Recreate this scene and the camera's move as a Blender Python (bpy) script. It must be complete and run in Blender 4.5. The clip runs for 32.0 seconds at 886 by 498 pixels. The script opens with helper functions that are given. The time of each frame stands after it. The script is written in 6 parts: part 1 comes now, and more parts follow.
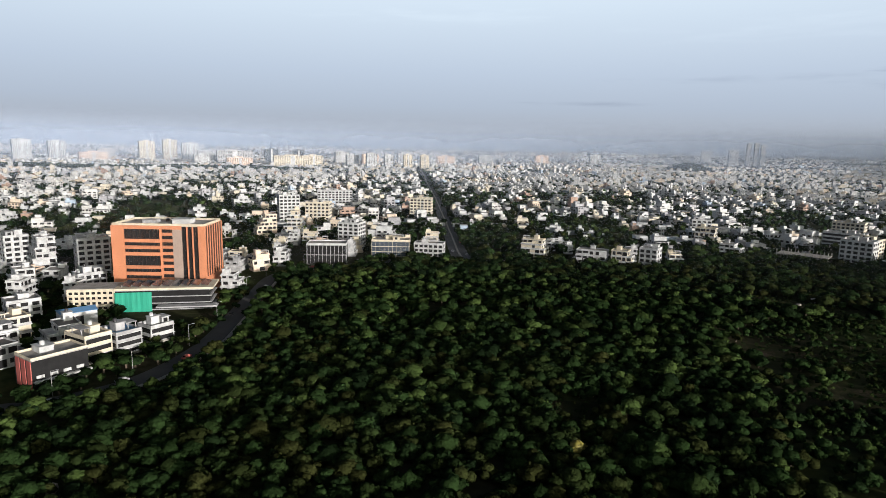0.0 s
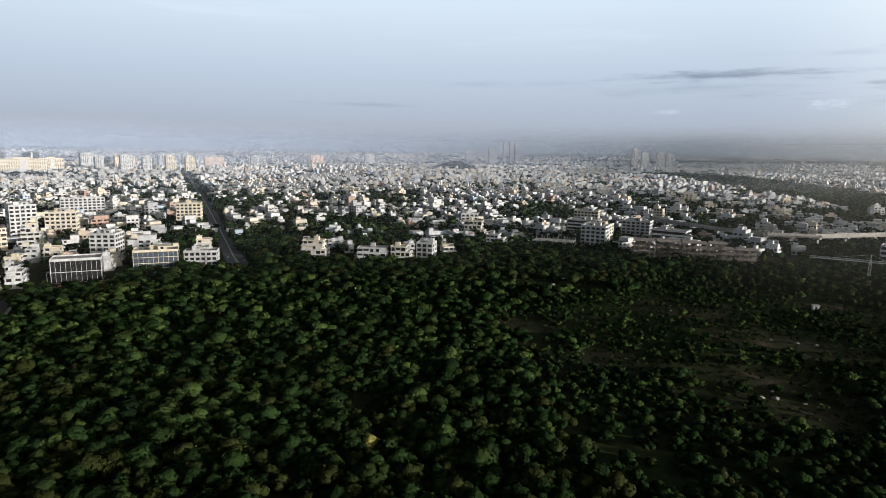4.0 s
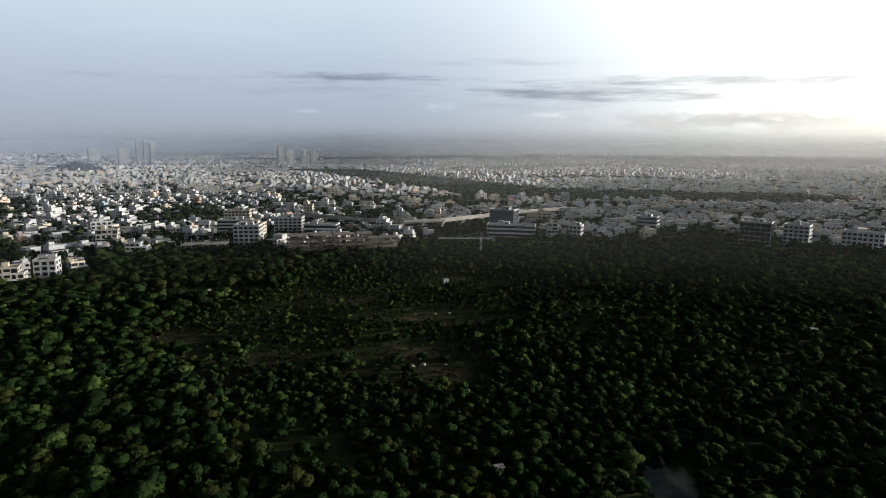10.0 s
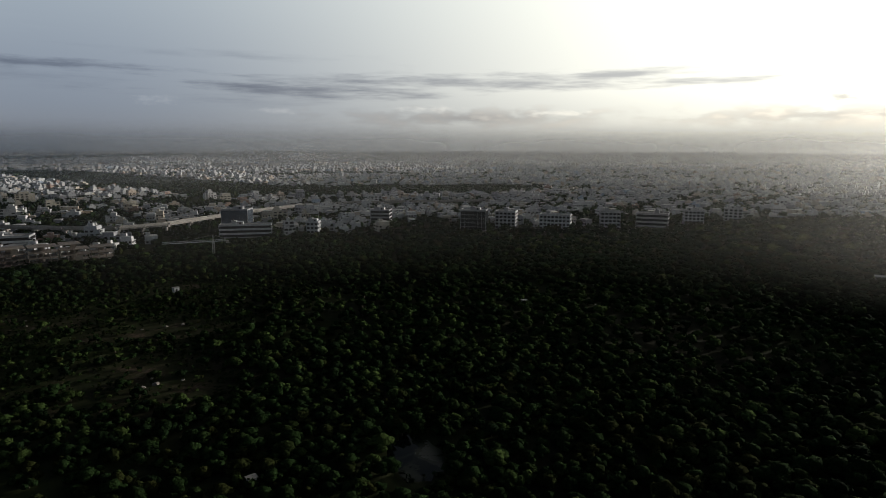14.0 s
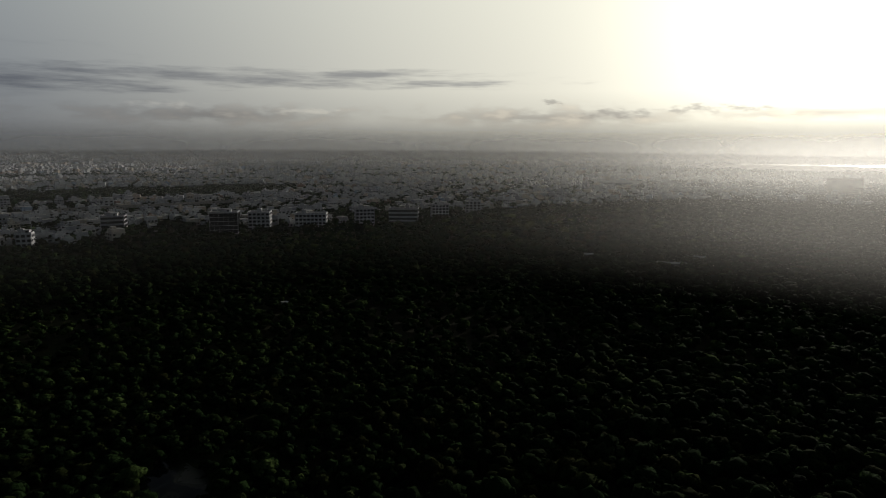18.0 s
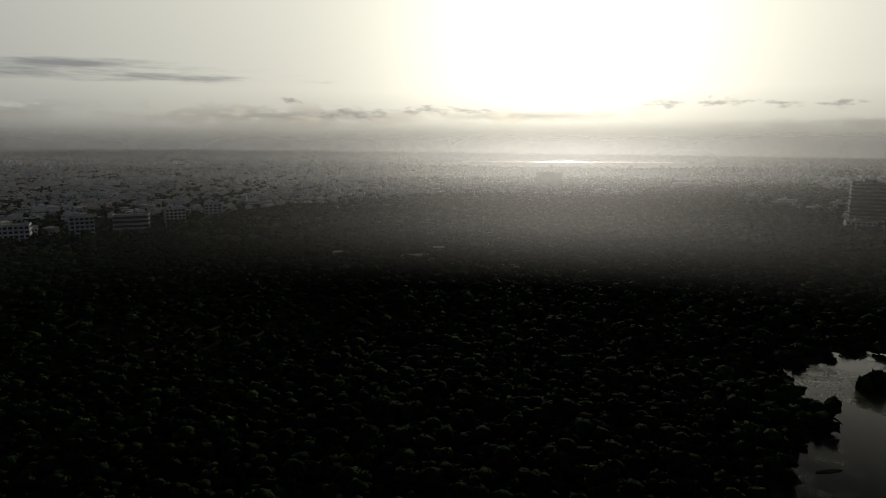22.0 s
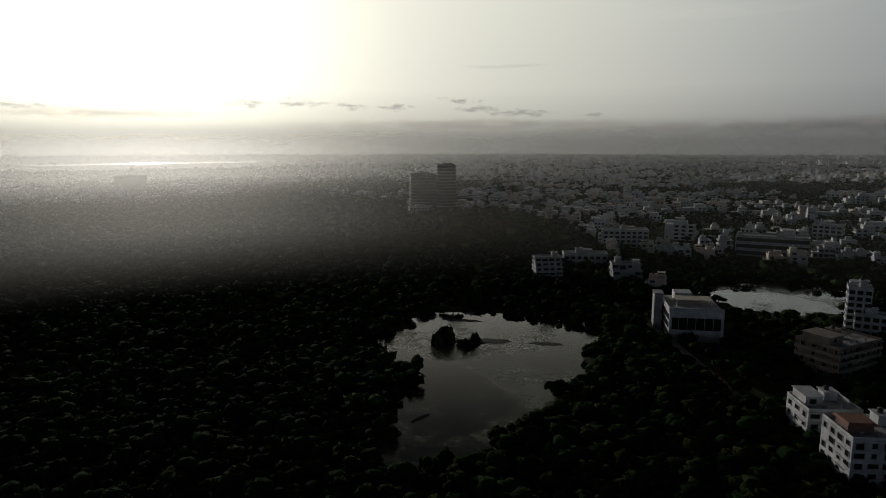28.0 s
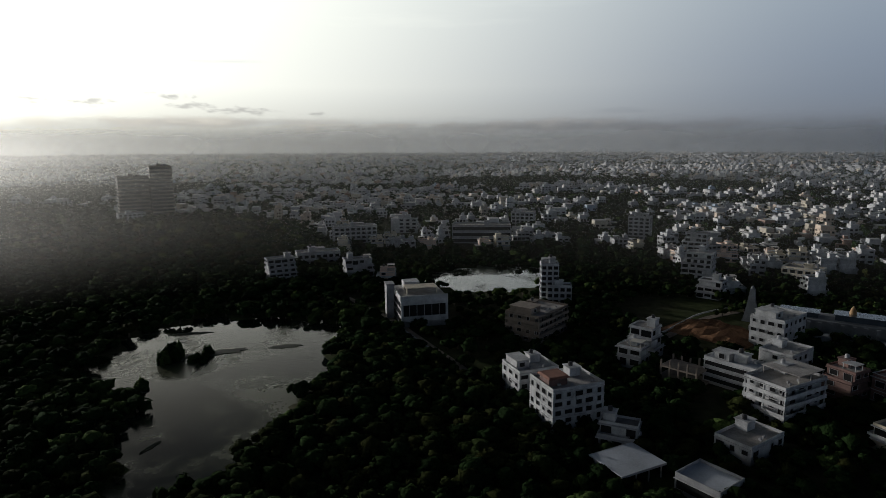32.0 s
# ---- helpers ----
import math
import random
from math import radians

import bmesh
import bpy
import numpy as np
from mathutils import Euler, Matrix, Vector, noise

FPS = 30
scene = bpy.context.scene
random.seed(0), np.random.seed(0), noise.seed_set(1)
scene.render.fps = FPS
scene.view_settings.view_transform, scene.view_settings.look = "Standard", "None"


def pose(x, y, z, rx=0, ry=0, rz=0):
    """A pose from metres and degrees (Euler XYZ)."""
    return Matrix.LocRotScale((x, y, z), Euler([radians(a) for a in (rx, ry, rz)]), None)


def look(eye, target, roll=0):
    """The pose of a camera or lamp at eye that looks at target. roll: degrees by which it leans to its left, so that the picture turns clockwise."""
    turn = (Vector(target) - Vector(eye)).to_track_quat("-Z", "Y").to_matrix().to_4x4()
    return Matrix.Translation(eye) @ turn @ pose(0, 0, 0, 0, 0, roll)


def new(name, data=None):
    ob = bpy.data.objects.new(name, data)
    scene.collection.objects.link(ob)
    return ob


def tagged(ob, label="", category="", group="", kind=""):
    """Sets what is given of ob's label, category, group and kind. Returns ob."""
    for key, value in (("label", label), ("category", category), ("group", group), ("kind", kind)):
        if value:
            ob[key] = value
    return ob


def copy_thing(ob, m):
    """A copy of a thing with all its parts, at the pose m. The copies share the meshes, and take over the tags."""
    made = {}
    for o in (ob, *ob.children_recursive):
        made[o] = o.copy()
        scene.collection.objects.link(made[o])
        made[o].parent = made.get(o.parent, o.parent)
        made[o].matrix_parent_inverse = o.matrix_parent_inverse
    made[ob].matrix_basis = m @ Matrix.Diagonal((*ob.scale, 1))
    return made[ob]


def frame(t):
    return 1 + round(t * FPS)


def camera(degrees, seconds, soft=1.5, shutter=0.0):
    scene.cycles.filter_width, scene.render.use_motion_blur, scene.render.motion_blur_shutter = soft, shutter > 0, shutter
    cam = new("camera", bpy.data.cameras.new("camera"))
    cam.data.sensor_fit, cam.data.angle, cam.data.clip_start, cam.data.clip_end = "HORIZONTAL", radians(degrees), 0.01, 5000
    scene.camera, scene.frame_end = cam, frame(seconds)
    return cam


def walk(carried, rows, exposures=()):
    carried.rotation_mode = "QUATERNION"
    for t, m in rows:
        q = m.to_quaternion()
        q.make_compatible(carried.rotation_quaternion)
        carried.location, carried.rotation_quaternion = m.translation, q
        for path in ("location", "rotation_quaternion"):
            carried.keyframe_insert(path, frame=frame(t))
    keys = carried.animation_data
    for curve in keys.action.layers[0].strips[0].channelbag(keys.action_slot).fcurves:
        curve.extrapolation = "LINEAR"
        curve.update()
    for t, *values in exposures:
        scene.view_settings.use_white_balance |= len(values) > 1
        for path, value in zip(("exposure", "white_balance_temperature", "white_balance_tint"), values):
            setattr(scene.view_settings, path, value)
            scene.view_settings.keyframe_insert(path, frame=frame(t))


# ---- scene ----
cam = camera(71.1, 32.0, soft=0.8)
EYE = (0.0, 0.0, 80.0)
ROWS = (  # seconds, yaw, pitch, roll
    (0.0, 0.77, -9.54, -1.15),
    (0.5, -1.64, -9.50, -1.13),
    (1.0, -4.14, -9.45, -1.10),
    (1.5, -6.76, -9.40, -1.06),
    (2.0, -9.43, -9.35, -1.02),
    (2.5, -12.09, -9.31, -0.98),
    (3.0, -14.67, -9.27, -0.94),
    (3.5, -17.15, -9.23, -0.90),
    (5.5, -26.66, -9.13, -0.66),
    (6.0, -29.02, -9.12, -0.63),
    (6.5, -31.54, -9.10, -0.58),
    (7.0, -34.21, -9.09, -0.50),
    (7.5, -36.97, -9.08, -0.42),
    (8.0, -39.78, -9.07, -0.36),
    (8.5, -42.59, -9.07, -0.34),
    (9.0, -45.41, -9.06, -0.34),
    (9.5, -48.26, -9.06, -0.33),
    (10.0, -51.12, -9.07, -0.32),
    (10.5, -53.98, -9.08, -0.30),
    (11.0, -56.87, -9.08, -0.26),
    (11.5, -59.82, -9.09, -0.20),
    (12.0, -62.81, -9.11, -0.14),
    (12.5, -65.85, -9.14, -0.09),
    (13.0, -68.94, -9.19, -0.06),
    (13.5, -72.11, -9.26, -0.06),
    (14.0, -75.25, -9.31, -0.08),
    (14.5, -78.28, -9.33, -0.09),
    (16.5, -89.15, -9.37, -0.08),
    (17.0, -91.90, -9.40, -0.10),
    (17.5, -94.73, -9.42, -0.10),
    (18.0, -97.64, -9.43, -0.09),
    (18.5, -100.62, -9.44, -0.06),
    (19.0, -103.64, -9.43, -0.03),
    (19.5, -106.57, -9.43, -0.02),
    (20.0, -109.38, -9.44, -0.06),
    (20.5, -112.15, -9.45, -0.10),
    (21.0, -114.97, -9.47, -0.11),
    (21.5, -117.87, -9.48, -0.10),
    (22.0, -120.83, -9.49, -0.08),
    (22.5, -123.81, -9.50, -0.05),
    (23.0, -126.82, -9.50, -0.01),
    (23.5, -129.83, -9.50, 0.02),
    (24.0, -132.84, -9.50, 0.05),
    (24.5, -135.86, -9.51, 0.08),
    (25.0, -138.87, -9.53, 0.11),
    (25.5, -141.85, -9.54, 0.14),
    (27.5, -154.02, -9.62, 0.37),
    (28.0, -157.15, -9.65, 0.40),
    (28.5, -160.21, -9.68, 0.41),
    (29.0, -163.28, -9.70, 0.41),
    (29.5, -166.38, -9.74, 0.41),
    (30.0, -169.49, -9.77, 0.42),
    (30.5, -172.59, -9.80, 0.42),
    (31.0, -175.67, -9.83, 0.41),
    (31.5, -178.75, -9.86, 0.40),
    (32.0, -181.83, -9.91, 0.41),
)
EXPOSURES = ((0, -0.58, 6500, 10), (8, -0.55, 6500, 10), (13, -1.3, 6500, 10), (17, -2.25, 6550, 10), (20, -2.6, 6550, 10), (26, -2.65, 6500, 10), (29, -2.35, 6400, 10), (32, -1.8, 6200, 10))
walk(cam, [(t, pose(*EYE, 90 + p, r, y)) for t, y, p, r in ROWS], EXPOSURES)

# ---- light: low hazy sun, thin cloud ----
SUN_AZ, SUN_EL = 132.0, 7.5   # clockwise from +y, degrees
SUN_DIR = Vector((math.sin(radians(SUN_AZ)) * math.cos(radians(SUN_EL)),
                  math.cos(radians(SUN_AZ)) * math.cos(radians(SUN_EL)), math.sin(radians(SUN_EL))))
sun_data = bpy.data.lights.new("sun", "SUN")
sun_data.energy, sun_data.angle, sun_data.color = 8.8, radians(1.5), (1.0, 0.94, 0.88)
sun = new("sun", sun_data)
sun.matrix_world = look(SUN_DIR * 300, (0, 0, 0))


class Nodes:
    """Short hand for building node trees."""
    def __init__(self, tree):
        self.t = tree
        tree.nodes.clear()

    def n(self, kind, **kw):
        node = self.t.nodes.new(kind)
        if "operation" in kw:
            node.operation = kw["operation"]
        if "use_clamp" in kw:
            node.use_clamp = kw["use_clamp"]
        if "data_type" in kw:
            node.data_type = kw["data_type"]
        if "blend_type" in kw:
            node.blend_type = kw["blend_type"]
        if "attribute_name" in kw:
            node.attribute_name = kw["attribute_name"]
        for k, v in kw.get("ins", {}).items():
            self.put(node.inputs[k], v)
        return node

    def put(self, socket, v):
        if isinstance(v, bpy.types.NodeSocket):
            self.t.links.new(v, socket)
        else:
            socket.default_value = v

    def math(self, op, a, b=0.0, clamp=False):
        node = self.n("ShaderNodeMath", operation=op, use_clamp=clamp)
        self.put(node.inputs[0], a)
        self.put(node.inputs[1], b)
        return node.outputs[0]

    def mix(self, fac, a, b, blend="MIX"):
        node = self.n("ShaderNodeMix", data_type="RGBA", blend_type=blend)
        self.put(node.inputs[0], fac)
        self.put(node.inputs[6], a if isinstance(a, bpy.types.NodeSocket) else (*a, 1.0))
        self.put(node.inputs[7], b if isinstance(b, bpy.types.NodeSocket) else (*b, 1.0))
        return node.outputs[2]

    def ramp(self, fac, stops, interp="LINEAR"):
        node = self.n("ShaderNodeValToRGB")
        r = node.color_ramp
        r.interpolation = interp
        while len(r.elements) < len(stops):
            r.elements.new(0.5)
        for e, (p, c) in zip(r.elements, stops):
            e.position, e.color = p, (*c, 1.0) if len(c) == 3 else c
        self.put(node.inputs[0], fac)
        return node.outputs[0]

    def noise(self, vector, scale, detail=4.0, rough=0.55):
        node = self.n("ShaderNodeTexNoise")
        self.put(node.inputs["Vector"], vector)
        node.inputs["Scale"].default_value, node.inputs["Detail"].default_value = scale, detail
        node.inputs["Roughness"].default_value = rough
        return node.outputs["Fac"]


def grey(v):
    return (v, v, v)


def build_sky():
    w = bpy.data.worlds.new("sky")
    scene.world = w
    w.use_nodes = True
    k = Nodes(w.node_tree)
    way = k.n("ShaderNodeTexCoord").outputs["Generated"]
    sep = k.n("ShaderNodeSeparateXYZ", ins={0: way})
    z = sep.outputs[2]
    sky = k.n("ShaderNodeTexSky")
    sky.sky_type, sky.sun_disc = "NISHITA", False
    sky.sun_elevation, sky.sun_rotation = radians(SUN_EL), radians(SUN_AZ)
    sky.air_density, sky.dust_density, sky.ozone_density = 1.2, 3.0, 1.5
    # haze and thin high cloud, by height above the horizon
    haze = k.ramp(k.math("MULTIPLY", z, 2.0, True), (
        (0.0, (0.30, 0.34, 0.40)), (0.018, (0.37, 0.41, 0.47)), (0.05, (0.44, 0.49, 0.57)), (0.12, (0.48, 0.56, 0.68)), (0.22, (0.55, 0.65, 0.79)),
        (0.45, (0.74, 0.87, 1.0)), (0.56, (0.12, 0.18, 0.29)), (0.74, (0.030, 0.050, 0.095)), (1.0, (0.018, 0.031, 0.062))))
    dot = k.n("ShaderNodeVectorMath", operation="DOT_PRODUCT", ins={0: way, 1: tuple(SUN_DIR)}).outputs["Value"]
    dot = k.math("MAXIMUM", dot, 0.0)
    # brightening of the haze round the sun
    g1 = k.math("MULTIPLY", k.math("POWER", dot, 2.1), GLOW_WIDE)
    g2 = k.math("MULTIPLY", k.math("POWER", dot, 30.0), GLOW_NEAR)
    glow = k.math("ADD", g1, g2)
    low = k.ramp(k.math("MULTIPLY", z, 6.0, True), ((0.0, grey(0.26)), (0.10, grey(0.46)), (0.22, grey(0.74)), (0.5, grey(1.0))))
    glow = k.math("MULTIPLY", glow, low)
    # the glowing haze lies low: above it the sky clears
    thin = k.n("ShaderNodeMapRange", ins={0: z, 1: 0.23, 2: 0.48, 3: 1.0, 4: 0.07})
    thin.interpolation_type = "SMOOTHSTEP"
    glow = k.math("MULTIPLY", glow, thin.outputs[0])
    glow_col = k.n("ShaderNodeVectorMath", operation="SCALE", ins={0: (1.0, 0.945, 0.76)})
    k.put(glow_col.inputs[3], glow)
    haze = k.mix(k.math("POWER", dot, 2.0), haze, k.mix(1.0, haze, (1.30, 1.20, 1.00), "MULTIPLY"))
    lit = k.mix(1.0, haze, glow_col.outputs[0], "ADD")
    # clouds, by bearing (clockwise from +y) and height over the horizon, both in degrees
    az = k.math("MULTIPLY", k.math("ARCTAN2", sep.outputs[0], sep.outputs[1]), 180 / math.pi)
    az = k.math("SUBTRACT", k.math("MULTIPLY", k.math("FRACT", k.math("DIVIDE", k.math("ADD", az, 60.0), 360.0)), 360.0), 60.0)
    el = k.math("MULTIPLY", k.math("ARCSINE", z), 180 / math.pi)
    flat = k.n("ShaderNodeCombineXYZ", ins={0: az, 1: el}).outputs[0]

    def grain(stretch, scale, detail=7.0):
        v = k.n("ShaderNodeVectorMath", operation="MULTIPLY", ins={0: flat, 1: (1.0, stretch, 0.0)}).outputs[0]
        return k.noise(v, scale, detail, 0.6)

    def clouds(spots, rough, ragged, soft, strength):
        """Cover from 0 to 1: bearing, height, half length and half height of each cloud, with ragged rims."""
        near = None
        for a, e, ha, he in spots:
            v = k.n("ShaderNodeVectorMath", operation="MULTIPLY_ADD", ins={0: flat, 1: (1 / ha, 1 / he, 0.0), 2: (-a / ha, -e / he, 0.0)})
            d = k.n("ShaderNodeVectorMath", operation="LENGTH", ins={0: v.outputs[0]}).outputs["Value"]
            near = d if near is None else k.math("MINIMUM", near, d)
        f = k.math("ADD", k.math("SUBTRACT", 1.0, near), k.math("MULTIPLY", k.math("SUBTRACT", rough, 0.5), ragged))
        f = k.n("ShaderNodeMapRange", ins={0: f, 1: 0.0, 2: soft, 3: 0.0, 4: strength})
        f.interpolation_type = "SMOOTHSTEP"
        return f.outputs[0]
    long_grain, puff_grain, fine_grain = grain(9.0, 0.16), grain(3.0, 0.28), grain(2.4, 0.75)
    streaks = clouds(STREAKS, long_grain, 2.7, 1.2, 0.85)
    veils = clouds(VEILS, long_grain, 3.2, 1.8, 0.50)
    banks = clouds(BANKS, puff_grain, 3.4, 1.0, 0.9)
    scraps = clouds(SCRAPS, fine_grain, 4.6, 1.2, 0.62)
    puffs = clouds(PUFFS, fine_grain, 3.6, 1.2, 0.85)
    wisps = clouds(WISPS, long_grain, 3.4, 1.6, 0.35)
    col = k.mix(wisps, lit, k.mix(1.0, lit, (1.16, 1.15, 1.12), "MULTIPLY"))
    col = k.mix(veils, col, k.mix(1.0, lit, (0.62, 0.63, 0.68), "MULTIPLY"))
    relief = k.ramp(puff_grain, ((0.40, (0.46, 0.45, 0.48)), (0.64, (0.95, 0.90, 0.87))))
    col = k.mix(banks, col, k.mix(1.0, lit, relief, "MULTIPLY"))
    col = k.mix(streaks, col, k.mix(1.0, lit, (0.43, 0.44, 0.50), "MULTIPLY"))
    col = k.mix(scraps, col, k.mix(1.0, lit, (0.40, 0.39, 0.42), "MULTIPLY"))
    col = k.mix(puffs, col, k.mix(1.0, lit, (1.28, 1.24, 1.20), "MULTIPLY"))
    clear = k.n("ShaderNodeBackground", ins={0: sky.outputs[0], 1: 0.05})
    hazy = k.n("ShaderNodeBackground", ins={0: col, 1: 1.42})
    cover = k.ramp(k.math("MULTIPLY", z, 1.0, True), ((0.0, grey(1.0)), (0.25, grey(1.0)), (0.55, grey(0.75)), (1.0, grey(0.7))))
    mixed = k.n("ShaderNodeMixShader", ins={0: cover, 1: clear.outputs[0], 2: hazy.outputs[0]})
    k.n("ShaderNodeOutputWorld", ins={0: mixed.outputs[0]})


GLOW_WIDE, GLOW_NEAR = 2.8, 3.4
STREAKS = ((80, 5.75, 27, 1.0), (64, 5.0, 15, 1.0), (98, 5.5, 9, 0.6), (44, 6.2, 12, 0.5), (90, 6.2, 14, 0.6))
VEILS = ((62, 4.4, 16, 1.5), (41, 5.2, 12, 0.8), (13, 3.8, 7, 0.35), (57, 7.6, 14, 0.5), (163.3, 6.7, 4.5, 0.22), (25, 5.8, 12, 0.4), (197, 2.5, 5, 0.35))
BANKS = ((107, 2.5, 19, 1.25), (78, 2.6, 16, 1.15), (190, 1.2, 28, 0.8), (128, 2.6, 12, 0.55), (160, 1.7, 18, 0.6))
SCRAPS = ((107.3, 3.8, 1.3, 0.34), (139.4, 3.5, 2.2, 0.42), (144.6, 3.55, 2.3, 0.42), (148.9, 3.4, 1.6, 0.36), (153.1, 3.3, 1.9, 0.40), (158.7, 3.75, 1.7, 0.36), (160.6, 3.0, 2.0, 0.35),
          (164.2, 2.7, 3.0, 0.42), (170.5, 2.4, 1.4, 0.24), (120, 3.1, 5, 0.40), (113, 2.8, 4, 0.5))
PUFFS = ((51, 3.75, 2.0, 0.45), (74, 3.45, 3.0, 0.36), (61, 3.15, 2.4, 0.34), (39, 3.4, 1.8, 0.26), (86, 3.0, 4, 0.35))
WISPS = ((180, 10.3, 11, 0.8), (191, 11.6, 10, 0.7), (30, 9.5, 16, 1.2), (0, 11, 14, 1.0))
build_sky()


# ---- materials ----
def principled(name, colour_of, rough=0.8, metal=0.0, bump=0.0, bump_scale=3.0, bump_depth=0.1, through_light=0.0, sheen=0.0, spec=0.5):
    """A material whose base colour is given by colour_of(k, place): two scales of variation on real-world coordinates."""
    m = bpy.data.materials.new(name)
    m.use_nodes = True
    k = Nodes(m.node_tree)
    place = k.n("ShaderNodeTexCoord").outputs["Object"]
    col = colour_of(k, place)
    b = k.n("ShaderNodeBsdfPrincipled", ins={"Base Color": col, "Metallic": metal, "Roughness": rough,
                                             "Sheen Weight": sheen, "Specular IOR Level": spec})
    if bump:
        bp = k.n("ShaderNodeBump", ins={"Strength": bump, "Distance": bump_depth, "Height": k.noise(place, bump_scale, 5.0)})
        k.t.links.new(bp.outputs[0], b.inputs["Normal"])
    out = b.outputs[0]
    if through_light:
        tr = k.n("ShaderNodeBsdfTranslucent", ins={0: col})
        out = k.n("ShaderNodeMixShader", ins={0: through_light, 1: out, 2: tr.outputs[0]}).outputs[0]
    k.n("ShaderNodeOutputMaterial", ins={0: out})
    return m


def plain(base, spread=0.12, s1=0.35, s2=5.0, tint="object"):
    """A paint or stone: stains at s1 and grain at s2, and a shift from thing to thing."""
    def f(k, place):
        n = k.math("ADD", k.math("MULTIPLY", k.noise(place, s1, 5.0), 0.7), k.math("MULTIPLY", k.noise(place, s2, 3.0), 0.3))
        lo, hi = tuple(c * (1 - spread * 1.6) for c in base), tuple(min(1, c * (1 + spread)) for c in base)
        c = k.ramp(n, ((0.32, lo), (0.68, hi)))
        if tint == "object":
            r = k.n("ShaderNodeObjectInfo").outputs["Random"]
            v = k.n("ShaderNodeMapRange", ins={0: r, 3: 0.86, 4: 1.08}).outputs[0]
            hsv = k.n("ShaderNodeHueSaturation", ins={"Value": v, "Color": c})
            c = hsv.outputs[0]
        return c
    return f


def leaves(dark, mid, bright):
    """Foliage: one hue for each crown (its own stored value), lighter and darker sprays of leaves."""
    def f(k, place):
        t = k.n("ShaderNodeAttribute", attribute_name="tint").outputs["Fac"]
        r = k.n("ShaderNodeObjectInfo").outputs["Random"]
        v = k.math("FRACT", k.math("ADD", t, r))
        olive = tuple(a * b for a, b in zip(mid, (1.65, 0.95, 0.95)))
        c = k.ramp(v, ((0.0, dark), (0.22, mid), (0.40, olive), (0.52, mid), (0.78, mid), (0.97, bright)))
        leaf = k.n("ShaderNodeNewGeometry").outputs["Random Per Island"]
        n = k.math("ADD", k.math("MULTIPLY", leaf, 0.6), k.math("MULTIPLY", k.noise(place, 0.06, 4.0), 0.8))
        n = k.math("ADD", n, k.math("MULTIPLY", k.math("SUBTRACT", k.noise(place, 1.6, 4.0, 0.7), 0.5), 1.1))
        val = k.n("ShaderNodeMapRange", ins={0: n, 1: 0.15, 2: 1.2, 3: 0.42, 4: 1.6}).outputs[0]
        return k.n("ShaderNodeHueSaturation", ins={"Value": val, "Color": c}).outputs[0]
    return f


def town_paint():
    """Painted render of a whole quarter: each house has its own stored shade."""
    def f(k, place):
        t = k.n("ShaderNodeAttribute", attribute_name="tint").outputs["Fac"]
        c = k.ramp(t, ((0.0, (0.46, 0.47, 0.48)), (0.3, (0.58, 0.58, 0.58)), (0.55, (0.53, 0.48, 0.39)), (0.66, (0.54, 0.53, 0.52)),
                       (0.80, (0.36, 0.36, 0.38)), (0.90, (0.58, 0.48, 0.38)), (0.955, (0.34, 0.23, 0.18)), (0.985, (0.36, 0.44, 0.54))), "CONSTANT")
        n = k.noise(place, 0.3, 5.0)
        val = k.n("ShaderNodeMapRange", ins={0: n, 1: 0.3, 2: 0.7, 3: 0.72, 4: 1.08}).outputs[0]
        return k.n("ShaderNodeHueSaturation", ins={"Value": val, "Color": c}).outputs[0]
    return f


def ground_cover(k, place):
    big, fine = k.noise(place, 0.012, 6.0), k.noise(place, 0.25, 6.0)
    soil = k.ramp(fine, ((0.3, (0.026, 0.028, 0.015)), (0.7, (0.062, 0.056, 0.034))))
    grass = k.ramp(fine, ((0.3, (0.022, 0.032, 0.012)), (0.7, (0.055, 0.065, 0.026))))
    return k.mix(k.ramp(big, ((0.42, grey(0)), (0.60, grey(1)))), grass, soil)


def bare_earth(k, place):
    n = k.math("ADD", k.math("MULTIPLY", k.noise(place, 0.08, 6.0), 0.6), k.math("MULTIPLY", k.noise(place, 0.9, 5.0), 0.4))
    return k.ramp(n, ((0.38, (0.022, 0.030, 0.012)), (0.52, (0.036, 0.037, 0.019)), (0.60, (0.072, 0.055, 0.038)), (0.70, (0.17, 0.125, 0.10))))


def still_water():
    """Dark water with duller, greener sheets of scum on it."""
    m = bpy.data.materials.new("still_water")
    m.use_nodes = True
    k = Nodes(m.node_tree)
    place = k.n("ShaderNodeTexCoord").outputs["Object"]
    big = k.math("ADD", k.math("MULTIPLY", k.noise(place, 0.022, 6.0, 0.6), 0.75), k.math("MULTIPLY", k.noise(place, 0.11, 6.0, 0.65), 0.25))
    scum = k.ramp(big, ((0.47, grey(0.0)), (0.58, grey(1.0))))
    col = k.mix(scum, (0.012, 0.016, 0.014), (0.055, 0.062, 0.030))
    rough = k.n("ShaderNodeMapRange", ins={0: scum, 3: 0.04, 4: 0.34}).outputs[0]
    bump = k.n("ShaderNodeBump", ins={"Strength": 0.03, "Distance": 0.1, "Height": k.noise(place, 0.9, 4.0)})
    b = k.n("ShaderNodeBsdfPrincipled", ins={"Base Color": col, "Roughness": rough, "Specular IOR Level": 0.3, "Normal": bump.outputs[0]})
    k.n("ShaderNodeOutputMaterial", ins={0: b.outputs[0]})
    return m


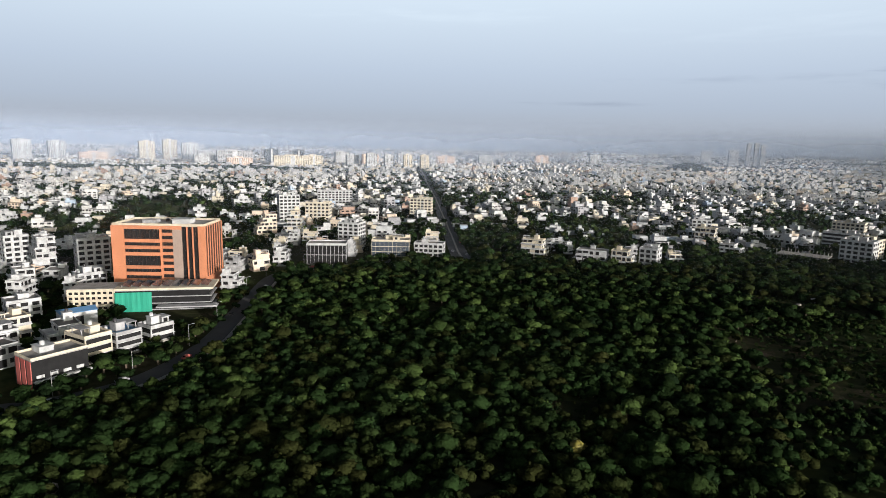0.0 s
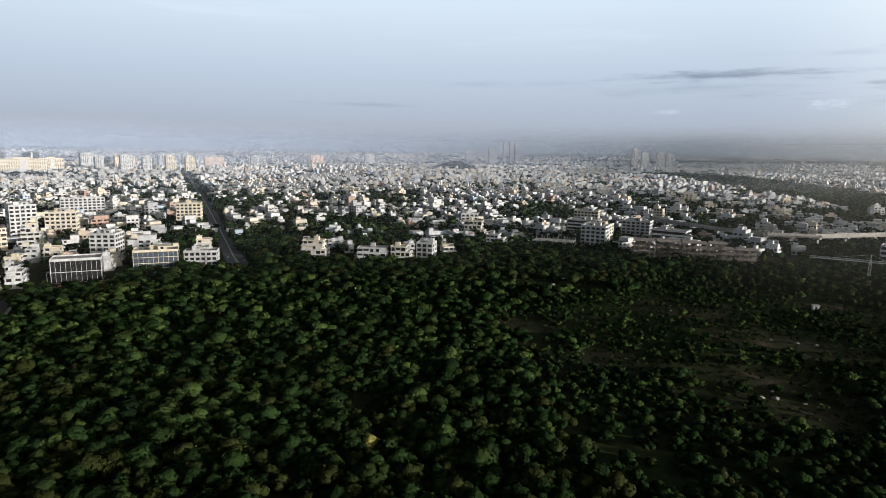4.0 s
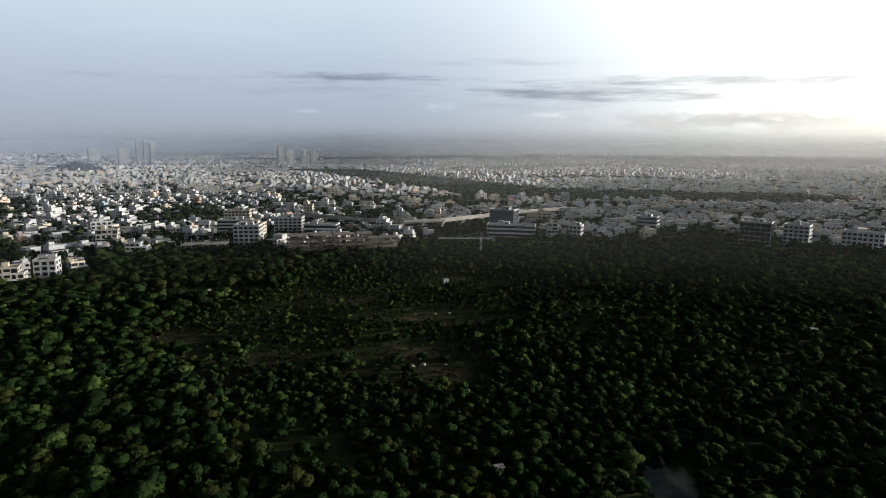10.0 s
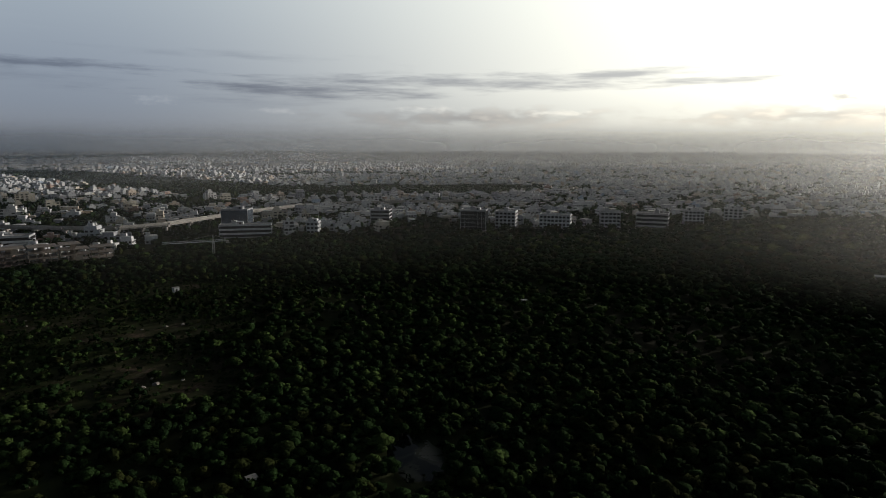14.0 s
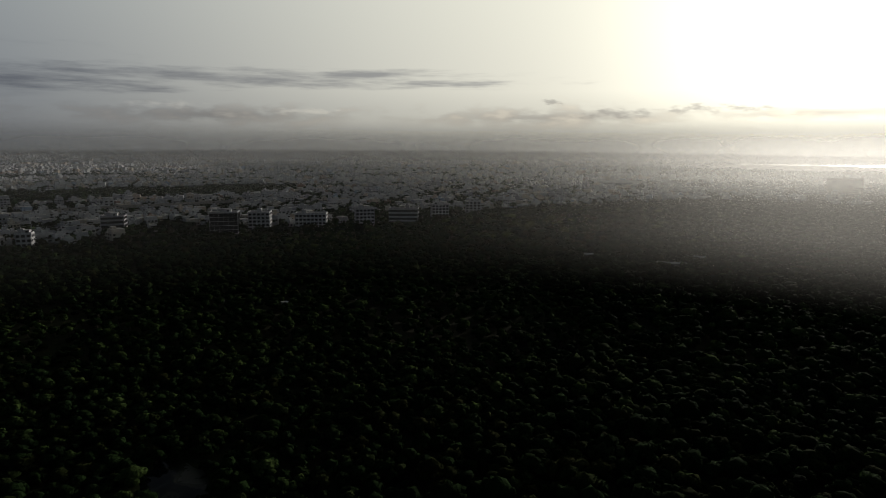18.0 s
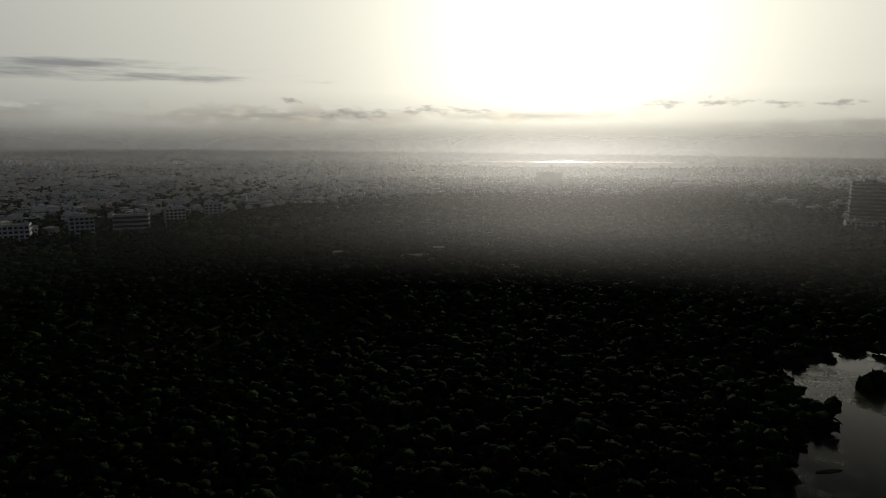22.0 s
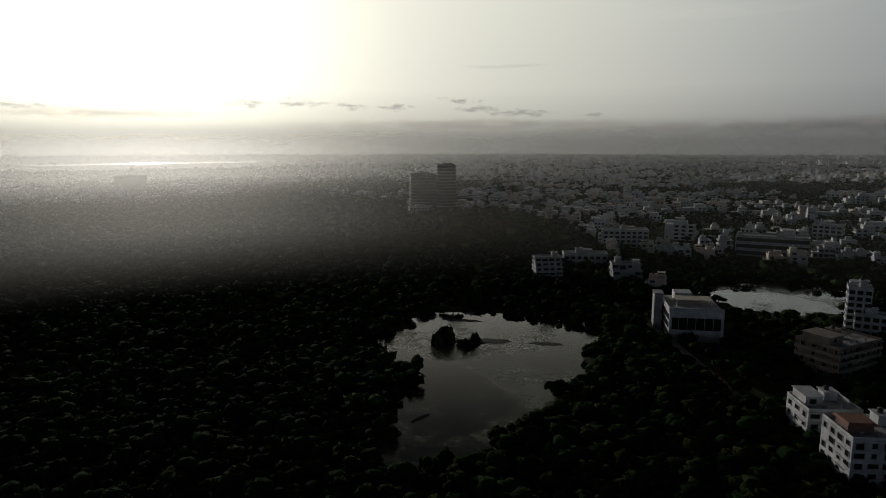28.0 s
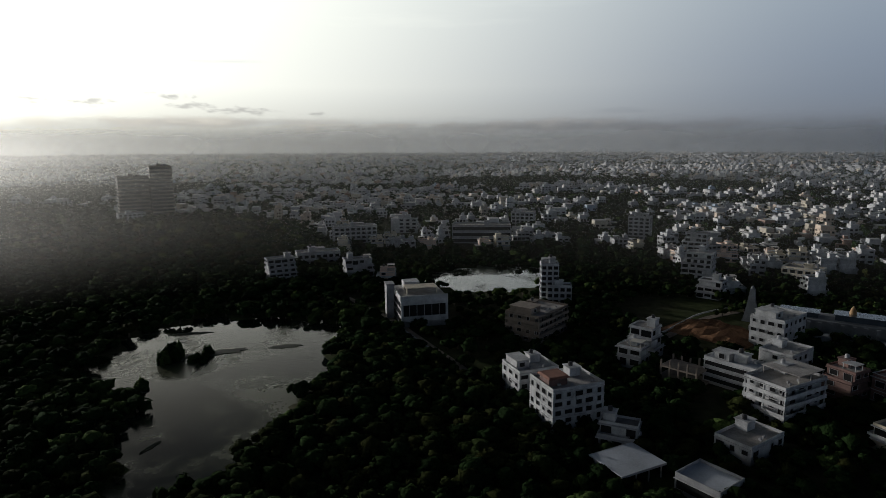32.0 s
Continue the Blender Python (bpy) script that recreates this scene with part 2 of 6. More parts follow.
M = {
    "ground": principled("ground_cover", ground_cover, 1.0, bump=0.5, bump_scale=0.6, spec=0.03),
    "earth": principled("bare_earth", bare_earth, 1.0, bump=0.6, bump_scale=0.8, spec=0.03),
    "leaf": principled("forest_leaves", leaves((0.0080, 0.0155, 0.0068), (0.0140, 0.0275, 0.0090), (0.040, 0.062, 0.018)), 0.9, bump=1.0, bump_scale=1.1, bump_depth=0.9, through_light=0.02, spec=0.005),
    "leaf_yellow": principled("yellow_blossom", leaves((0.16, 0.15, 0.03), (0.24, 0.21, 0.04), (0.30, 0.26, 0.05)), 0.6, through_light=0.22),
    "bark": principled("bark", plain((0.09, 0.07, 0.05), 0.25, 1.2, 9.0), 0.95, bump=0.5, bump_scale=8.0),
    "asphalt": principled("asphalt", plain((0.085, 0.085, 0.088), 0.2, 0.08, 4.0), 0.9, bump=0.2, bump_scale=10.0),
    "line": principled("road_paint", plain((0.7, 0.7, 0.66), 0.15), 0.8),
    "concrete": principled("concrete", plain((0.34, 0.32, 0.29), 0.22, 0.25, 4.0), 0.9, bump=0.25, bump_scale=6.0),
    "raw": principled("raw_concrete_frame", plain((0.23, 0.19, 0.155), 0.25, 0.3, 4.0), 0.92, bump=0.3, bump_scale=6.0),
    "white": principled("white_paint", plain((0.47, 0.475, 0.48), 0.32, 0.3, 4.0), 0.75, bump=0.1, bump_scale=8.0),
    "cream": principled("cream_paint", plain((0.60, 0.53, 0.41), 0.20, 0.3, 4.0), 0.78, bump=0.1, bump_scale=8.0),
    "pink": principled("peach_paint", plain((0.66, 0.50, 0.40), 0.14, 0.3, 4.0), 0.78, bump=0.1, bump_scale=8.0),
    "greywall": principled("grey_render", plain((0.34, 0.34, 0.35), 0.25, 0.3, 4.0), 0.8, bump=0.1, bump_scale=8.0),
    "roof": principled("flat_roof_screed", plain((0.36, 0.34, 0.32), 0.32, 0.22, 2.0), 0.9, bump=0.2, bump_scale=5.0),
    "terrace": principled("pale_terrace_roof", plain((0.50, 0.49, 0.47), 0.28, 0.12, 2.0), 0.9),
    "orange": principled("orange_cladding", plain((0.52, 0.205, 0.105), 0.10, 0.15, 3.0), 0.6),
    "taupe": principled("taupe_panel", plain((0.34, 0.26, 0.22), 0.10, 0.2, 3.0), 0.6),
    "red": principled("red_panel", plain((0.50, 0.13, 0.11), 0.12, 0.3, 3.0), 0.55),
    "brick": principled("red_brick_render", plain((0.17, 0.10, 0.085), 0.25, 0.3, 4.0), 0.85),
    "green": principled("green_shade_net", plain((0.02, 0.30, 0.20), 0.12, 0.15, 2.0), 0.8, bump=0.5, bump_scale=0.8),
    "blue": principled("blue_sheet", plain((0.12, 0.26, 0.46), 0.15, 0.3, 3.0), 0.55),
    "tile": principled("clay_roof_tile", plain((0.24, 0.105, 0.07), 0.2, 0.4, 5.0), 0.85, bump=0.4, bump_scale=6.0),
    "stone": principled("temple_stone", plain((0.20, 0.21, 0.22), 0.2, 0.3, 4.0), 0.85, bump=0.4, bump_scale=3.0),
    "gold": principled("gilded_dome", plain((0.34, 0.21, 0.10), 0.15, 0.5, 4.0), 0.7, metal=0.2),
    "glass": principled("dark_window_glass", plain((0.022, 0.022, 0.023), 0.2, 0.4, 3.0), 0.2, spec=0.25),
    "bluish": principled("blue_grey_curtain_glass", plain((0.06, 0.075, 0.095), 0.2, 0.12, 2.0), 0.15),
    "steel": principled("painted_steel", plain((0.55, 0.52, 0.46), 0.15, 0.5, 5.0), 0.5, metal=0.2),
    "tank": principled("black_tank_plastic", plain((0.03, 0.03, 0.033), 0.2), 0.5),
    "water": still_water(),
    "soil": principled("raw_orange_soil", plain((0.21, 0.115, 0.065), 0.45, 0.25, 2.5), 1.0, bump=0.8, bump_scale=0.7, bump_depth=0.4, spec=0.05),
    "dust": principled("pale_dirt_track", plain((0.26, 0.22, 0.18), 0.3, 0.2, 2.0), 1.0, spec=0.05),
    "weed": principled("floating_weed", plain((0.020, 0.027, 0.013), 0.35, 0.2, 3.0), 1.0, bump=0.5, bump_scale=3.0),
    "town": principled("town_paint", town_paint(), 0.8),
    "rock": principled("granite_boulder", plain((0.27, 0.24, 0.21), 0.3, 0.5, 4.0), 0.9, bump=0.6, bump_scale=3.0),
    "asphalt_roof": principled("dark_roof_felt", plain((0.16, 0.15, 0.145), 0.25, 0.25, 3.0), 0.9, bump=0.2, bump_scale=5.0),
    "metalroof": principled("shed_roof_sheet", plain((0.55, 0.57, 0.58), 0.15, 0.1, 2.0), 0.35, metal=0.5),
    "tarpaulin": principled("white_membrane_roof", plain((0.42, 0.45, 0.49), 0.2, 0.1, 2.0), 0.6),
    "carpaint": principled("car_paint", plain((0.40, 0.40, 0.42), 0.5, 0.3), 0.3),
    "tyre": principled("tyre_rubber", plain((0.03, 0.03, 0.03), 0.2), 0.85),
}


# ---- mesh building ----
class Shape:
    """Collects boxes, prisms and quads of one mesh; several materials by slot."""
    def __init__(self):
        self.v, self.f, self.m = [], [], []

    def quad(self, pts, slot=0):
        b = len(self.v)
        self.v += [tuple(p) for p in pts]
        self.f.append(tuple(range(b, b + len(pts))))
        self.m.append(slot)
        return self

    def box(self, x0, y0, z0, x1, y1, z1, slot=0, taper=0.0):
        b, t = len(self.v), taper
        self.v += [(x0, y0, z0), (x1, y0, z0), (x1, y1, z0), (x0, y1, z0),
                   (x0 + t, y0 + t, z1), (x1 - t, y0 + t, z1), (x1 - t, y1 - t, z1), (x0 + t, y1 - t, z1)]
        for q in ((3, 2, 1, 0), (4, 5, 6, 7), (0, 1, 5, 4), (1, 2, 6, 5), (2, 3, 7, 6), (3, 0, 4, 7)):
            self.f.append(tuple(b + i for i in q))
            self.m.append(slot)
        return self

    def ring(self, x, y, z0, z1, r0, r1, n=10, slot=0):
        b = len(self.v)
        for r, z in ((r0, z0), (r1, z1)):
            self.v += [(x + r * math.cos(2 * math.pi * i / n), y + r * math.sin(2 * math.pi * i / n), z) for i in range(n)]
        for i in range(n):
            j = (i + 1) % n
            self.f.append((b + i, b + j, b + n + j, b + n + i))
            self.m.append(slot)
        self.f.append(tuple(b + n + i for i in range(n)))
        self.f.append(tuple(b + n - 1 - i for i in range(n)))
        self.m += [slot, slot]
        return self

    def bar(self, a, c, w, slot=0):
        """A square bar from point a to point c."""
        a, c = Vector(a), Vector(c)
        d = (c - a).normalized()
        s = d.cross(Vector((0, 0, 1)))
        s = (s.normalized() if s.length > 1e-3 else Vector((1, 0, 0))) * w / 2
        u = d.cross(s).normalized() * w / 2
        b = len(self.v)
        for p in (a, c):
            self.v += [tuple(p + s + u), tuple(p - s + u), tuple(p - s - u), tuple(p + s - u)]
        for q in ((0, 1, 2, 3), (7, 6, 5, 4), (0, 4, 5, 1), (1, 5, 6, 2), (2, 6, 7, 3), (3, 7, 4, 0)):
            self.f.append(tuple(b + i for i in q))
            self.m.append(slot)
        return self

    def mesh(self, name, mats):
        me = bpy.data.meshes.new(name)
        me.from_pydata(self.v, [], self.f)
        for m in mats:
            me.materials.append(m)
        if len(mats) > 1:
            me.polygons.foreach_set("material_index", self.m)
        me.update()
        return me


def part(name, shape, mats, parent, label="", at=None):
    """Links a shape, or a mesh made before, as one part under its thing."""
    mats = mats if isinstance(mats, (list, tuple)) else [mats]
    ob = new(name, shape if isinstance(shape, bpy.types.Mesh) else shape.mesh(name, mats))
    ob.parent = parent
    if at is not None:
        ob.matrix_basis = at
    return tagged(ob, label)


def thing(name, label, category, x, y, rot=0.0, z=0.0, group="", kind=""):
    ob = new(name)
    ob.empty_display_size = 1.0
    ob.matrix_basis = pose(x, y, z, 0, 0, rot)
    return tagged(ob, label, category, group, kind)


def soup(name, quads, mats, slots=None, tint=None, label="", category="", kind="stuff"):
    """One mesh out of many four-cornered faces, an array of shape (n, 4, 3)."""
    q = np.ascontiguousarray(quads, dtype=np.float32).reshape(-1, 3)
    n = len(q) // 4
    me = bpy.data.meshes.new(name)
    me.vertices.add(len(q))
    me.vertices.foreach_set("co", q.ravel())
    me.loops.add(n * 4)
    me.loops.foreach_set("vertex_index", np.arange(n * 4, dtype=np.int32))
    me.polygons.add(n)
    me.polygons.foreach_set("loop_start", np.arange(0, n * 4, 4, dtype=np.int32))
    for m in mats:
        me.materials.append(m)
    if slots is not None:
        me.polygons.foreach_set("material_index", np.asarray(slots, dtype=np.int32))
    if tint is not None:
        a = me.attributes.new("tint", "FLOAT", "FACE")
        a.data.foreach_set("value", np.asarray(tint, dtype=np.float32))
    me.update(calc_edges=True)
    ob = new(name, me)
    return tagged(ob, label, category, "", kind)


# ---- the plan: where forest ends and town begins, as bearing (degrees, left of +y) and distance ----
EDGE = ((60, 140), (38, 205), (31.8, 221), (27.5, 228), (22.8, 250), (17.9, 325), (15.3, 385), (12.3, 409), (4, 439), (0, 452),
        (-9, 442), (-17.7, 430), (-19.6, 450), (-25, 517), (-35, 530), (-37.3, 475), (-48, 496), (-55, 565), (-60, 580),
        (-65, 562), (-76, 600), (-85, 612), (-94, 672), (-102, 755), (-107, 808), (-114, 880), (-119, 975), (-128, 970),
        (-139, 1020), (-144, 985), (-151, 870), (-156, 722), (-161.5, 738), (-165, 690), (-170, 566), (-172, 446),
        (-175, 350), (-176.7, 289), (-183.6, 215), (-188, 202), (-190.3, 178), (-191.5, 140), (-193, 118), (-230, 112))
E_AZ = np.array([-a for a, _ in EDGE])   # rising
E_D = np.array([d for _, d in EDGE])
rng = np.random.default_rng(7)


def bearing(x, y):
    a = np.degrees(np.arctan2(-np.asarray(x), np.asarray(y)))
    return np.where(a > 65, a - 360, a)


def forest_edge(x, y):
    return np.interp(-bearing(x, y), E_AZ, E_D)


# pools: centre, half length, half width, turn
POOLS = ((79, -247, 45, 31, 4), (103, -216, 17, 25, 12), (69, -212, 36, 32, 0), (64, -176, 24, 34, -12), (62, -143, 14, 19, 0),
         (-38, -359, 36, 32, 0), (-64, -372, 15, 16, 0), (-18, -355, 14, 18, 40), (-68, -512, 17, 9, 60), (146, 46, 10, 8, 30), (2290, -2100, 520, 150, 48))
# sunlit clearings of bare soil and rock
CLEARINGS = ((217, 254, 24, 15, 135), (226, 184, 32, 13, 118), (174, 147, 26, 17, 120), (143, 187, 16, 10, 130), (187, 320, 22, 10, 150),
             (132, 240, 16, 8, 140), (300, 235, 22, 10, 120), (38, 178, 6, 8, 20), (-128, 268, 19, 8, 10))
OPEN = ((-116, -283, 30, 19, 35), (-121, -247, 26, 20, 35), (-18, -206, 7, 5, 0), (-40, -325, 36, 9, 0), (-72, -492, 22, 12, 0), (138, 42, 8, 7, 0), (-84, -172, 14, 6, 60), (-128, 268, 22, 11, 10))   # low growth only, in front of water
SCRUBLAND = ((205, 222, 85, 62, 140), (285, 240, 90, 45, 120))   # low bushes in place of trees
THIN = ((205, 222, 60, 45, 140), (190, 300, 60, 25, 150), (280, 230, 60, 30, 120))


def inside(x, y, ell, grow=1.0):
    cx, cy, a, b, r = ell
    c, s = math.cos(radians(r)), math.sin(radians(r))
    u, v = (x - cx) * c + (y - cy) * s, -(x - cx) * s + (y - cy) * c
    return (u / (a * grow)) ** 2 + (v / (b * grow)) ** 2


def nearest_of(x, y, ells, grow=1.0):
    return np.min([inside(x, y, e, grow) for e in ells], axis=0)


def clearing_value(x, y):
    """Below 1 inside a clearing; the rims wander in and out."""
    wander = np.sin(x * 0.11 + 1.7) * np.sin(y * 0.13 + 0.4) + 0.7 * np.sin(x * 0.31 + y * 0.17) * np.sin(y * 0.29 - x * 0.12 + 1.0)
    return nearest_of(x, y, CLEARINGS, 1.3) + 0.75 * wander


def ground_z(x, y):
    """Height of the ground: gentle swells, the pools' beds, and the far land's slow rise."""
    d = np.hypot(x, y)
    z = 0.35 * np.sin(x * 0.031 + 1.3) * np.cos(y * 0.027) + 0.2 * np.sin(x * 0.083) * np.sin(y * 0.071 + 2.0)
    wob = 0.16 * np.sin(x * 0.23 + y * 0.11) + 0.12 * np.sin(x * 0.13 - y * 0.29) + 0.08 * np.sin(x * 0.47 + y * 0.41)
    p = nearest_of(x, y, POOLS) + wob
    z = z * np.clip((p - 0.9) / 1.5, 0, 1) + np.clip((1.10 - p) * 9.0, -0.0, 1.6) * -1.0
    rise = np.interp(-bearing(x, y), (-60, 0, 100, 128, 180, 230), (48, 58, 50, 20, -20, -20))
    z = z + np.clip((d - 3200) / 1700, 0, 1) ** 2 * rise
    # the wooded knoll in the town, and the far wooded dome
    z = z + 15 * np.exp(-(((x + 318) / 52) ** 2 + ((y - 690) / 42) ** 2))
    return z + 34 * np.exp(-(((x - 880) / 75) ** 2 + ((y - 2330) / 60) ** 2))


def build_ground():
    na, radii = 600, [6.0]
    while radii[-1] < 4930:
        radii.append(radii[-1] * 1.033 if radii[-1] > 90 else radii[-1] + 8)
    radii[-1] = 4930
    r = np.array(radii)[:, None]
    a = np.linspace(0, 2 * np.pi, na, endpoint=False)[None, :]
    x, y = r * np.cos(a), r * np.sin(a)
    z = ground_z(x, y)
    v = np.stack([x, y, z], -1).reshape(-1, 3)
    i = np.arange(len(radii) - 1)[:, None] * na
    j = np.arange(na)[None, :]
    j2 = (j + 1) % na
    f = np.stack([i + j, i + na + j, i + na + j2, i + j2], -1).reshape(-1, 4)
    verts = np.vstack([v, [[0, 0, 0]]])
    tris = [(len(v), k, (k + 1) % na) for k in range(na)]
    me = bpy.data.meshes.new("ground")
    me.from_pydata(verts.tolist(), [], f.tolist() + tris)
    me.materials.append(M["ground"])
    me.materials.append(M["earth"])
    c = verts[f].mean(axis=1)
    bare = clearing_value(c[:, 0], c[:, 1]) < 0.95
    me.polygons.foreach_set("material_index", np.concatenate([bare.astype(np.int32), np.zeros(na, np.int32)]))
    me.polygons.foreach_set("use_smooth", np.ones(len(me.polygons), dtype=bool))
    me.update()
    tagged(new("ground", me), "dark green scrub and brown soil, reaching the horizon", "ground", "", "structure")


build_ground()


def water(name, label, x, y, a, b, rot, z=-0.45, mat="water"):
    s = Shape()
    n = 40
    s.quad([(a * math.cos(2 * math.pi * i / n), b * math.sin(2 * math.pi * i / n), 0) for i in range(n)])
    ob = new(name, s.mesh(name, [M[mat]]))
    ob.matrix_basis = pose(x, y, z, 0, 0, rot)
    return tagged(ob, label, "water", "", "structure")


water("pond_water", "still grey pond with green scum in the forest", 83, -205, 64, 100, 8)
water("lake_water", "still grey town lake between trees and houses", -44, -365, 56, 44, 0)
water("canal_water", "small sheet of pale water among dark trees", -68, -512, 24, 18, 60)
water("reservoir_water", "bright far reservoir beyond the town", 2290, -2100, 560, 175, 48, 1.6)
water("pool_water", "small dark forest pool", 146, 46, 16, 14, 30)


# ---- roads ----
def ribbon(name, label, pts, width, mat, z=0.14, kind="structure", steps=10):
    """A smooth strip along the way-points."""
    p = [Vector((*q, 0)) for q in pts]
    p = [p[0] * 2 - p[1]] + p + [p[-1] * 2 - p[-2]]
    line = []
    for i in range(1, len(p) - 2):
        for s in range(steps):
            t = s / steps
            line.append(0.5 * ((2 * p[i]) + (p[i + 1] - p[i - 1]) * t + (2 * p[i - 1] - 5 * p[i] + 4 * p[i + 1] - p[i + 2]) * t * t
                               + (3 * p[i] - p[i - 1] - 3 * p[i + 1] + p[i + 2]) * t ** 3))
    line.append(p[-2])
    s = Shape()
    rows = []
    for i, c in enumerate(line):
        d = (line[min(i + 1, len(line) - 1)] - line[max(i - 1, 0)]).normalized()
        n = Vector((-d.y, d.x, 0)) * width / 2
        zz = float(ground_z(np.array(c.x), np.array(c.y))) + z
        rows.append((len(s.v), c))
        s.v += [(c.x + n.x, c.y + n.y, zz), (c.x - n.x, c.y - n.y, zz), (c.x + n.x, c.y + n.y, zz - 0.6), (c.x - n.x, c.y - n.y, zz - 0.6)]
    for (a, _), (b, _) in zip(rows, rows[1:]):
        s.f += [(a, a + 1, b + 1, b), (a + 2, a, b, b + 2), (a + 1, a + 3, b + 3, b + 1)]
        s.m += [0, 0, 0]
    ob = new(name, s.mesh(name, [M[mat]]))
    tagged(ob, label, name.split("_")[-1], "", kind)
    return line


MAIN = ((10, 432), (6.6, 467), (0.8, 568), (-8.7, 718), (-23.3, 950), (-48, 1296), (-78, 1718), (-112, 2200))
PARK = ((-190, 150), (-136, 169), (-117, 180), (-102, 200), (-96, 232), (-98, 267), (-102, 320), (-104, 362), (-88, 391), (-40, 415), (12, 434))
LANE = ((40, -315), (16, -273), (5.4, -250.6), (-3.7, -230), (-12, -212), (-15, -203))
ROAD_PTS = [(c, 14) for c in ribbon("main_road", "straight grey dual carriageway through the town", MAIN, 13.5, "asphalt")]
ROAD_PTS += [(c, 8) for c in ribbon("park_road", "asphalt road curving along the forest edge", PARK, 8.5, "asphalt", 0.16)]
ROAD_PTS += [(c, 5) for c in ribbon("lane_road", "narrow pale lane beside the pond", LANE, 2.6, "dust", 0.16)]
ribbon("main_median_kerb", "pale kerbed median of the dual carriageway", MAIN, 1.4, "concrete", 0.40)
ribbon("park_kerb", "pale kerb and footpath beside the forest road", [(x + 5.6, y - 1.0) for x, y in PARK[2:9]], 1.6, "concrete", 0.32)
ribbon("lane_kerb", "pale kerb wall along the lane", [(x + 2.4, y) for x, y in LANE[1:5]], 0.5, "white", 1.0)
ROADS = []
for (c, r), (c2, r2) in zip(ROAD_PTS, ROAD_PTS[1:]):
    if r == r2:
        n = max(1, int((c2 - c).length / 9))
        ROADS += [(*(c.lerp(c2, i / n))[:2], r) for i in range(n)]
ROADS = np.array(ROADS)
TAKEN = []     # ground already built on: x, y, radius


# ---- buildings ----
WINDOW_MESH = {}


def window_mesh(w, h, frame="white", glass="glass"):
    """A framed window, set in a reveal with a sill and a sun slab over it."""
    key = (round(w, 1), round(h, 1), frame, glass)
    if key not in WINDOW_MESH:
        w, h = key[0], key[1]
        s = Shape()
        for g, yy in ((0.1, 0.05), (0.1, -0.14), (0.0, -0.14), (0.0, -0.03)):
            s.v += [(-w / 2 - g, yy, -g), (w / 2 + g, yy, -g), (w / 2 + g, yy, h + g), (-w / 2 - g, yy, h + g)]
        for k in range(3):
            for e in range(4):
                n = (e + 1) % 4
                s.f.append((4 * k + e, 4 * k + n, 4 * k + 4 + n, 4 * k + 4 + e))
                s.m.append(0)
        s.f.append((12, 13, 14, 15))
        s.m.append(1)
        WINDOW_MESH[key] = s.mesh("window", [M[frame], M[glass]])
    return WINDOW_MESH[key]


def parapet(w, d, z, h=0.9, t=0.22):
    s = Shape()
    s.box(-w / 2, 0, z, w / 2, t, z + h).box(-w / 2, d - t, z, w / 2, d, z + h)
    s.box(-w / 2, t, z, -w / 2 + t, d - t, z + h).box(w / 2 - t, t, z, w / 2, d - t, z + h)
    return s


def tank_shape(r=0.75, h=1.5):
    return Shape().ring(0, 0, 0, h * 0.85, r, r, 10).ring(0, 0, h * 0.85, h, r * 0.95, r * 0.35, 10)


def rooftop(t, w, d, z, wall, seed):
    """Penthouse room, stair head, pergola, water tanks and pipes on a flat roof."""
    r = random.Random(seed)
    sx, sy = r.uniform(-0.25, 0.25) * w, d * r.uniform(0.45, 0.65)
    sw, sd, sh = min(4.2, w * 0.35), min(4.2, d * 0.35), r.uniform(2.5, 3.4)
    s = Shape().box(sx - sw / 2, sy - sd / 2, z, sx + sw / 2, sy + sd / 2, z + sh)
    s.box(sx - sw / 2 - 0.35, sy - sd / 2 - 0.35, z + sh, sx + sw / 2 + 0.35, sy + sd / 2 + 0.35, z + sh + 0.18)
    part("stair_head", s, M[wall], t)
    part("water_tank", tank_shape(), M[r.choice(("tank", "tank", "white"))], t, "", pose(sx - 0.7, sy, z + sh + 0.18))
    e = -1 if sx > 0 else 1
    px = sx + e * (sw / 2 + min(3.4, w * 0.22))
    pw, pd = min(5.0, w * 0.3), min(6.0, d * 0.5)
    if abs(px) + pw / 2 < w / 2 - 0.3:
        if r.random() < 0.55:
            p = Shape().box(px - pw / 2, d * 0.25, z, px + pw / 2, d * 0.25 + pd, z + 2.6)
            p.box(px - pw / 2 - 0.6, d * 0.25 - 0.8, z + 2.6, px + pw / 2 + 0.5, d * 0.25 + pd + 0.3, z + 2.78)
            part("roof_room", p, M[r.choice((wall, "white", "greywall"))], t)
            part("roof_window", window_mesh(1.8, 1.6), None, t, "", pose(px, d * 0.25, z + 0.5))
        else:
            p = Shape()
            for ax in (-pw / 2, pw / 2):
                for ay in (0, pd):
                    p.box(px + ax - 0.12, d * 0.25 + ay - 0.12, z, px + ax + 0.12, d * 0.25 + ay + 0.12, z + 2.4)
                p.box(px + ax - 0.1, d * 0.25 - 0.6, z + 2.4, px + ax + 0.1, d * 0.25 + pd + 0.6, z + 2.6)
            p.box(px - pw / 2 - 0.5, d * 0.25 - 0.4, z + 2.6, px + pw / 2 + 0.5, d * 0.25 + pd + 0.4, z + 2.75)
            part("roof_shelter", p, M[r.choice(("white", "steel", "greywall"))], t)
    part("water_tank", tank_shape(0.6, 1.2), M["white"], t, "", pose(-0.3 * w * e, d * 0.8, z))


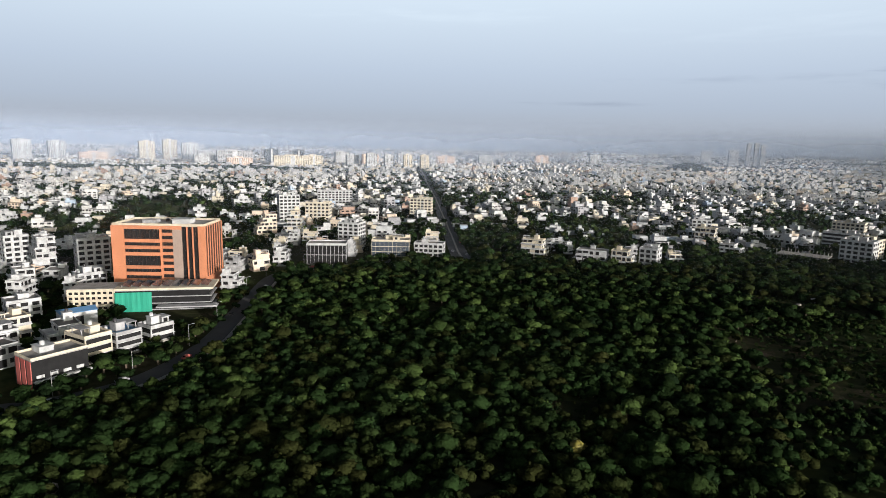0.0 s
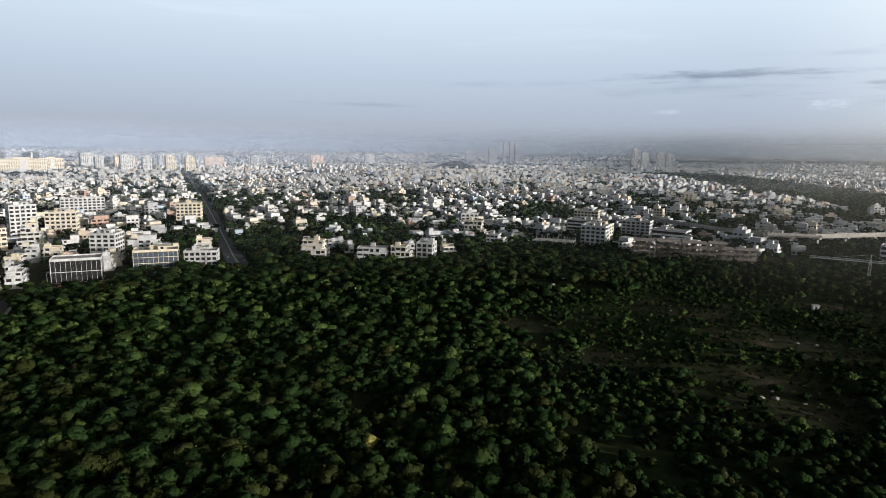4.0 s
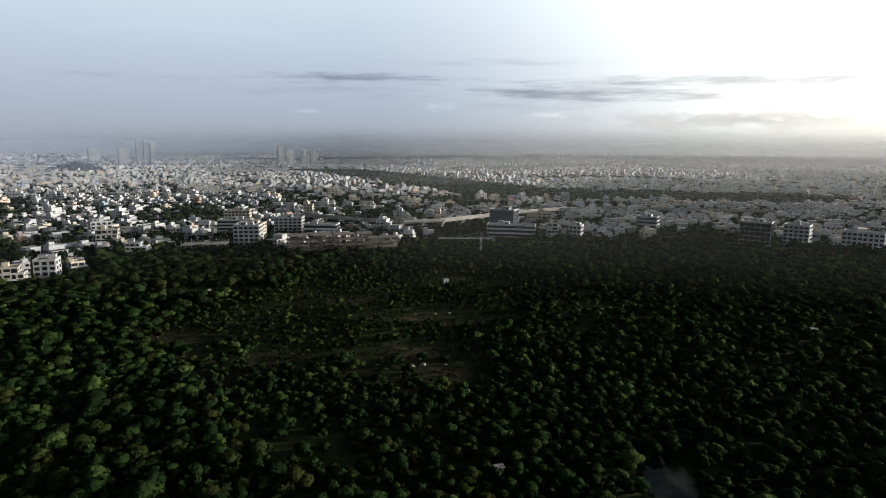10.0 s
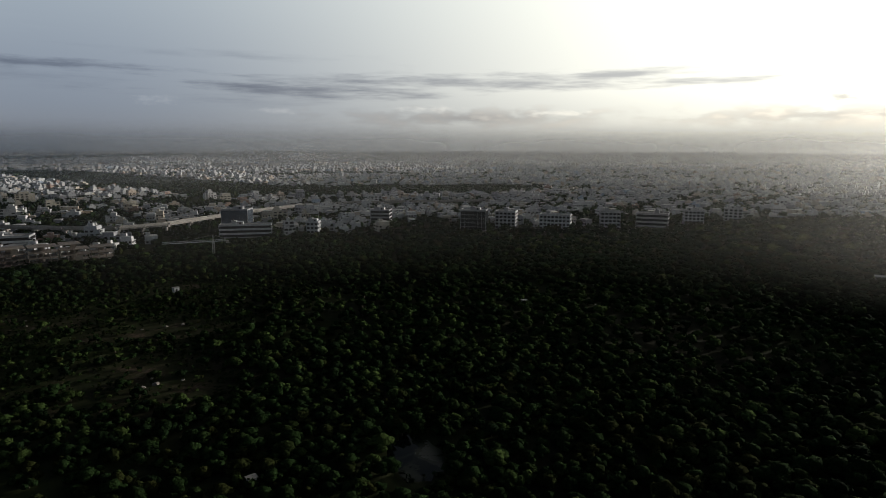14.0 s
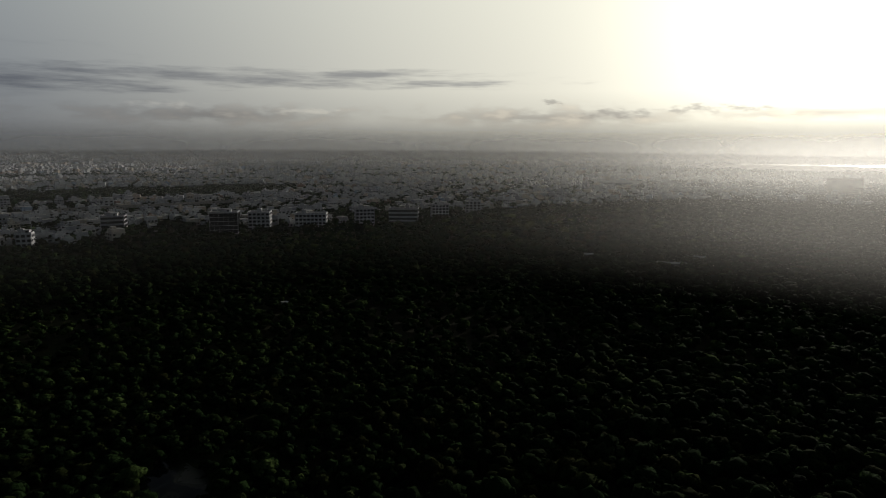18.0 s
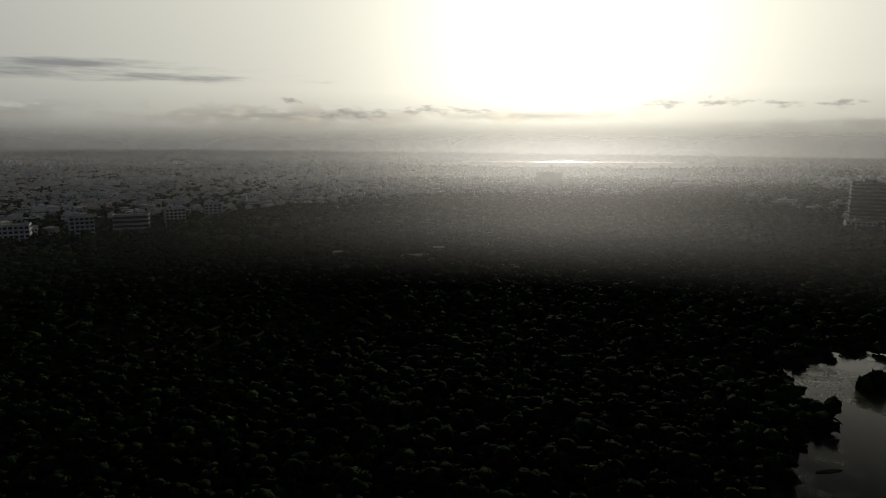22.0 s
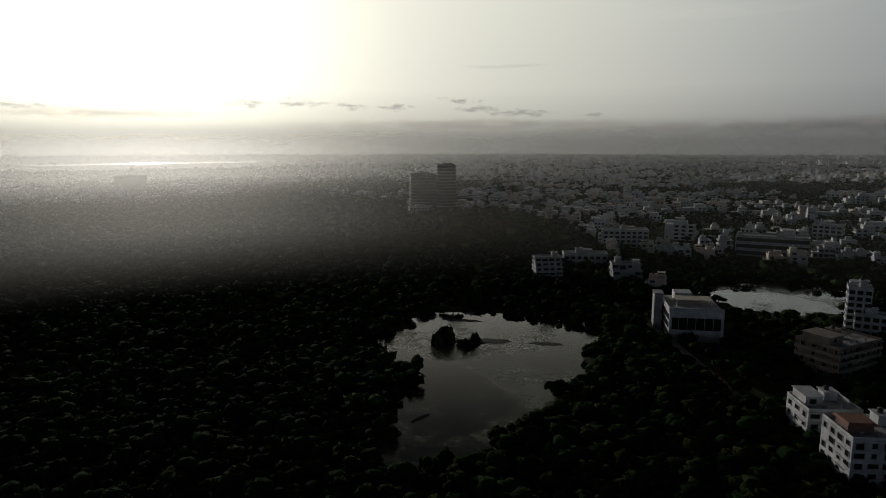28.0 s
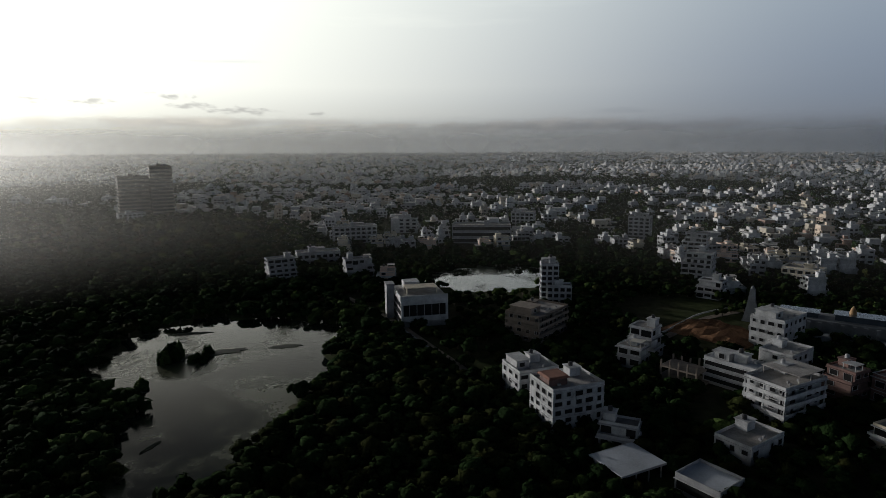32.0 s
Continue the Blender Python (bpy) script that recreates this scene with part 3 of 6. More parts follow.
def building(name, label, x, y, w, d, h, floors, turn=0.0, wall="white", style="flats", glass="glass", category="building",
             bays=0, side_bays=0, slab="white", top=True, group="", z=0.0, roof="roof"):
    """A flat-roofed block. (x, y): foot of the middle of its front, which looks at the viewer but for `turn` degrees."""
    rot = math.degrees(math.atan2(-x, y)) + turn
    back = Vector((-math.sin(radians(rot)), math.cos(radians(rot)))) * d / 2
    TAKEN.append((x + back.x, y + back.y, 0.5 * math.hypot(w, d)))
    if style == "balconies":
        return villa(name, label, x, y, w, d, h, floors, rot, wall, glass, slab, category, group, z, int(abs(x * 7 + y * 3)))
    t = thing(name, label, category, x, y, rot, z, group)
    fh = h / floors
    bays = bays or max(2, round(w / 4.0))
    side_bays = side_bays or max(1, round(d / 5.0))
    rr = random.Random(int(abs(x * 3 + y * 5)))
    body = Shape().box(-w / 2, 0, -1.0, w / 2, d, h)
    part("wall", body, M[wall], t)
    part("plinth", Shape().box(-w / 2 - 0.06, -0.06, -1.0, w / 2 + 0.06, d + 0.06, 0.55), M["concrete"], t)
    if style == "flats":
        bx = (rr.random() - 0.5) * w * 0.5
        part("stair_shaft", Shape().box(bx - 1.3, d + 0.004, -1, bx + 1.3, d + 2.2, h + 1.6), M[slab], t)
        part("coping", Shape().box(-w / 2 - 0.12, -0.12, h + 0.9, w / 2 + 0.12, 0.3, h + 1.02)
             .box(-w / 2 - 0.12, 0.3, h + 0.9, -w / 2 + 0.3, d + 0.1, h + 1.02).box(w / 2 - 0.3, 0.3, h + 0.9, w / 2 + 0.12, d + 0.1, h + 1.02), M["greywall" if wall == "white" else "white"], t)
    part("roof", Shape().box(-w / 2 + 0.22, 0.22, h + 0.004, w / 2 - 0.22, d - 0.22, h + 0.12), M[roof], t)
    part("parapet", parapet(w, d, h), M[wall], t)
    if style == "flats":
        ww, wh = min(2.7, w / bays * 0.66), min(1.9, fh * 0.58)
        me = window_mesh(ww, wh, "white" if wall != "white" else "greywall", glass)
        for f in range(floors):
            zz = f * fh + fh * 0.24
            for b in range(bays):
                part("window", me, None, t, "", pose(-w / 2 + (b + 0.5) * w / bays, 0, zz))
            for b in range(side_bays):
                yy = (b + 0.5) * d / side_bays
                part("window", me, None, t, "", pose(-w / 2, yy, zz, 0, 0, -90))
                part("window", me, None, t, "", pose(w / 2, yy, zz, 0, 0, 90))
        # a stack of recessed balconies on one bay, drawn forward as boxes
        cb = rr.randrange(bays)
        cx, cw = -w / 2 + (cb + 0.5) * w / bays, w / bays * 0.92
        for f in range(1, floors):
            z0 = f * fh
            part("balcony", Shape().box(cx - cw / 2, -1.3, z0 - 0.15, cx + cw / 2, -0.004, z0).box(cx - cw / 2, -1.3, z0, cx + cw / 2, -1.18, z0 + 0.9)
                 .box(cx - cw / 2, -1.18, z0, cx - cw / 2 + 0.12, -0.004, z0 + 0.9).box(cx + cw / 2 - 0.12, -1.18, z0, cx + cw / 2, -0.004, z0 + 0.9), M[slab], t)
        for f in range(1, floors + 1):
            e = 0.7 if f == floors else 0.22
            part("floor_slab", Shape().box(-w / 2 - 0.25, -e, f * fh - 0.16, w / 2 + 0.25, 0.0, f * fh), M[slab], t)
    elif style == "bands":
        for f in range(floors):
            z0, z1 = f * fh + fh * 0.28, f * fh + fh * 0.84
            s = Shape().box(-w / 2 + 0.5, -0.06, z0, w / 2 - 0.5, 0.0, z1)
            s.box(-w / 2 - 0.06, 0.5, z0, -w / 2, d - 0.5, z1).box(w / 2, 0.5, z0, w / 2 + 0.06, d - 0.5, z1)
            part("window_band", s, M[glass], t)
            part("sill", Shape().box(-w / 2 - 0.2, -0.35, z1, w / 2 + 0.2, -0.004, z1 + 0.2), M[slab], t)
    elif style == "glass":
        part("curtain_glass", Shape().box(-w / 2 + 0.4, -0.08, 0.6, w / 2 - 0.4, 0.0, h - 0.6)
             .box(-w / 2 - 0.08, 0.4, 0.6, -w / 2, d - 0.4, h - 0.6).box(w / 2, 0.4, 0.6, w / 2 + 0.08, d - 0.4, h - 0.6), M[glass], t)
        for f in range(1, floors + 1):
            part("transom", Shape().box(-w / 2 - 0.2, -0.25, f * fh - 0.3, w / 2 + 0.2, -0.084, f * fh), M[slab], t)
        for b in range(1, bays):
            xx = -w / 2 + b * w / bays
            part("mullion", Shape().box(xx - 0.07, -0.2, 0.3, xx + 0.07, -0.084, h - 0.4), M[slab], t)
    elif style == "far":
        s = Shape()
        n = max(4, int(w / 5.5))
        for i in range(n):
            xx = -w / 2 + (i + 0.5) * w / n
            for f in range(floors):
                s.box(xx - 1.5, -0.15, f * fh + fh * 0.3, xx + 1.5, 0.0, f * fh + fh * 0.8)
        tagged(part("windows", s, M[glass], t, "rows of dark windows"), kind="stuff")
        part("lift_house", Shape().box(-w * 0.2, d * 0.3, h + 0.13, w * 0.15, d * 0.7, h + 4.5), M[wall], t)
        part("pier", Shape().box(-w * 0.06, -0.8, -1, w * 0.06, -0.16, h + 1.5), M[slab], t)
    if top:
        rooftop(t, w, d, h + 0.12, wall, int(abs(x * 13 + y * 7)))
    return t


def villa(name, label, x, y, w, d, h, floors, rot, wall="white", glass="glass", slab="white", category="house", group="", z=0.0, seed=1, things=True, y0=0.0):
    """A stepped house: storeys of changing outline, deep floor slabs, terraces with low walls, wide dark openings."""
    r = random.Random(seed)
    t = thing(name, label, category, x, y, rot, z, group)
    fh = h / floors
    x0, x1, ya, yb = -w / 2, w / 2, y0, y0 + d
    for f in range(floors):
        z0, z1 = f * fh, (f + 1) * fh
        if f:
            px0, px1, pya, pyb = x0, x1, ya, yb
            cut = r.uniform(0.10, 0.30) if f == floors - 1 else r.uniform(0.0, 0.16)
            side = r.randrange(4)
            if side == 0:
                x0 += cut * w
            elif side == 1:
                x1 -= cut * w
            elif side == 2:
                ya += cut * d
            else:
                yb -= cut * d * 0.7
            # low wall round the terrace that is left
            tw = Shape().box(px0, pya, z0, px1, pya + 0.18, z0 + 0.85).box(px0, pya + 0.18, z0, px0 + 0.18, pyb, z0 + 0.85).box(px1 - 0.18, pya + 0.18, z0, px1, pyb, z0 + 0.85)
            part("terrace_wall", tw, M[slab], t)
        part("storey", Shape().box(x0 + 0.2, ya + 0.2, z0 - (1.0 if f == 0 else 0.0), x1 - 0.2, yb - 0.2, z1 - 0.2), M[wall], t)
        e = r.uniform(0.3, 1.1)
        part("floor_slab", Shape().box(x0 - e * 0.5, ya - e, z1 - 0.2, x1 + e * 0.5, yb + 0.2, z1), M[slab], t)
        n = max(2, round((x1 - x0) / 3.8))
        bw = (x1 - x0 - 0.4) / n
        for k in range(n):
            if r.random() < 0.86:
                ww = bw * r.choice((0.55, 0.75, 0.88))
                wh = (fh - 0.2) * r.choice((0.5, 0.62, 0.8))
                part("window", window_mesh(ww, wh, "greywall" if wall == "white" else "white", glass), None, t, "", pose(x0 + 0.2 + (k + 0.5) * bw, ya + 0.2, z1 - 0.35 - wh))
        m = max(1, round((yb - ya) / 4.5))
        for k in range(m):
            yy = ya + (k + 0.5) * (yb - ya) / m
            wh = (fh - 0.2) * r.choice((0.42, 0.55))
            for sx, an in ((x0 + 0.2, -90), (x1 - 0.2, 90)):
                if r.random() < 0.7:
                    part("window", window_mesh(min(2.4, (yb - ya) / m * 0.55), wh, "greywall" if wall == "white" else "white", glass), None, t, "", pose(sx, yy, z1 - 0.4 - wh, 0, 0, an))
    part("roof", Shape().box(x0 + 0.2, ya + 0.2, h + 0.004, x1 - 0.2, yb - 0.2, h + 0.1), M[r.choice(("roof", "roof", "asphalt_roof", "concrete"))], t)
    part("parapet", parapet(x1 - x0, yb - ya, h, 0.75, 0.18), M[wall], t, "", pose((x0 + x1) / 2, ya, 0))
    sx = r.uniform(x0 + 2, x1 - 2)
    sy = yb - 2.2
    sw, sh = 1.6, r.uniform(2.4, 3.4)
    part("stair_head", Shape().box(sx - sw, sy - 1.8, h + 0.11, sx + sw, sy + 1.8, h + sh).box(sx - sw - 0.3, sy - 2.2, h + sh, sx + sw + 0.3, sy + 2.0, h + sh + 0.16), M[wall], t)
    part("water_tank", tank_shape(0.65, 1.3), M[r.choice(("tank", "white", "tank"))], t, "", pose(sx, sy, h + sh + 0.16))
    if r.random() < 0.5 and x1 - x0 > 8:
        ax = x0 + 2.4 if sx > (x0 + x1) / 2 else x1 - 2.4
        p = Shape()
        for kx in (-1.8, 1.8):
            for ky in (0.6, 4.2):
                p.box(ax + kx - 0.1, ya + ky - 0.1, h + 0.11, ax + kx + 0.1, ya + ky + 0.1, h + 2.4)
            p.box(ax + kx - 0.09, ya, h + 2.4, ax + kx + 0.09, ya + 4.8, h + 2.55)
        p.box(ax - 2.2, ya + 0.2, h + 2.55, ax + 2.2, ya + 4.5, h + 2.66)
        part("roof_shelter", p, M[r.choice(("white", "steel", "greywall"))], t)
    return t


def orange_office():
    """Ten-storey office: orange frame, dark window bands, a taupe panel and a ribbed side."""
    x, y = -149.6, 312.8
    rot = 2.0
    t = thing("orange_office", "tall orange and dark glass office block beside a white podium", "office building", x, y, rot)
    w, d, h = 47.6, 27.0, 36.2
    TAKEN.append((-150, 322, 28))
    part("core", Shape().box(-w / 2 + 0.8, 0.8, -1, w / 2 - 0.3, d - 0.8, h - 0.4), M["glass"], t, "dark tinted glass")
    x0, x1, x2, x3 = -w / 2, -w / 2 + 6.4, -w / 2 + 31.2, -w / 2 + 35.8
    part("pier", Shape().box(x0, 0, -1, x1, 0.8, h).box(x0, 0.8, -1, x0 + 0.8, d, h), M["orange"], t)
    part("panel", Shape().box(x2, 0.1, -1, x3, 0.8, h - 0.6), M["taupe"], t, "plain taupe panel")
    part("corner_pier", Shape().box(w / 2 - 3.4, 0, -1, w / 2, 0.8, h), M["orange"], t)
    part("top_beam", Shape().box(x1 + 0.004, -0.1, h - 1.8, x3, 0.79, h - 0.004), M["orange"], t)
    part("mid_pier", Shape().box(x1 + 18.2, -0.05, -1, x1 + 19.2, 0.78, h - 1.81), M["orange"], t)
    # tall and narrow window bands by turns, with orange spandrels between them
    zz = h - 1.8
    for i in range(8):
        zz -= 5.2 if i % 3 == 0 else 1.7
        if zz > 1.9:
            part("spandrel", Shape().box(x1 + 0.004, 0.12, zz - 1.75, x1 + 18.19, 0.79, zz), M["orange"], t)
        zz -= 1.75
    for i in range(10):
        zz = h - 3.6 - i * 3.35
        part("spandrel", Shape().box(x1 + 19.21, 0.12, zz - 1.55, x2 - 0.004, 0.79, zz), M["orange"], t)
    for i in range(8):
        xx = x1 + 1.8 + i * 2.2
        part("mullion", Shape().box(xx, 0.5, 0.5, xx + 0.12, 0.795, h - 1.9), M["tank"], t)
    for i in range(2):
        xx = x3 + 2.5 + i * 2.9
        part("fin", Shape().box(xx, -0.1, -1, xx + 0.5, 0.79, h - 0.5), M["orange"], t)
    part("side_base", Shape().box(w / 2 - 0.29, 0.81, -1, w / 2 + 0.1, d, 9.5), M["orange"], t)
    for i in range(8):
        yy = 0.85 + i * (d - 1.8) / 7
        part("fin", Shape().box(w / 2 - 0.29, yy, 9.51, w / 2 + 0.06, yy + (0.6 if 0 < i < 7 else 1.0), h), M["orange"], t)
    part("back_wall", Shape().box(-w / 2 + 0.81, d - 0.79, -1, w / 2 - 0.81, d, h), M["orange"], t)
    part("parapet", parapet(w - 1, d - 1, h - 0.3, 1.4, 0.4), M["cream"], t, "", pose(0, 0.5, 0))
    part("roof", Shape().box(-w / 2 + 0.9, 0.9, h - 0.39, w / 2 - 0.9, d - 0.9, h + 0.05), M["roof"], t)
    part("lift_house", Shape().box(4, 9, h + 0.06, 13, 17, h + 2.2).box(3.6, 8.6, h + 2.2, 13.4, 17.4, h + 2.45), M["white"], t)
    part("plant_room", Shape().box(-12, 10, h + 0.06, -5, 16, h + 1.8), M["greywall"], t)
    for i in range(3):
        part("water_tank", tank_shape(1.1, 1.8), M["tank"], t, "", pose(-2 + i * 2.6, 18, h + 0.06))


def podium():
    """Low white car-park block with a grid of small windows, a dark glass wing and a green net."""
    t = thing("podium_building", "low cream block with dark glass wing and sawtooth skylights", "building", -154.2, 278.4, 12)
    TAKEN.append((-136, 293, 27))
    TAKEN.append((-165, 290, 14))
    h = 11.0
    # wing with windows, to the viewer's left of the corner
    part("wall", Shape().box(-21, 0.3, -1, -0.6, 15, h), M["cream"], t)
    part("roof", Shape().box(-20.6, 0.7, h + 0.004, -1, 14.6, h + 0.15), M["roof"], t)
    me = window_mesh(1.5, 1.2, "cream", "glass")
    for f in range(4):
        for b in range(8):
            part("window", me, None, t, "", pose(-19.4 + b * 2.42, 0.3, 1.4 + f * 2.4))
    # glass wing
    part("wing", Shape().box(-0.59, 0.8, -1, 41, 17, h - 0.8), M["glass"], t, "dark glass wing")
    for f in range(4):
        zz = 0.4 + f * 3.1
        part("band", Shape().box(-0.59, 0.2, zz, 42, 0.79, zz + 0.35).box(41.01, 0.8, zz, 42, 17, zz + 0.35), M["greywall"], t)
    part("fascia", Shape().box(-0.6, -0.6, h - 0.8, 43, 17.5, h + 0.1), M["cream"], t)
    part("canopy", Shape().box(18, -4.5, 2.4, 45, 0.19, 3.0), M["greywall"], t)
    for i in range(9):
        a = 1.5 + i * 4.4
        s = Shape()
        s.quad([(a, 3, h + 0.12), (a + 3.4, 3, h + 0.12), (a + 3.4, 15, h + 0.12), (a, 15, h + 0.12)])
        s.quad([(a, 3, h + 1.1), (a, 15, h + 1.1), (a + 3.4, 15, h + 0.14), (a + 3.4, 3, h + 0.14)], 1)
        s.quad([(a, 3, h + 0.12), (a, 15, h + 0.12), (a, 15, h + 1.1), (a, 3, h + 1.1)])
        part("skylight", s, [M["roof"], M["bluish"]], t)
    net = Shape()
    n = 26
    for i in range(n):
        u0, u1 = i / n, (i + 1) / n
        def o(u):
            return -1.1 - 0.10 * math.sin(u * 17.0) - 0.07 * math.sin(u * 43.0) - 0.5 * u * (1 - u)
        net.quad([(-0.5 + 16 * u0, o(u0), 0.1), (-0.5 + 16 * u1, o(u1), 0.1), (-0.5 + 16 * u1, o(u1) + 0.3, 9.3), (-0.5 + 16 * u0, o(u0) + 0.3, 9.3)])
    for i in range(n):
        q = [net.v[4 * i + j] for j in (3, 2, 1, 0)]
        net.quad([(a, b + 0.12, c) for a, b, c in q])
    g = new("shade_net", net.mesh("shade_net", [M["green"]]))
    g.matrix_basis = pose(-154.2, 278.4, 0, 0, 0, 12)
    tagged(g, "bright green construction net hanging on the podium front", "net")


def showroom():
    t = thing("showroom", "black glass showroom with red striped end and white roof deck", "shop building", -131.5, 185.6, 57)
    TAKEN.append((-139, 196, 16))
    w, d, h = 17.5, 11.5, 9.6
    part("wall", Shape().box(0, 0, -1, w, d, h), M["glass"], t, "black glass front")
    for i in range(3):
        yy = 0.15 + i * d / 3
        part("stripe", Shape().box(-0.22, yy, -1, -0.004, yy + 2.7, h), M["red"], t)
        part("stripe", Shape().box(-0.14, yy + 2.72, -1, -0.004, yy + 3.6, h), M["tank"], t)
    part("fascia", Shape().box(0.3, -1.2, 2.3, w + 0.6, -0.004, 2.9), M["white"], t)
    for i in range(4):
        part("sign", Shape().box(1.2 + i * 4.1, -0.22, 3.6, 3.6 + i * 4.1, -0.004, 4.6), M["white"], t, "white sign letters as plain bars")
    part("roof_deck", Shape().box(-0.2, -0.2, h + 0.004, w + 0.2, d + 0.2, h + 0.3), M["roof"], t)
    part("roof_room", Shape().box(5, 5.5, h + 0.31, 9.5, d - 0.8, h + 2.3).box(4.7, 5.2, h + 2.3, 9.9, d - 0.5, h + 2.45), M["white"], t)
    part("parapet", parapet(w, d, h + 0.31, 0.8, 0.2), M["cream"], t, "", pose(w / 2, 0, 0))
    part("water_tank", tank_shape(0.8, 1.5), M["white"], t, "", pose(7, 8, h + 2.45))


def open_frame(name, label, x, y, w, d, floors, fh, bay, turn=0.0, mat="raw", infill=0.0, step=()):
    """Unfinished concrete frame: slabs, columns, some infill."""
    rot = math.degrees(math.atan2(-x, y)) + turn
    t = thing(name, label, "construction", x, y, rot)
    back = Vector((-math.sin(radians(rot)), math.cos(radians(rot)))) * d / 2
    for k in (-0.35, 0, 0.35):
        TAKEN.append((x + back.x + k * w * math.cos(radians(rot)), y + back.y + k * w * math.sin(radians(rot)), 0.3 * w))
    n, m = max(2, round(w / bay)), max(2, round(d / bay))
    r = random.Random(int(w * d))
    part("plinth", Shape().box(-w / 2 - 1, -1, -1, w / 2 + 1, d + 1, 0.3), M[mat], t)
    for f in range(floors):
        z0 = 0.3 + f * fh
        lim = w / 2 - (step[f] if f < len(step) else 0)
        s = Shape().box(-w / 2, 0, z0 + fh - 0.5, lim, d, z0 + fh)
        if f < floors - 1 or floors > 2:
            part("slab", s, M[mat], t)
        for i in range(n + 1):
            xx = -w / 2 + 0.3 + i * (w - 0.6) / n
            if xx > lim:
                continue
            for j in range(m + 1):
                if f and 0 < j < m:
                    continue
                yy = 0.3 + j * (d - 0.6) / m
                hh = fh - 0.501 if not (f == floors - 1) else fh * r.uniform(0.5, 0.99) - 0.501
                if j in (0, m):
                    part("column", Shape().box(xx - 0.25, yy - 0.25, z0, xx + 0.25, yy + 0.25, z0 + hh), M[mat], t)
        if floors < 3:
            continue
        part("core_wall", Shape().box(-w * 0.1, d * 0.6, z0, min(lim, w * 0.1), d * 0.9, z0 + fh - 0.501), M[mat], t)
        for i in range(n):
            if r.random() < infill:
                xx = -w / 2 + 0.6 + i * (w - 0.6) / n
                if xx + w / n < lim:
                    part("infill", Shape().box(xx, 0.15, z0, xx + w / n - 0.6, 0.4, z0 + r.choice((1.0, 1.1, fh - 0.51))), M["brick" if r.random() < 0.3 else mat], t)
    return t


def tower_crane(x, y, turn, jib=38, height=14):
    t = thing("tower_crane", "pale latticed tower crane beside the forest", "crane", x, y, turn)
    s = Shape()
    for a in (-0.7, 0.7):
        for b in (-0.7, 0.7):
            s.bar((a, b, -0.5), (a, b, height), 0.28)
    for i in range(int(height / 1.6)):
        z = i * 1.6
        s.bar((-0.7, -0.7, z), (0.7, -0.7, z + 1.6), 0.16).bar((0.7, 0.7, z), (-0.7, 0.7, z + 1.6), 0.16)
    part("mast", s, M["steel"], t)
    j = Shape()
    for b in (-0.6, 0.6):
        j.bar((-11, b, height), (jib, b, height), 0.25)
    j.bar((-9, 0, height + 1.3), (jib, 0, height + 1.2), 0.25)
    for i in range(int(jib / 2) + 4):
        a = -9 + i * 2
        j.bar((a, -0.6, height), (a + 1, 0, height + 1.25), 0.14).bar((a + 1, 0, height + 1.25), (a + 2, 0.6, height), 0.14)
    part("jib", j, M["white"], t)
    part("counterweight", Shape().box(-11, -0.8, height - 1.6, -8.6, 0.8, height + 0.2), M["concrete"], t)
    part("cab", Shape().box(-0.8, -1.9, height - 1.6, 0.8, -0.72, height + 0.3), M["white"], t)
    part("mast_head", Shape().bar((0, 0, height), (0, 0, height + 5), 0.5).bar((0, 0, height + 5), (jib * 0.6, 0, height + 1.3), 0.12)
         .bar((0, 0, height + 5), (-9, 0, height + 1.3), 0.12), M["steel"], t)


def viaduct(name, label, pts, z=8.0, width=9.0):
    t = thing(name, label, "viaduct", pts[0][0], pts[0][1])
    o = Vector((*pts[0], 0))
    for a, b in zip(pts, pts[1:]):
        a, b = Vector((*a, 0)) - o, Vector((*b, 0)) - o
        d = b - a
        k = max(1, round(d.length / 26))
        ang = math.degrees(math.atan2(d.y, d.x))
        for i in range(k):
            p = a + d * (i / k)
            L = d.length / k
            s = Shape().box(0, -width / 2, z - 0.5, L - 0.08, width / 2, z).box(0, -width / 4, z - 2.0, L - 0.08, width / 4, z - 0.5)
            s.box(0, -width / 2, z, L - 0.08, -width / 2 + 0.3, z + 1.1).box(0, width / 2 - 0.3, z, L - 0.08, width / 2, z + 1.1)
            part("deck_span", s, M["concrete"], t, "", pose(p.x, p.y, 0, 0, 0, ang))
            part("pier", Shape().box(-1.0, -1.0, -1, 1.0, 1.0, z - 3.2).box(-1.3, -width / 2.6, z - 3.2, 1.3, width / 2.6, z - 2.01), M["concrete"], t, "", pose(p.x, p.y, 0, 0, 0, ang))
            TAKEN.append((p.x + o.x, p.y + o.y, 13))


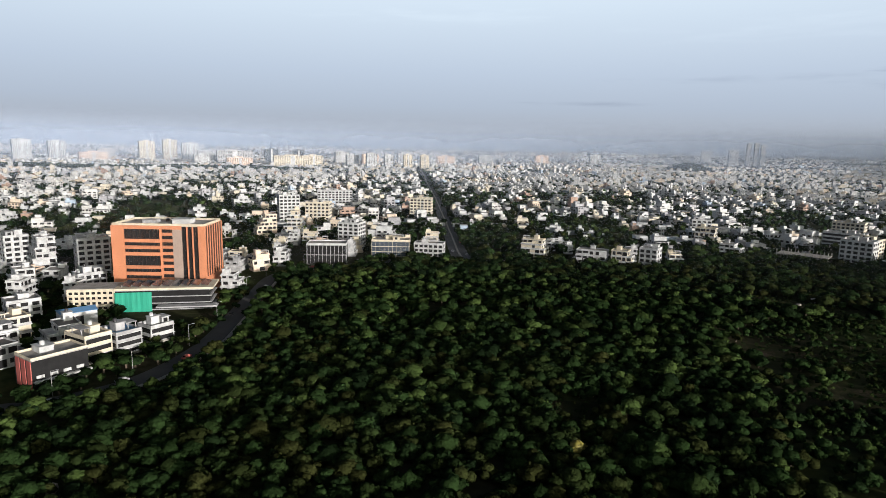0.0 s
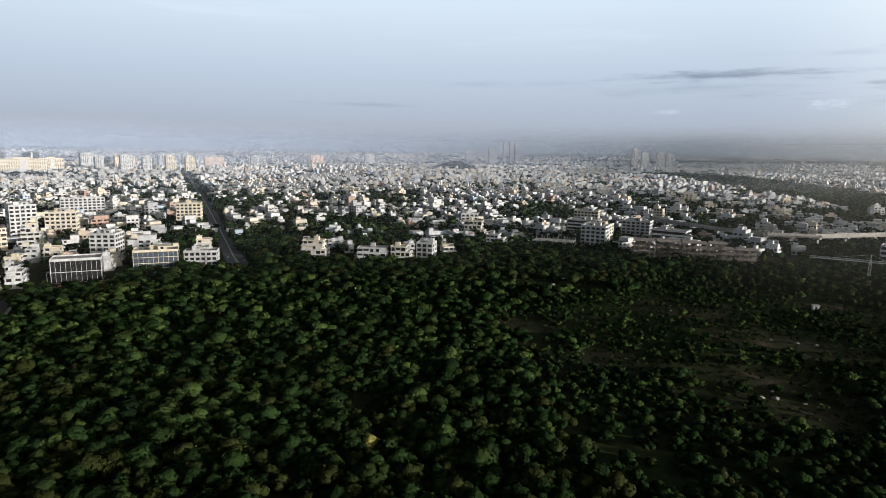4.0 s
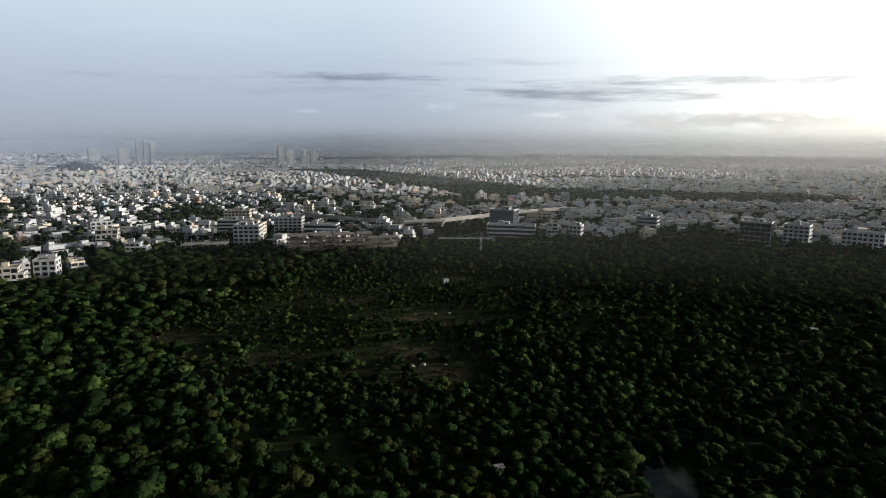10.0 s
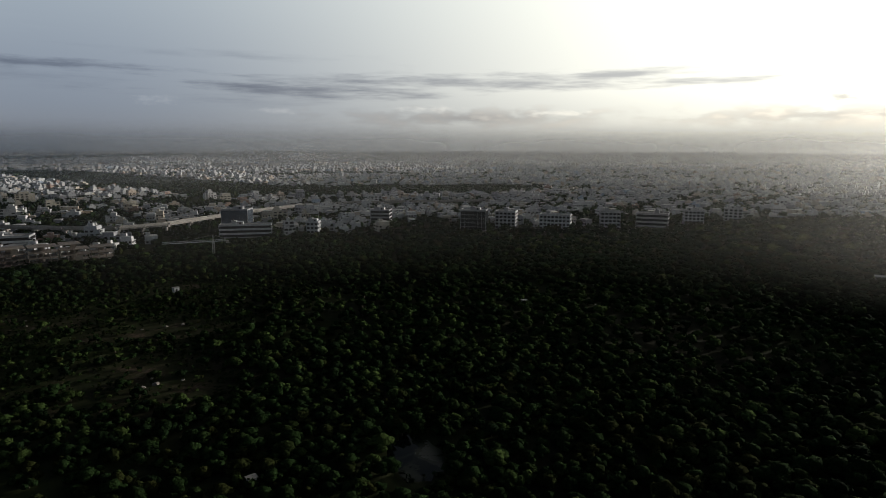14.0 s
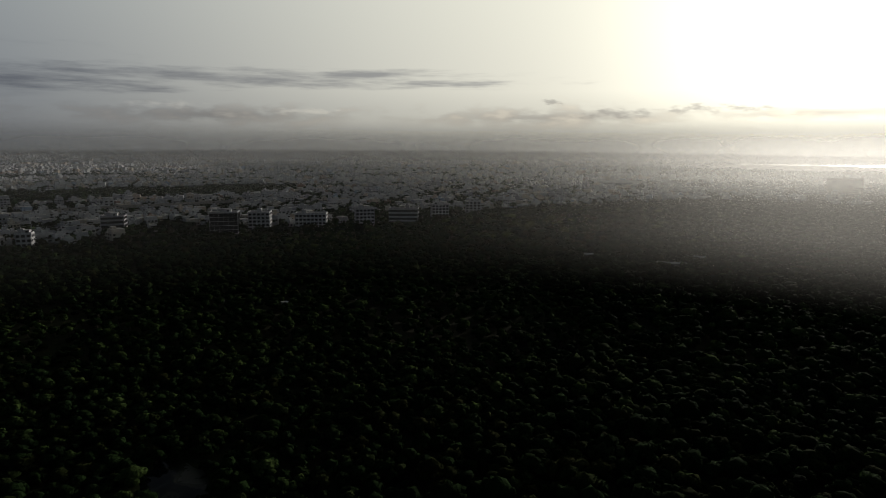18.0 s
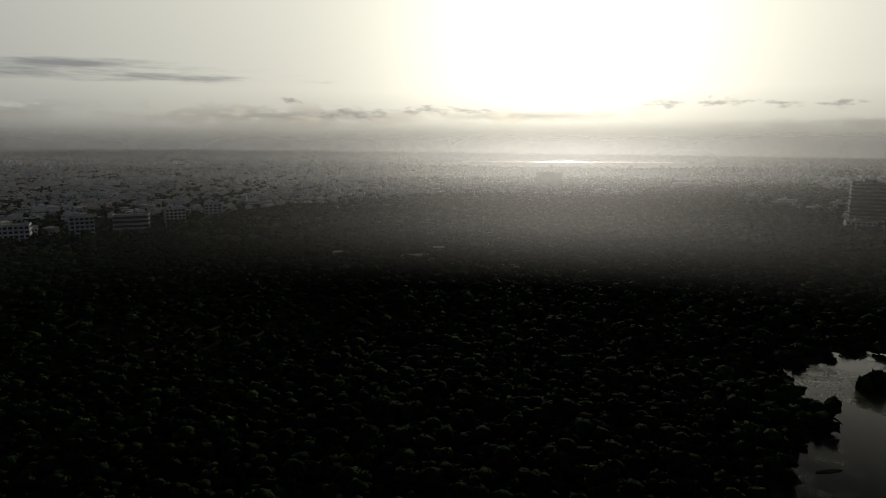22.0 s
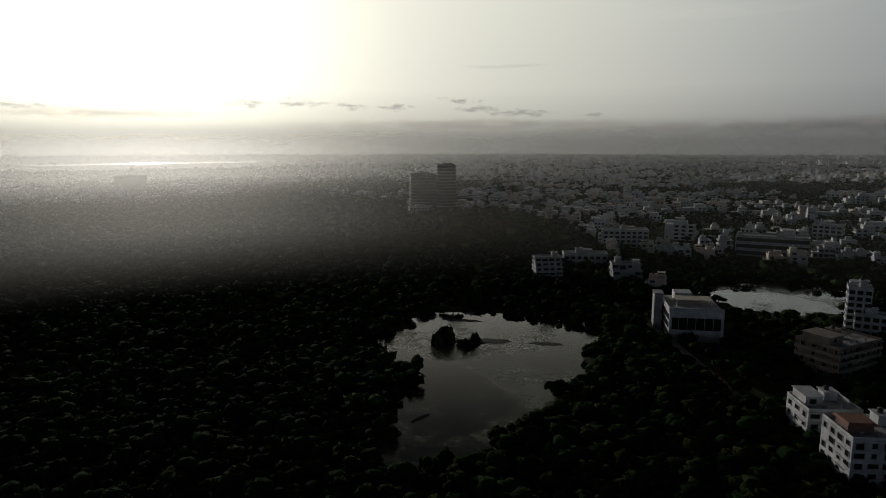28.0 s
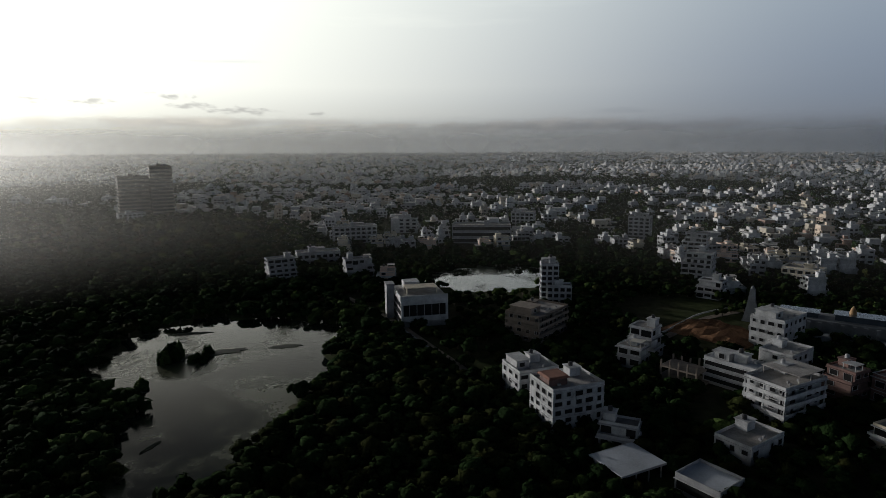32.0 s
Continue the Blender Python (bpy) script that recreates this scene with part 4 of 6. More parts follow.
def shed(name, label, x, y, w, d, h, turn=0.0, roof="metalroof", wall="greywall"):
    rot = math.degrees(math.atan2(-x, y)) + turn
    t = thing(name, label, "shed", x, y, rot)
    back = Vector((-math.sin(radians(rot)), math.cos(radians(rot)))) * d / 2
    TAKEN.append((x + back.x, y + back.y, 0.5 * max(w, d) + 2))
    part("wall", Shape().box(-w / 2 + 0.3, 0.3, -1, w / 2 - 0.3, d - 0.3, h), M[wall], t)
    s = Shape()
    e = h + min(w, d) * 0.12
    s.quad([(-w / 2, 0, h), (w / 2, 0, h), (w / 2, d / 2, e), (-w / 2, d / 2, e)])
    s.quad([(w / 2, d, h), (-w / 2, d, h), (-w / 2, d / 2, e), (w / 2, d / 2, e)])
    s.quad([(-w / 2, 0, h - 0.15), (-w / 2, d, h - 0.15), (w / 2, d, h - 0.15), (w / 2, 0, h - 0.15)])
    for xx in (-w / 2, w / 2):
        s.quad([(xx, 0, h - 0.15), (xx, d, h - 0.15), (xx, d, h), (xx, d / 2, e), (xx, 0, h)])
    s.quad([(-w / 2, 0, h - 0.15), (w / 2, 0, h - 0.15), (w / 2, 0, h), (-w / 2, 0, h)])
    part("roof", s, M[roof], t)
    part("door", Shape().box(-1.5, 0.2, -0.5, 1.5, 0.296, h * 0.8), M["glass"], t)
    return t


def corner_block(name, label, x, y, angle, w, d, h, floors, wall="white", band="white", style="plain", category="house", cap="terrace", top="stair", seed=1):
    """A block seen over one corner, which stands at (x, y): w along `angle` degrees, d to the left of that.
    Both near faces carry openings; "terraced" floors lie back behind solid white balcony fronts."""
    r = random.Random(seed)
    t = thing(name, label, category, x, y, angle)
    c, sn = math.cos(radians(angle)), math.sin(radians(angle))
    for fx, fy in ((0.28, 0.5), (0.72, 0.5)):
        TAKEN.append((x + c * w * fx - sn * d * fy, y + sn * w * fx + c * d * fy, 0.36 * max(w, d)))
    fh = h / floors
    frame = "greywall" if wall == "white" else "white"
    for f in range(floors):
        z0, z1 = f * fh, (f + 1) * fh
        low = z0 - (1.0 if f == 0 else 0.0)
        back = 1.5 if style == "terraced" and f else 0.0
        part("storey", Shape().box(back, back, low, w, d, z1 - 0.2), M[wall], t)
        ov = 0.1 if style == "plain" else 0.35
        part("floor_slab", Shape().box(-ov, -ov, z1 - 0.2, w + 0.1, d + 0.1, z1), M[band], t)
        if back:
            part("balcony_front", Shape().box(-0.3, -0.3, z0, w, -0.12, z0 + 1.05).box(-0.3, -0.12, z0, -0.12, d, z0 + 1.05), M[band], t)
            for px, py in ((0.0, 0.0), (w * 0.5, 0.0), (w - 0.5, 0.0), (0.0, d * 0.5), (0.0, d - 0.5)):
                part("column", Shape().box(px, py, z0, px + 0.35, py + 0.35, z1 - 0.2), M[band], t)
        n, m = max(2, round(w / 3.6)), max(2, round(d / 3.6))
        for k in range(n):
            if r.random() < 0.88:
                ww, wh = r.choice((1.2, 1.8, 2.4)), r.choice((1.2, 1.4, 2.0 if back else 1.5))
                part("window", window_mesh(ww, wh, frame), None, t, "", pose((k + 0.5) * w / n, back, z0 + fh - 0.6 - wh))
        for k in range(m):
            if r.random() < 0.85:
                ww, wh = r.choice((1.2, 1.6, 2.2)), r.choice((1.2, 1.5, 2.0 if back else 1.4))
                part("window", window_mesh(ww, wh, frame), None, t, "", pose(back, (k + 0.5) * d / m, z0 + fh - 0.6 - wh, 0, 0, -90))
        if style == "plain" and f and r.random() < 0.8:
            bx = r.uniform(0.15, 0.7) * w
            part("balcony", Shape().box(bx, -1.1, z0 - 0.15, bx + 3.4, -0.104, z0).box(bx, -1.1, z0, bx + 3.4, -1.0, z0 + 0.9), M[band], t)
        if f < floors - 1:
            part("sun_slab", Shape().box(-0.5, d * 0.15, z1 - 0.75, -0.004, d * 0.45, z1 - 0.65), M[band], t)
    part("roof", Shape().box(0.2, 0.2, h + 0.004, w - 0.2, d - 0.2, h + 0.08), M[cap], t)
    part("parapet", Shape().box(0, 0, h + 0.09, w, 0.18, h + 0.9).box(0, d - 0.18, h + 0.09, w, d, h + 0.9).box(0, 0.18, h + 0.09, 0.18, d - 0.18, h + 0.9)
         .box(w - 0.18, 0.18, h + 0.09, w, d - 0.18, h + 0.9), M[wall], t)
    zr = h + 0.081
    sx, sy = w * r.uniform(0.45, 0.65), d * 0.62
    part("stair_head", Shape().box(sx, sy, zr, sx + 3.6, sy + 3.4, zr + 2.6).box(sx - 0.4, sy - 0.4, zr + 2.6, sx + 3.9, sy + 3.7, zr + 2.75), M[wall], t)
    part("water_tank", tank_shape(0.65, 1.3), M[r.choice(("tank", "white"))], t, "", pose(sx + 1.2, sy + 1.6, zr + 2.75))
    part("water_tank", tank_shape(0.55, 1.1), M["tank"], t, "", pose(w * 0.82, d * 0.8, zr))
    if top == "pavilion":
        part("roof_room", Shape().box(0.8, d * 0.28, zr, w * 0.4, d * 0.68, zr + 2.2), M["brick"], t, "red-brown roof room")
        part("pavilion_roof", Shape().box(0.3, d * 0.22, zr + 2.2, w * 0.44, d * 0.74, zr + 2.75, taper=0.5), M["tile"], t, "worn red tile roof")
    elif top == "shade":
        p = Shape().box(w * 0.35, 0.6, zr + 2.5, w - 0.4, d - 0.6, zr + 2.66)
        for px in (w * 0.37, w * 0.66, w - 0.8):
            for py in (0.9, d - 1.2):
                p.box(px, py, zr, px + 0.2, py + 0.2, zr + 2.5)
        part("roof_shelter", p, M["roof"], t, "flat grey roof shelter on posts")
    elif top == "rooms":
        part("roof_room", Shape().box(w * 0.06, d * 0.3, zr, w * 0.38, d * 0.9, zr + 2.8).box(w * 0.04, d * 0.27, zr + 2.8, w * 0.41, d * 0.93, zr + 2.95), M[wall], t)
        part("roof_window", window_mesh(1.8, 1.4), None, t, "", pose(w * 0.2, d * 0.3, zr + 0.7))
    for k in range(3):
        ax, ay = r.uniform(0.1, 0.85) * w, r.uniform(0.12, 0.24) * d
        part("air_conditioner", Shape().box(ax, ay, zr + 0.1, ax + 0.9, ay + 0.4, zr + 0.75).box(ax + 0.1, ay + 0.05, zr, ax + 0.2, ay + 0.35, zr + 0.1).box(ax + 0.7, ay + 0.05, zr, ax + 0.8, ay + 0.35, zr + 0.1), M["greywall"], t)
    return t


orange_office()
podium()
showroom()
# west side of the forest road
building("house", "white house with blue sheet roof room", -147, 226, 14, 12, 8.5, 3, 12, "white", "balconies", roof="roof")
shed("roof_room", "blue sheet-roofed shelter behind the showroom", -152, 246, 14, 9, 9, 12, "blue", "white")
building("shop", "cream shop row with dark fronts", -126, 214, 10, 13, 9.5, 3, 30, "cream", "bands")
building("shop", "grey shop row with blue roof", -119, 222, 10, 13, 8.5, 3, 30, "greywall", "bands", roof="blue")
building("shop", "low white shop beside the road", -114, 238, 10, 9, 6.5, 2, 32, "white", "bands")
building("apartment_house", "narrow white apartment house among trees", -256, 359, 13, 14, 21.5, 7, 15, "white", "flats")
building("apartment_house", "narrow white apartment house with stepped balconies", -236, 353, 12.5, 16, 22, 7, 12, "white", "balconies")
building("apartment_house", "pale apartment house with square windows", -206, 352, 17, 16, 22, 7, 8, "white", "flats")
building("apartment_house", "pale grey apartment house with balconies", -197, 380, 15, 16, 20, 6, 18, "greywall", "balconies")
building("house", "tan house with open floors at the road bend", -116, 377, 11, 9, 10, 3, 20, "pink", "balconies", slab="cream")
building("house", "white house at the edge of the shops", -163, 214, 14, 11, 9, 3, 20, "white", "flats")
building("house", "white two-storey house behind the showroom", -152, 206, 11, 10, 8, 2, 25, "white", "balconies")
building("house", "pale house with roof rooms", -170, 232, 13, 11, 9.5, 3, 18, "cream", "balconies")
building("house", "white house among garden trees", -186, 262, 13, 11, 8.5, 3, 10, "white", "flats")
building("house", "white stepped house by tall trees", -225, 320, 13, 11, 10, 3, 12, "white", "balconies")
building("house", "low white house near the office", -188, 318, 14, 10, 9, 3, 16, "white", "flats")
# north side, facing the forest
hall = building("hall", "white-roofed hall with dark glass front", -81, 403, 26, 15, 13.5, 2, -6, "white", "glass", "glass", bays=10, top=False)
building("apartment_house", "plain white six-storey apartment house", -79, 478, 17, 16, 18, 6, -22, "white", "flats", side_bays=4)
building("apartment_house", "peach and white stepped apartment house", -152, 512, 17, 15, 19, 6, 14, "pink", "balconies", slab="cream")
building("apartment_house", "cream apartment house with balconies", -132, 516, 18, 15, 22, 7, -8, "cream", "balconies", slab="white")
building("apartment_house", "white apartment house on the slope", -160, 615, 20, 16, 27, 8, 10, "white", "flats")
building("apartment_house", "cream five-storey apartment house", -138, 640, 25, 15, 18, 5, -12, "cream", "flats")
building("office", "glass-fronted office with cream piers", -42, 437, 27, 14, 11.5, 3, -4, "cream", "glass", "bluish", bays=9, slab="cream")
building("office", "white office with square openings", -15, 439, 21, 12, 9.5, 3, -10, "white", "flats", bays=6)
building("house", "small white villa on the slope", -90, 674, 20, 12, 9.5, 3, 5, "white", "balconies")
building("apartment_house", "long white stepped apartment block", -147, 790, 44, 16, 19, 6, 4, "white", "flats", bays=10)
building("apartment_house", "cream apartment block beside the main road", -33, 690, 24, 16, 20, 6, -8, "cream", "flats")
building("house", "cream villa with flat terraces", 60, 446, 18, 13, 12.5, 4, -18, "cream", "balconies")
building("house", "wide white villa with long terraces", 97, 424, 23, 12, 9.5, 3, -10, "white", "balconies")
building("house", "cream house with deep floor slabs", 117, 416, 14, 11, 11, 3, -12, "cream", "balconies")
building("house", "white house with grey end wall", 135, 416, 12, 12, 13, 4, -15, "white", "flats")
building("house", "cream villa with pavilion roof", 226, 548, 17, 13, 11, 3, -12, "cream", "balconies")
building("house", "white villa beside the forest", 216, 473, 16, 11, 8.5, 3, -14, "white", "balconies")
building("apartment_house", "white house with tall roof tower", 243, 597, 18, 14, 13, 4, 10, "white", "flats")
open_frame("building_frame", "bare concrete columns and slab of a new house", 259, 452, 34, 16, 2, 4.6, 5, -10, "concrete")
building("apartment_house", "yellowish white block beside the building site", 313, 471, 22, 16, 15, 5, -20, "cream", "flats")
# north-east: long unfinished block, offices, elevated road
for i, (uw, uf, ud) in enumerate(((15.5, 4, 0.0), (16.5, 4, 1.5), (17, 4, -1.0), (17.5, 4, 1.0), (14, 3, 2.5))):
    u = (-34.5, -17.5, 0.2, 18.5, 35.2)[i]
    open_frame("unfinished_block", "brown unfinished concrete block with open floors beside the forest", 322 + u * 0.808 + ud * 0.6, 357 - u * 0.589 + ud * 0.8, uw, 15, uf, 3.7, 4.2, 5,
               "raw", 0.05, (0, 0, 0, 5) if i == 3 else ())
tower_crane(390, 276, 128, 34, 12)
building("office", "white office with long window bands", 367, 440, 30, 16, 12, 3, -16, "white", "bands")
building("apartment_house", "white block with square windows", 296, 449, 21, 15, 16.5, 5, -14, "white", "flats")
building("apartment_house", "white apartment block with square windows", 366, 485, 26, 16, 15, 5, -12, "white", "flats")
building("apartment_house", "low cream apartment block behind offices", 385, 600, 27, 16, 13, 4, -10, "cream", "flats")
building("office", "white terrace office block by the elevated road", 330, 520, 30, 16, 13, 4, -15, "white", "bands")
building("office", "dark blue-grey glass office tower", 509, 336, 25, 17, 22, 6, -18, "greywall", "glass", "bluish", slab="bluish", bays=6)
building("office", "long white low office with bands", 484, 309, 45, 13, 11.5, 3, -6, "white", "bands")
building("house", "white house cluster by the forest edge", 512, 280, 11, 10, 12.5, 4, 10, "white", "balconies")
building("house", "white house with pale terraces", 524, 264, 11, 10, 11, 3, -15, "white", "flats")
building("office", "dark glass office with white base", 586, 124, 25, 18, 19.5, 5, -8, "greywall", "glass", "glass", bays=6, slab="greywall")
building("office", "white office with many windows", 607, 96, 20, 16, 17, 5, -10, "white", "flats")
building("office", "stepped dark glass office by the forest", 607, 228, 20, 15, 15, 4, -12, "greywall", "bands")
building("apartment_house", "grey-white block facing the forest", 612, 48, 30, 16, 14.5, 4, -8, "white", "flats")
building("apartment_house", "narrow white apartment block facing the forest", 627, -5, 19, 15, 17.5, 5, 6, "white", "flats")
building("office", "wide grey office with dark window bands", 634, -44, 30, 16, 16, 4, -6, "greywall", "bands")
building("apartment_house", "white block with dark openings", 676, -88, 19, 15, 16, 5, 8, "white", "flats")
building("apartment_house", "grey-white block at the forest corner", 711, -131, 18, 15, 16, 5, 0, "white", "flats")
viaduct("elevated_road", "pale concrete elevated road on piers", ((440, 560), (449, 470), (462, 425), (500, 404), (562, 399), (650, 388), (712, 372), (760, 330), (800, 255), (850, 160)))
# sheds in and beyond the forest
shed("forest_shed", "long pale sheet-roofed shed among trees", 380, -204, 19, 6, 3.4)
shed("forest_shed", "small pale sheet-roofed shed among trees", 423, -163, 7, 5, 3)
shed("forest_shed", "low grey sheet-roofed shed among trees", 402, -235, 16, 6, 3)
shed("warehouse", "wide low warehouse with shining roof", 1200, -515, 90, 30, 8)
shed("warehouse", "low warehouse with shining roof", 777, -1016, 70, 24, 8)
# raw concrete darkens these backlit towers: their shade is put into the wall colour
building("tower_block", "grey tower block standing over the forest", 899, -768, 50, 22, 29, 9, 0, "raw", "bands", bays=6, slab="raw")
building("tower_block", "broad grey high-rise over the forest", 307, -670, 31, 22, 44, 12, 6, "raw", "bands", slab="raw")
building("tower_block", "taller grey high-rise beside it", 277, -668, 22, 22, 55, 15, 6, "raw", "bands", slab="raw")
building("house", "pale low house under the high-rises", 300, -645, 26, 12, 8, 3, 10, "white", "flats")
# south: lake side and town
building("apartment_house", "six-storey white apartment house among trees", 81, -352, 16, 12, 13, 5, 14, "greywall", "balconies", slab="greywall")
building("house", "long white low house beyond the trees", 69, -402, 28, 12, 8, 2, 8, "greywall", "flats")
building("house", "white house with stepped terraces", 38, -363, 17, 12, 10, 3, 12, "greywall", "balconies", slab="greywall")
building("apartment_house", "wide white apartment block", 54, -488, 34, 15, 13, 4, 8, "greywall", "flats")
building("office", "long low grey building by the lake", -45, -480, 46, 16, 14, 3, 0, "greywall", "bands")
building("apartment_house", "grey-white apartment block beyond the lake", -92, -573, 21, 16, 13, 4, -8, "white", "flats")
building("apartment_house", "tall grey-white apartment block", -173, -490, 17, 15, 18, 6, -8, "greywall", "flats")
building("apartment_house", "slim white twelve-floor tower", -62, -298, 8.6, 9, 19, 7, 6, "white", "flats", bays=3)
building("apartment_house", "white base block of the slim tower", -66, -294, 12, 7, 9, 3, 6, "white", "flats", bays=4)
corner_block("apartment_house", "dark grey apartment block with stacked terraces", -45, -235, 229, 24, 16, 10.5, 4, "raw", "raw", "terraced", "building", "roof", "rooms", 3)
corner_block("apartment_house", "pale five-storey apartment house with red roof pavilion", -34.5, -158, 199, 16.5, 13, 12.4, 5, "white", "white", "plain", "building", "roof", "pavilion", 5)
corner_block("house", "white house with roof rooms and terraces behind the apartment house", -29, -181.5, 199, 14, 12, 8.6, 3, "white", "white", "plain", "house", "terrace", "rooms", 8)
corner_block("house", "white cubic house with dark openings", -136, -222, 216, 19, 13, 11, 3, "white", "white", "plain", "house", "terrace", "rooms", 12)
corner_block("house", "white cubic house with flat pale roof and small windows", -120, -190, 214, 15, 11, 9, 3, "white", "white", "plain", "house", "terrace", "stair", 15)
corner_block("house", "white four-storey house with striped balcony fronts", -99.5, -159, 206, 19, 13, 11, 4, "white", "white", "terraced", "house", "roof", "shade", 21)
building("house", "white house with tower and terraces", -72, -208, 9, 8, 7.2, 2, -24, "white", "balconies", slab="greywall")
building("house", "white house with balconies beside the mound", -80, -218, 10, 9, 11, 3, -24, "white", "balconies", slab="greywall")
building("long_house", "long white house with flat pale roof", -98, -188, 17, 9, 8, 3, -26, "white", "bands", roof="tarpaulin")
open_frame("unfinished_house", "roofless frame of a long house", -84, -194, 13, 9, 2, 4, 3, -26, "raw")
membrane = thing("membrane_hall", "large flat white membrane roof on steel posts", "shelter", -45.5, -130.0, 205)
TAKEN.append((-50, -137, 9))
part("roof", Shape().box(-1, 0, 3.6, 13, 11.5, 3.82), M["tarpaulin"], membrane)
part("fascia", Shape().box(-1.1, -0.1, 3.3, 13.1, -0.004, 3.86).box(-1.1, 11.504, 3.3, 13.1, 11.6, 3.86), M["greywall"], membrane)
part("wall", Shape().box(0, 8, -1, 12, 11, 3.59), M["greywall"], membrane)
for px in (0, 4, 8, 12):
    for py in (0.6, 6.2):
        part("post", Shape().box(px - 0.13, py - 0.13, -1, px + 0.13, py + 0.13, 3.59), M["steel"], membrane)
building("house", "small white house with terraces", -49.5, -149, 10, 7, 6.0, 2, -8, "white", "balconies", slab="greywall")
building("house", "low house with worn blue-white roof among trees", -60, -125, 11, 10, 4.0, 1, -30, "greywall", "bands", roof="tarpaulin", top=False)
corner_block("house", "low flat-roofed house with a row of windows among trees", -79.5, -138.5, 212, 15, 10, 4.6, 1, "white", "white", "plain", "house", "roof", "stair", 27)
building("house", "cream house with deep roof slabs", -117, -144, 9, 9, 6.6, 2, -30, "cream", "balconies")
building("apartment_house", "white tiered apartment house", -156, -344, 17, 14, 15, 5, -10, "white", "balconies", slab="greywall")
building("apartment_house", "grey tiered apartment house behind it", -181, -405, 16, 14, 17, 6, -10, "greywall", "balconies")
building("house", "white villa with long flat terraces", -143, -301, 12, 10, 8.5, 3, -20, "white", "balconies", slab="greywall")
building("house", "long pale cream villa among trees", -212, -336, 20, 11, 7, 2, -18, "cream", "flats")
building("house", "red-brown brick house with terraces", -127, -178, 9, 10, 9, 3, -30, "brick", "balconies", slab="brick")
building("house", "red-brown brick house with grey roof", -139, -172, 10, 10, 8, 2, -30, "brick", "flats")


def temple():
    ox, oy, rot = -154.0, -241.5, 144.0
    t = thing("temple", "grey stone temple hall with carved gate tower", "temple", ox, oy, rot)
    for k in range(7):
        u, v = -19 + k * 9, 10
        TAKEN.append((ox + u * math.cos(radians(rot)) - v * math.sin(radians(rot)), oy + u * math.sin(radians(rot)) + v * math.cos(radians(rot)), 13))
    part("hall", Shape().box(-14, 6, -1, 38, 19, 5.2).box(-14.6, 5.4, 5.2, 38.6, 19.6, 5.8), M["stone"], t)
    for i in range(13):
        part("column", Shape().box(-13.4 + i * 4, 4.4, -1, -12.6 + i * 4, 5.2, 4.6).box(-13.7 + i * 4, 4.1, 4.6, -12.3 + i * 4, 5.39, 5.19), M["stone"], t)
    part("terrace", Shape().box(-16, -4, -1, 41, 3.9, 1.2), M["stone"], t)
    part("court_wall", Shape().box(-18, -6.5, -1, 42, -6.0, 2.4).box(-18.0, -6.0, -1, -17.5, 5, 2.4), M["greywall"], t)
    part("roof_block", Shape().box(12, 9, 5.81, 30, 17, 8.0).box(11.4, 8.4, 8.0, 30.6, 17.6, 8.3), M["bluish"], t, "blue-grey sheet roof")
    part("roof_block", Shape().box(-8, 9, 5.81, 6, 16, 7.6).box(-8.5, 8.5, 7.6, 6.5, 16.5, 7.9), M["bluish"], t, "blue-grey sheet roof")
    g = Shape()
    z, a = -1.0, 3.4
    for i in range(9):
        g.box(-19.5 - a, 11 - a * 0.75, z, -19.5 + a, 11 + a * 0.75, z + 1.5, taper=0.12)
        g.box(-19.5 - a * 0.96, 11 - a * 0.70, z + 1.5, -19.5 + a * 0.96, 11 + a * 0.70, z + 1.75)
        z, a = z + 1.75, a * 0.87
    g.ring(-19.5, 11, z, z + 1.2, a * 0.9, a * 0.5, 12)
    part("gate_tower", g, M["stone"], t, "tapering carved stone tower")
    for xx, yy in ((18, 4.5), (36, 12)):
        zb = 8.31 if xx < 20 else 5.81
        yy = 13 if xx < 20 else yy
        part("dome", Shape().ring(xx, yy, zb, zb + 1.2, 1.3, 1.3, 12).ring(xx, yy, zb + 1.2, zb + 2.4, 1.3, 0.8, 12).ring(xx, yy, zb + 2.4, zb + 3.5, 0.8, 0.1, 12), M["gold"], t, "gilded dome")


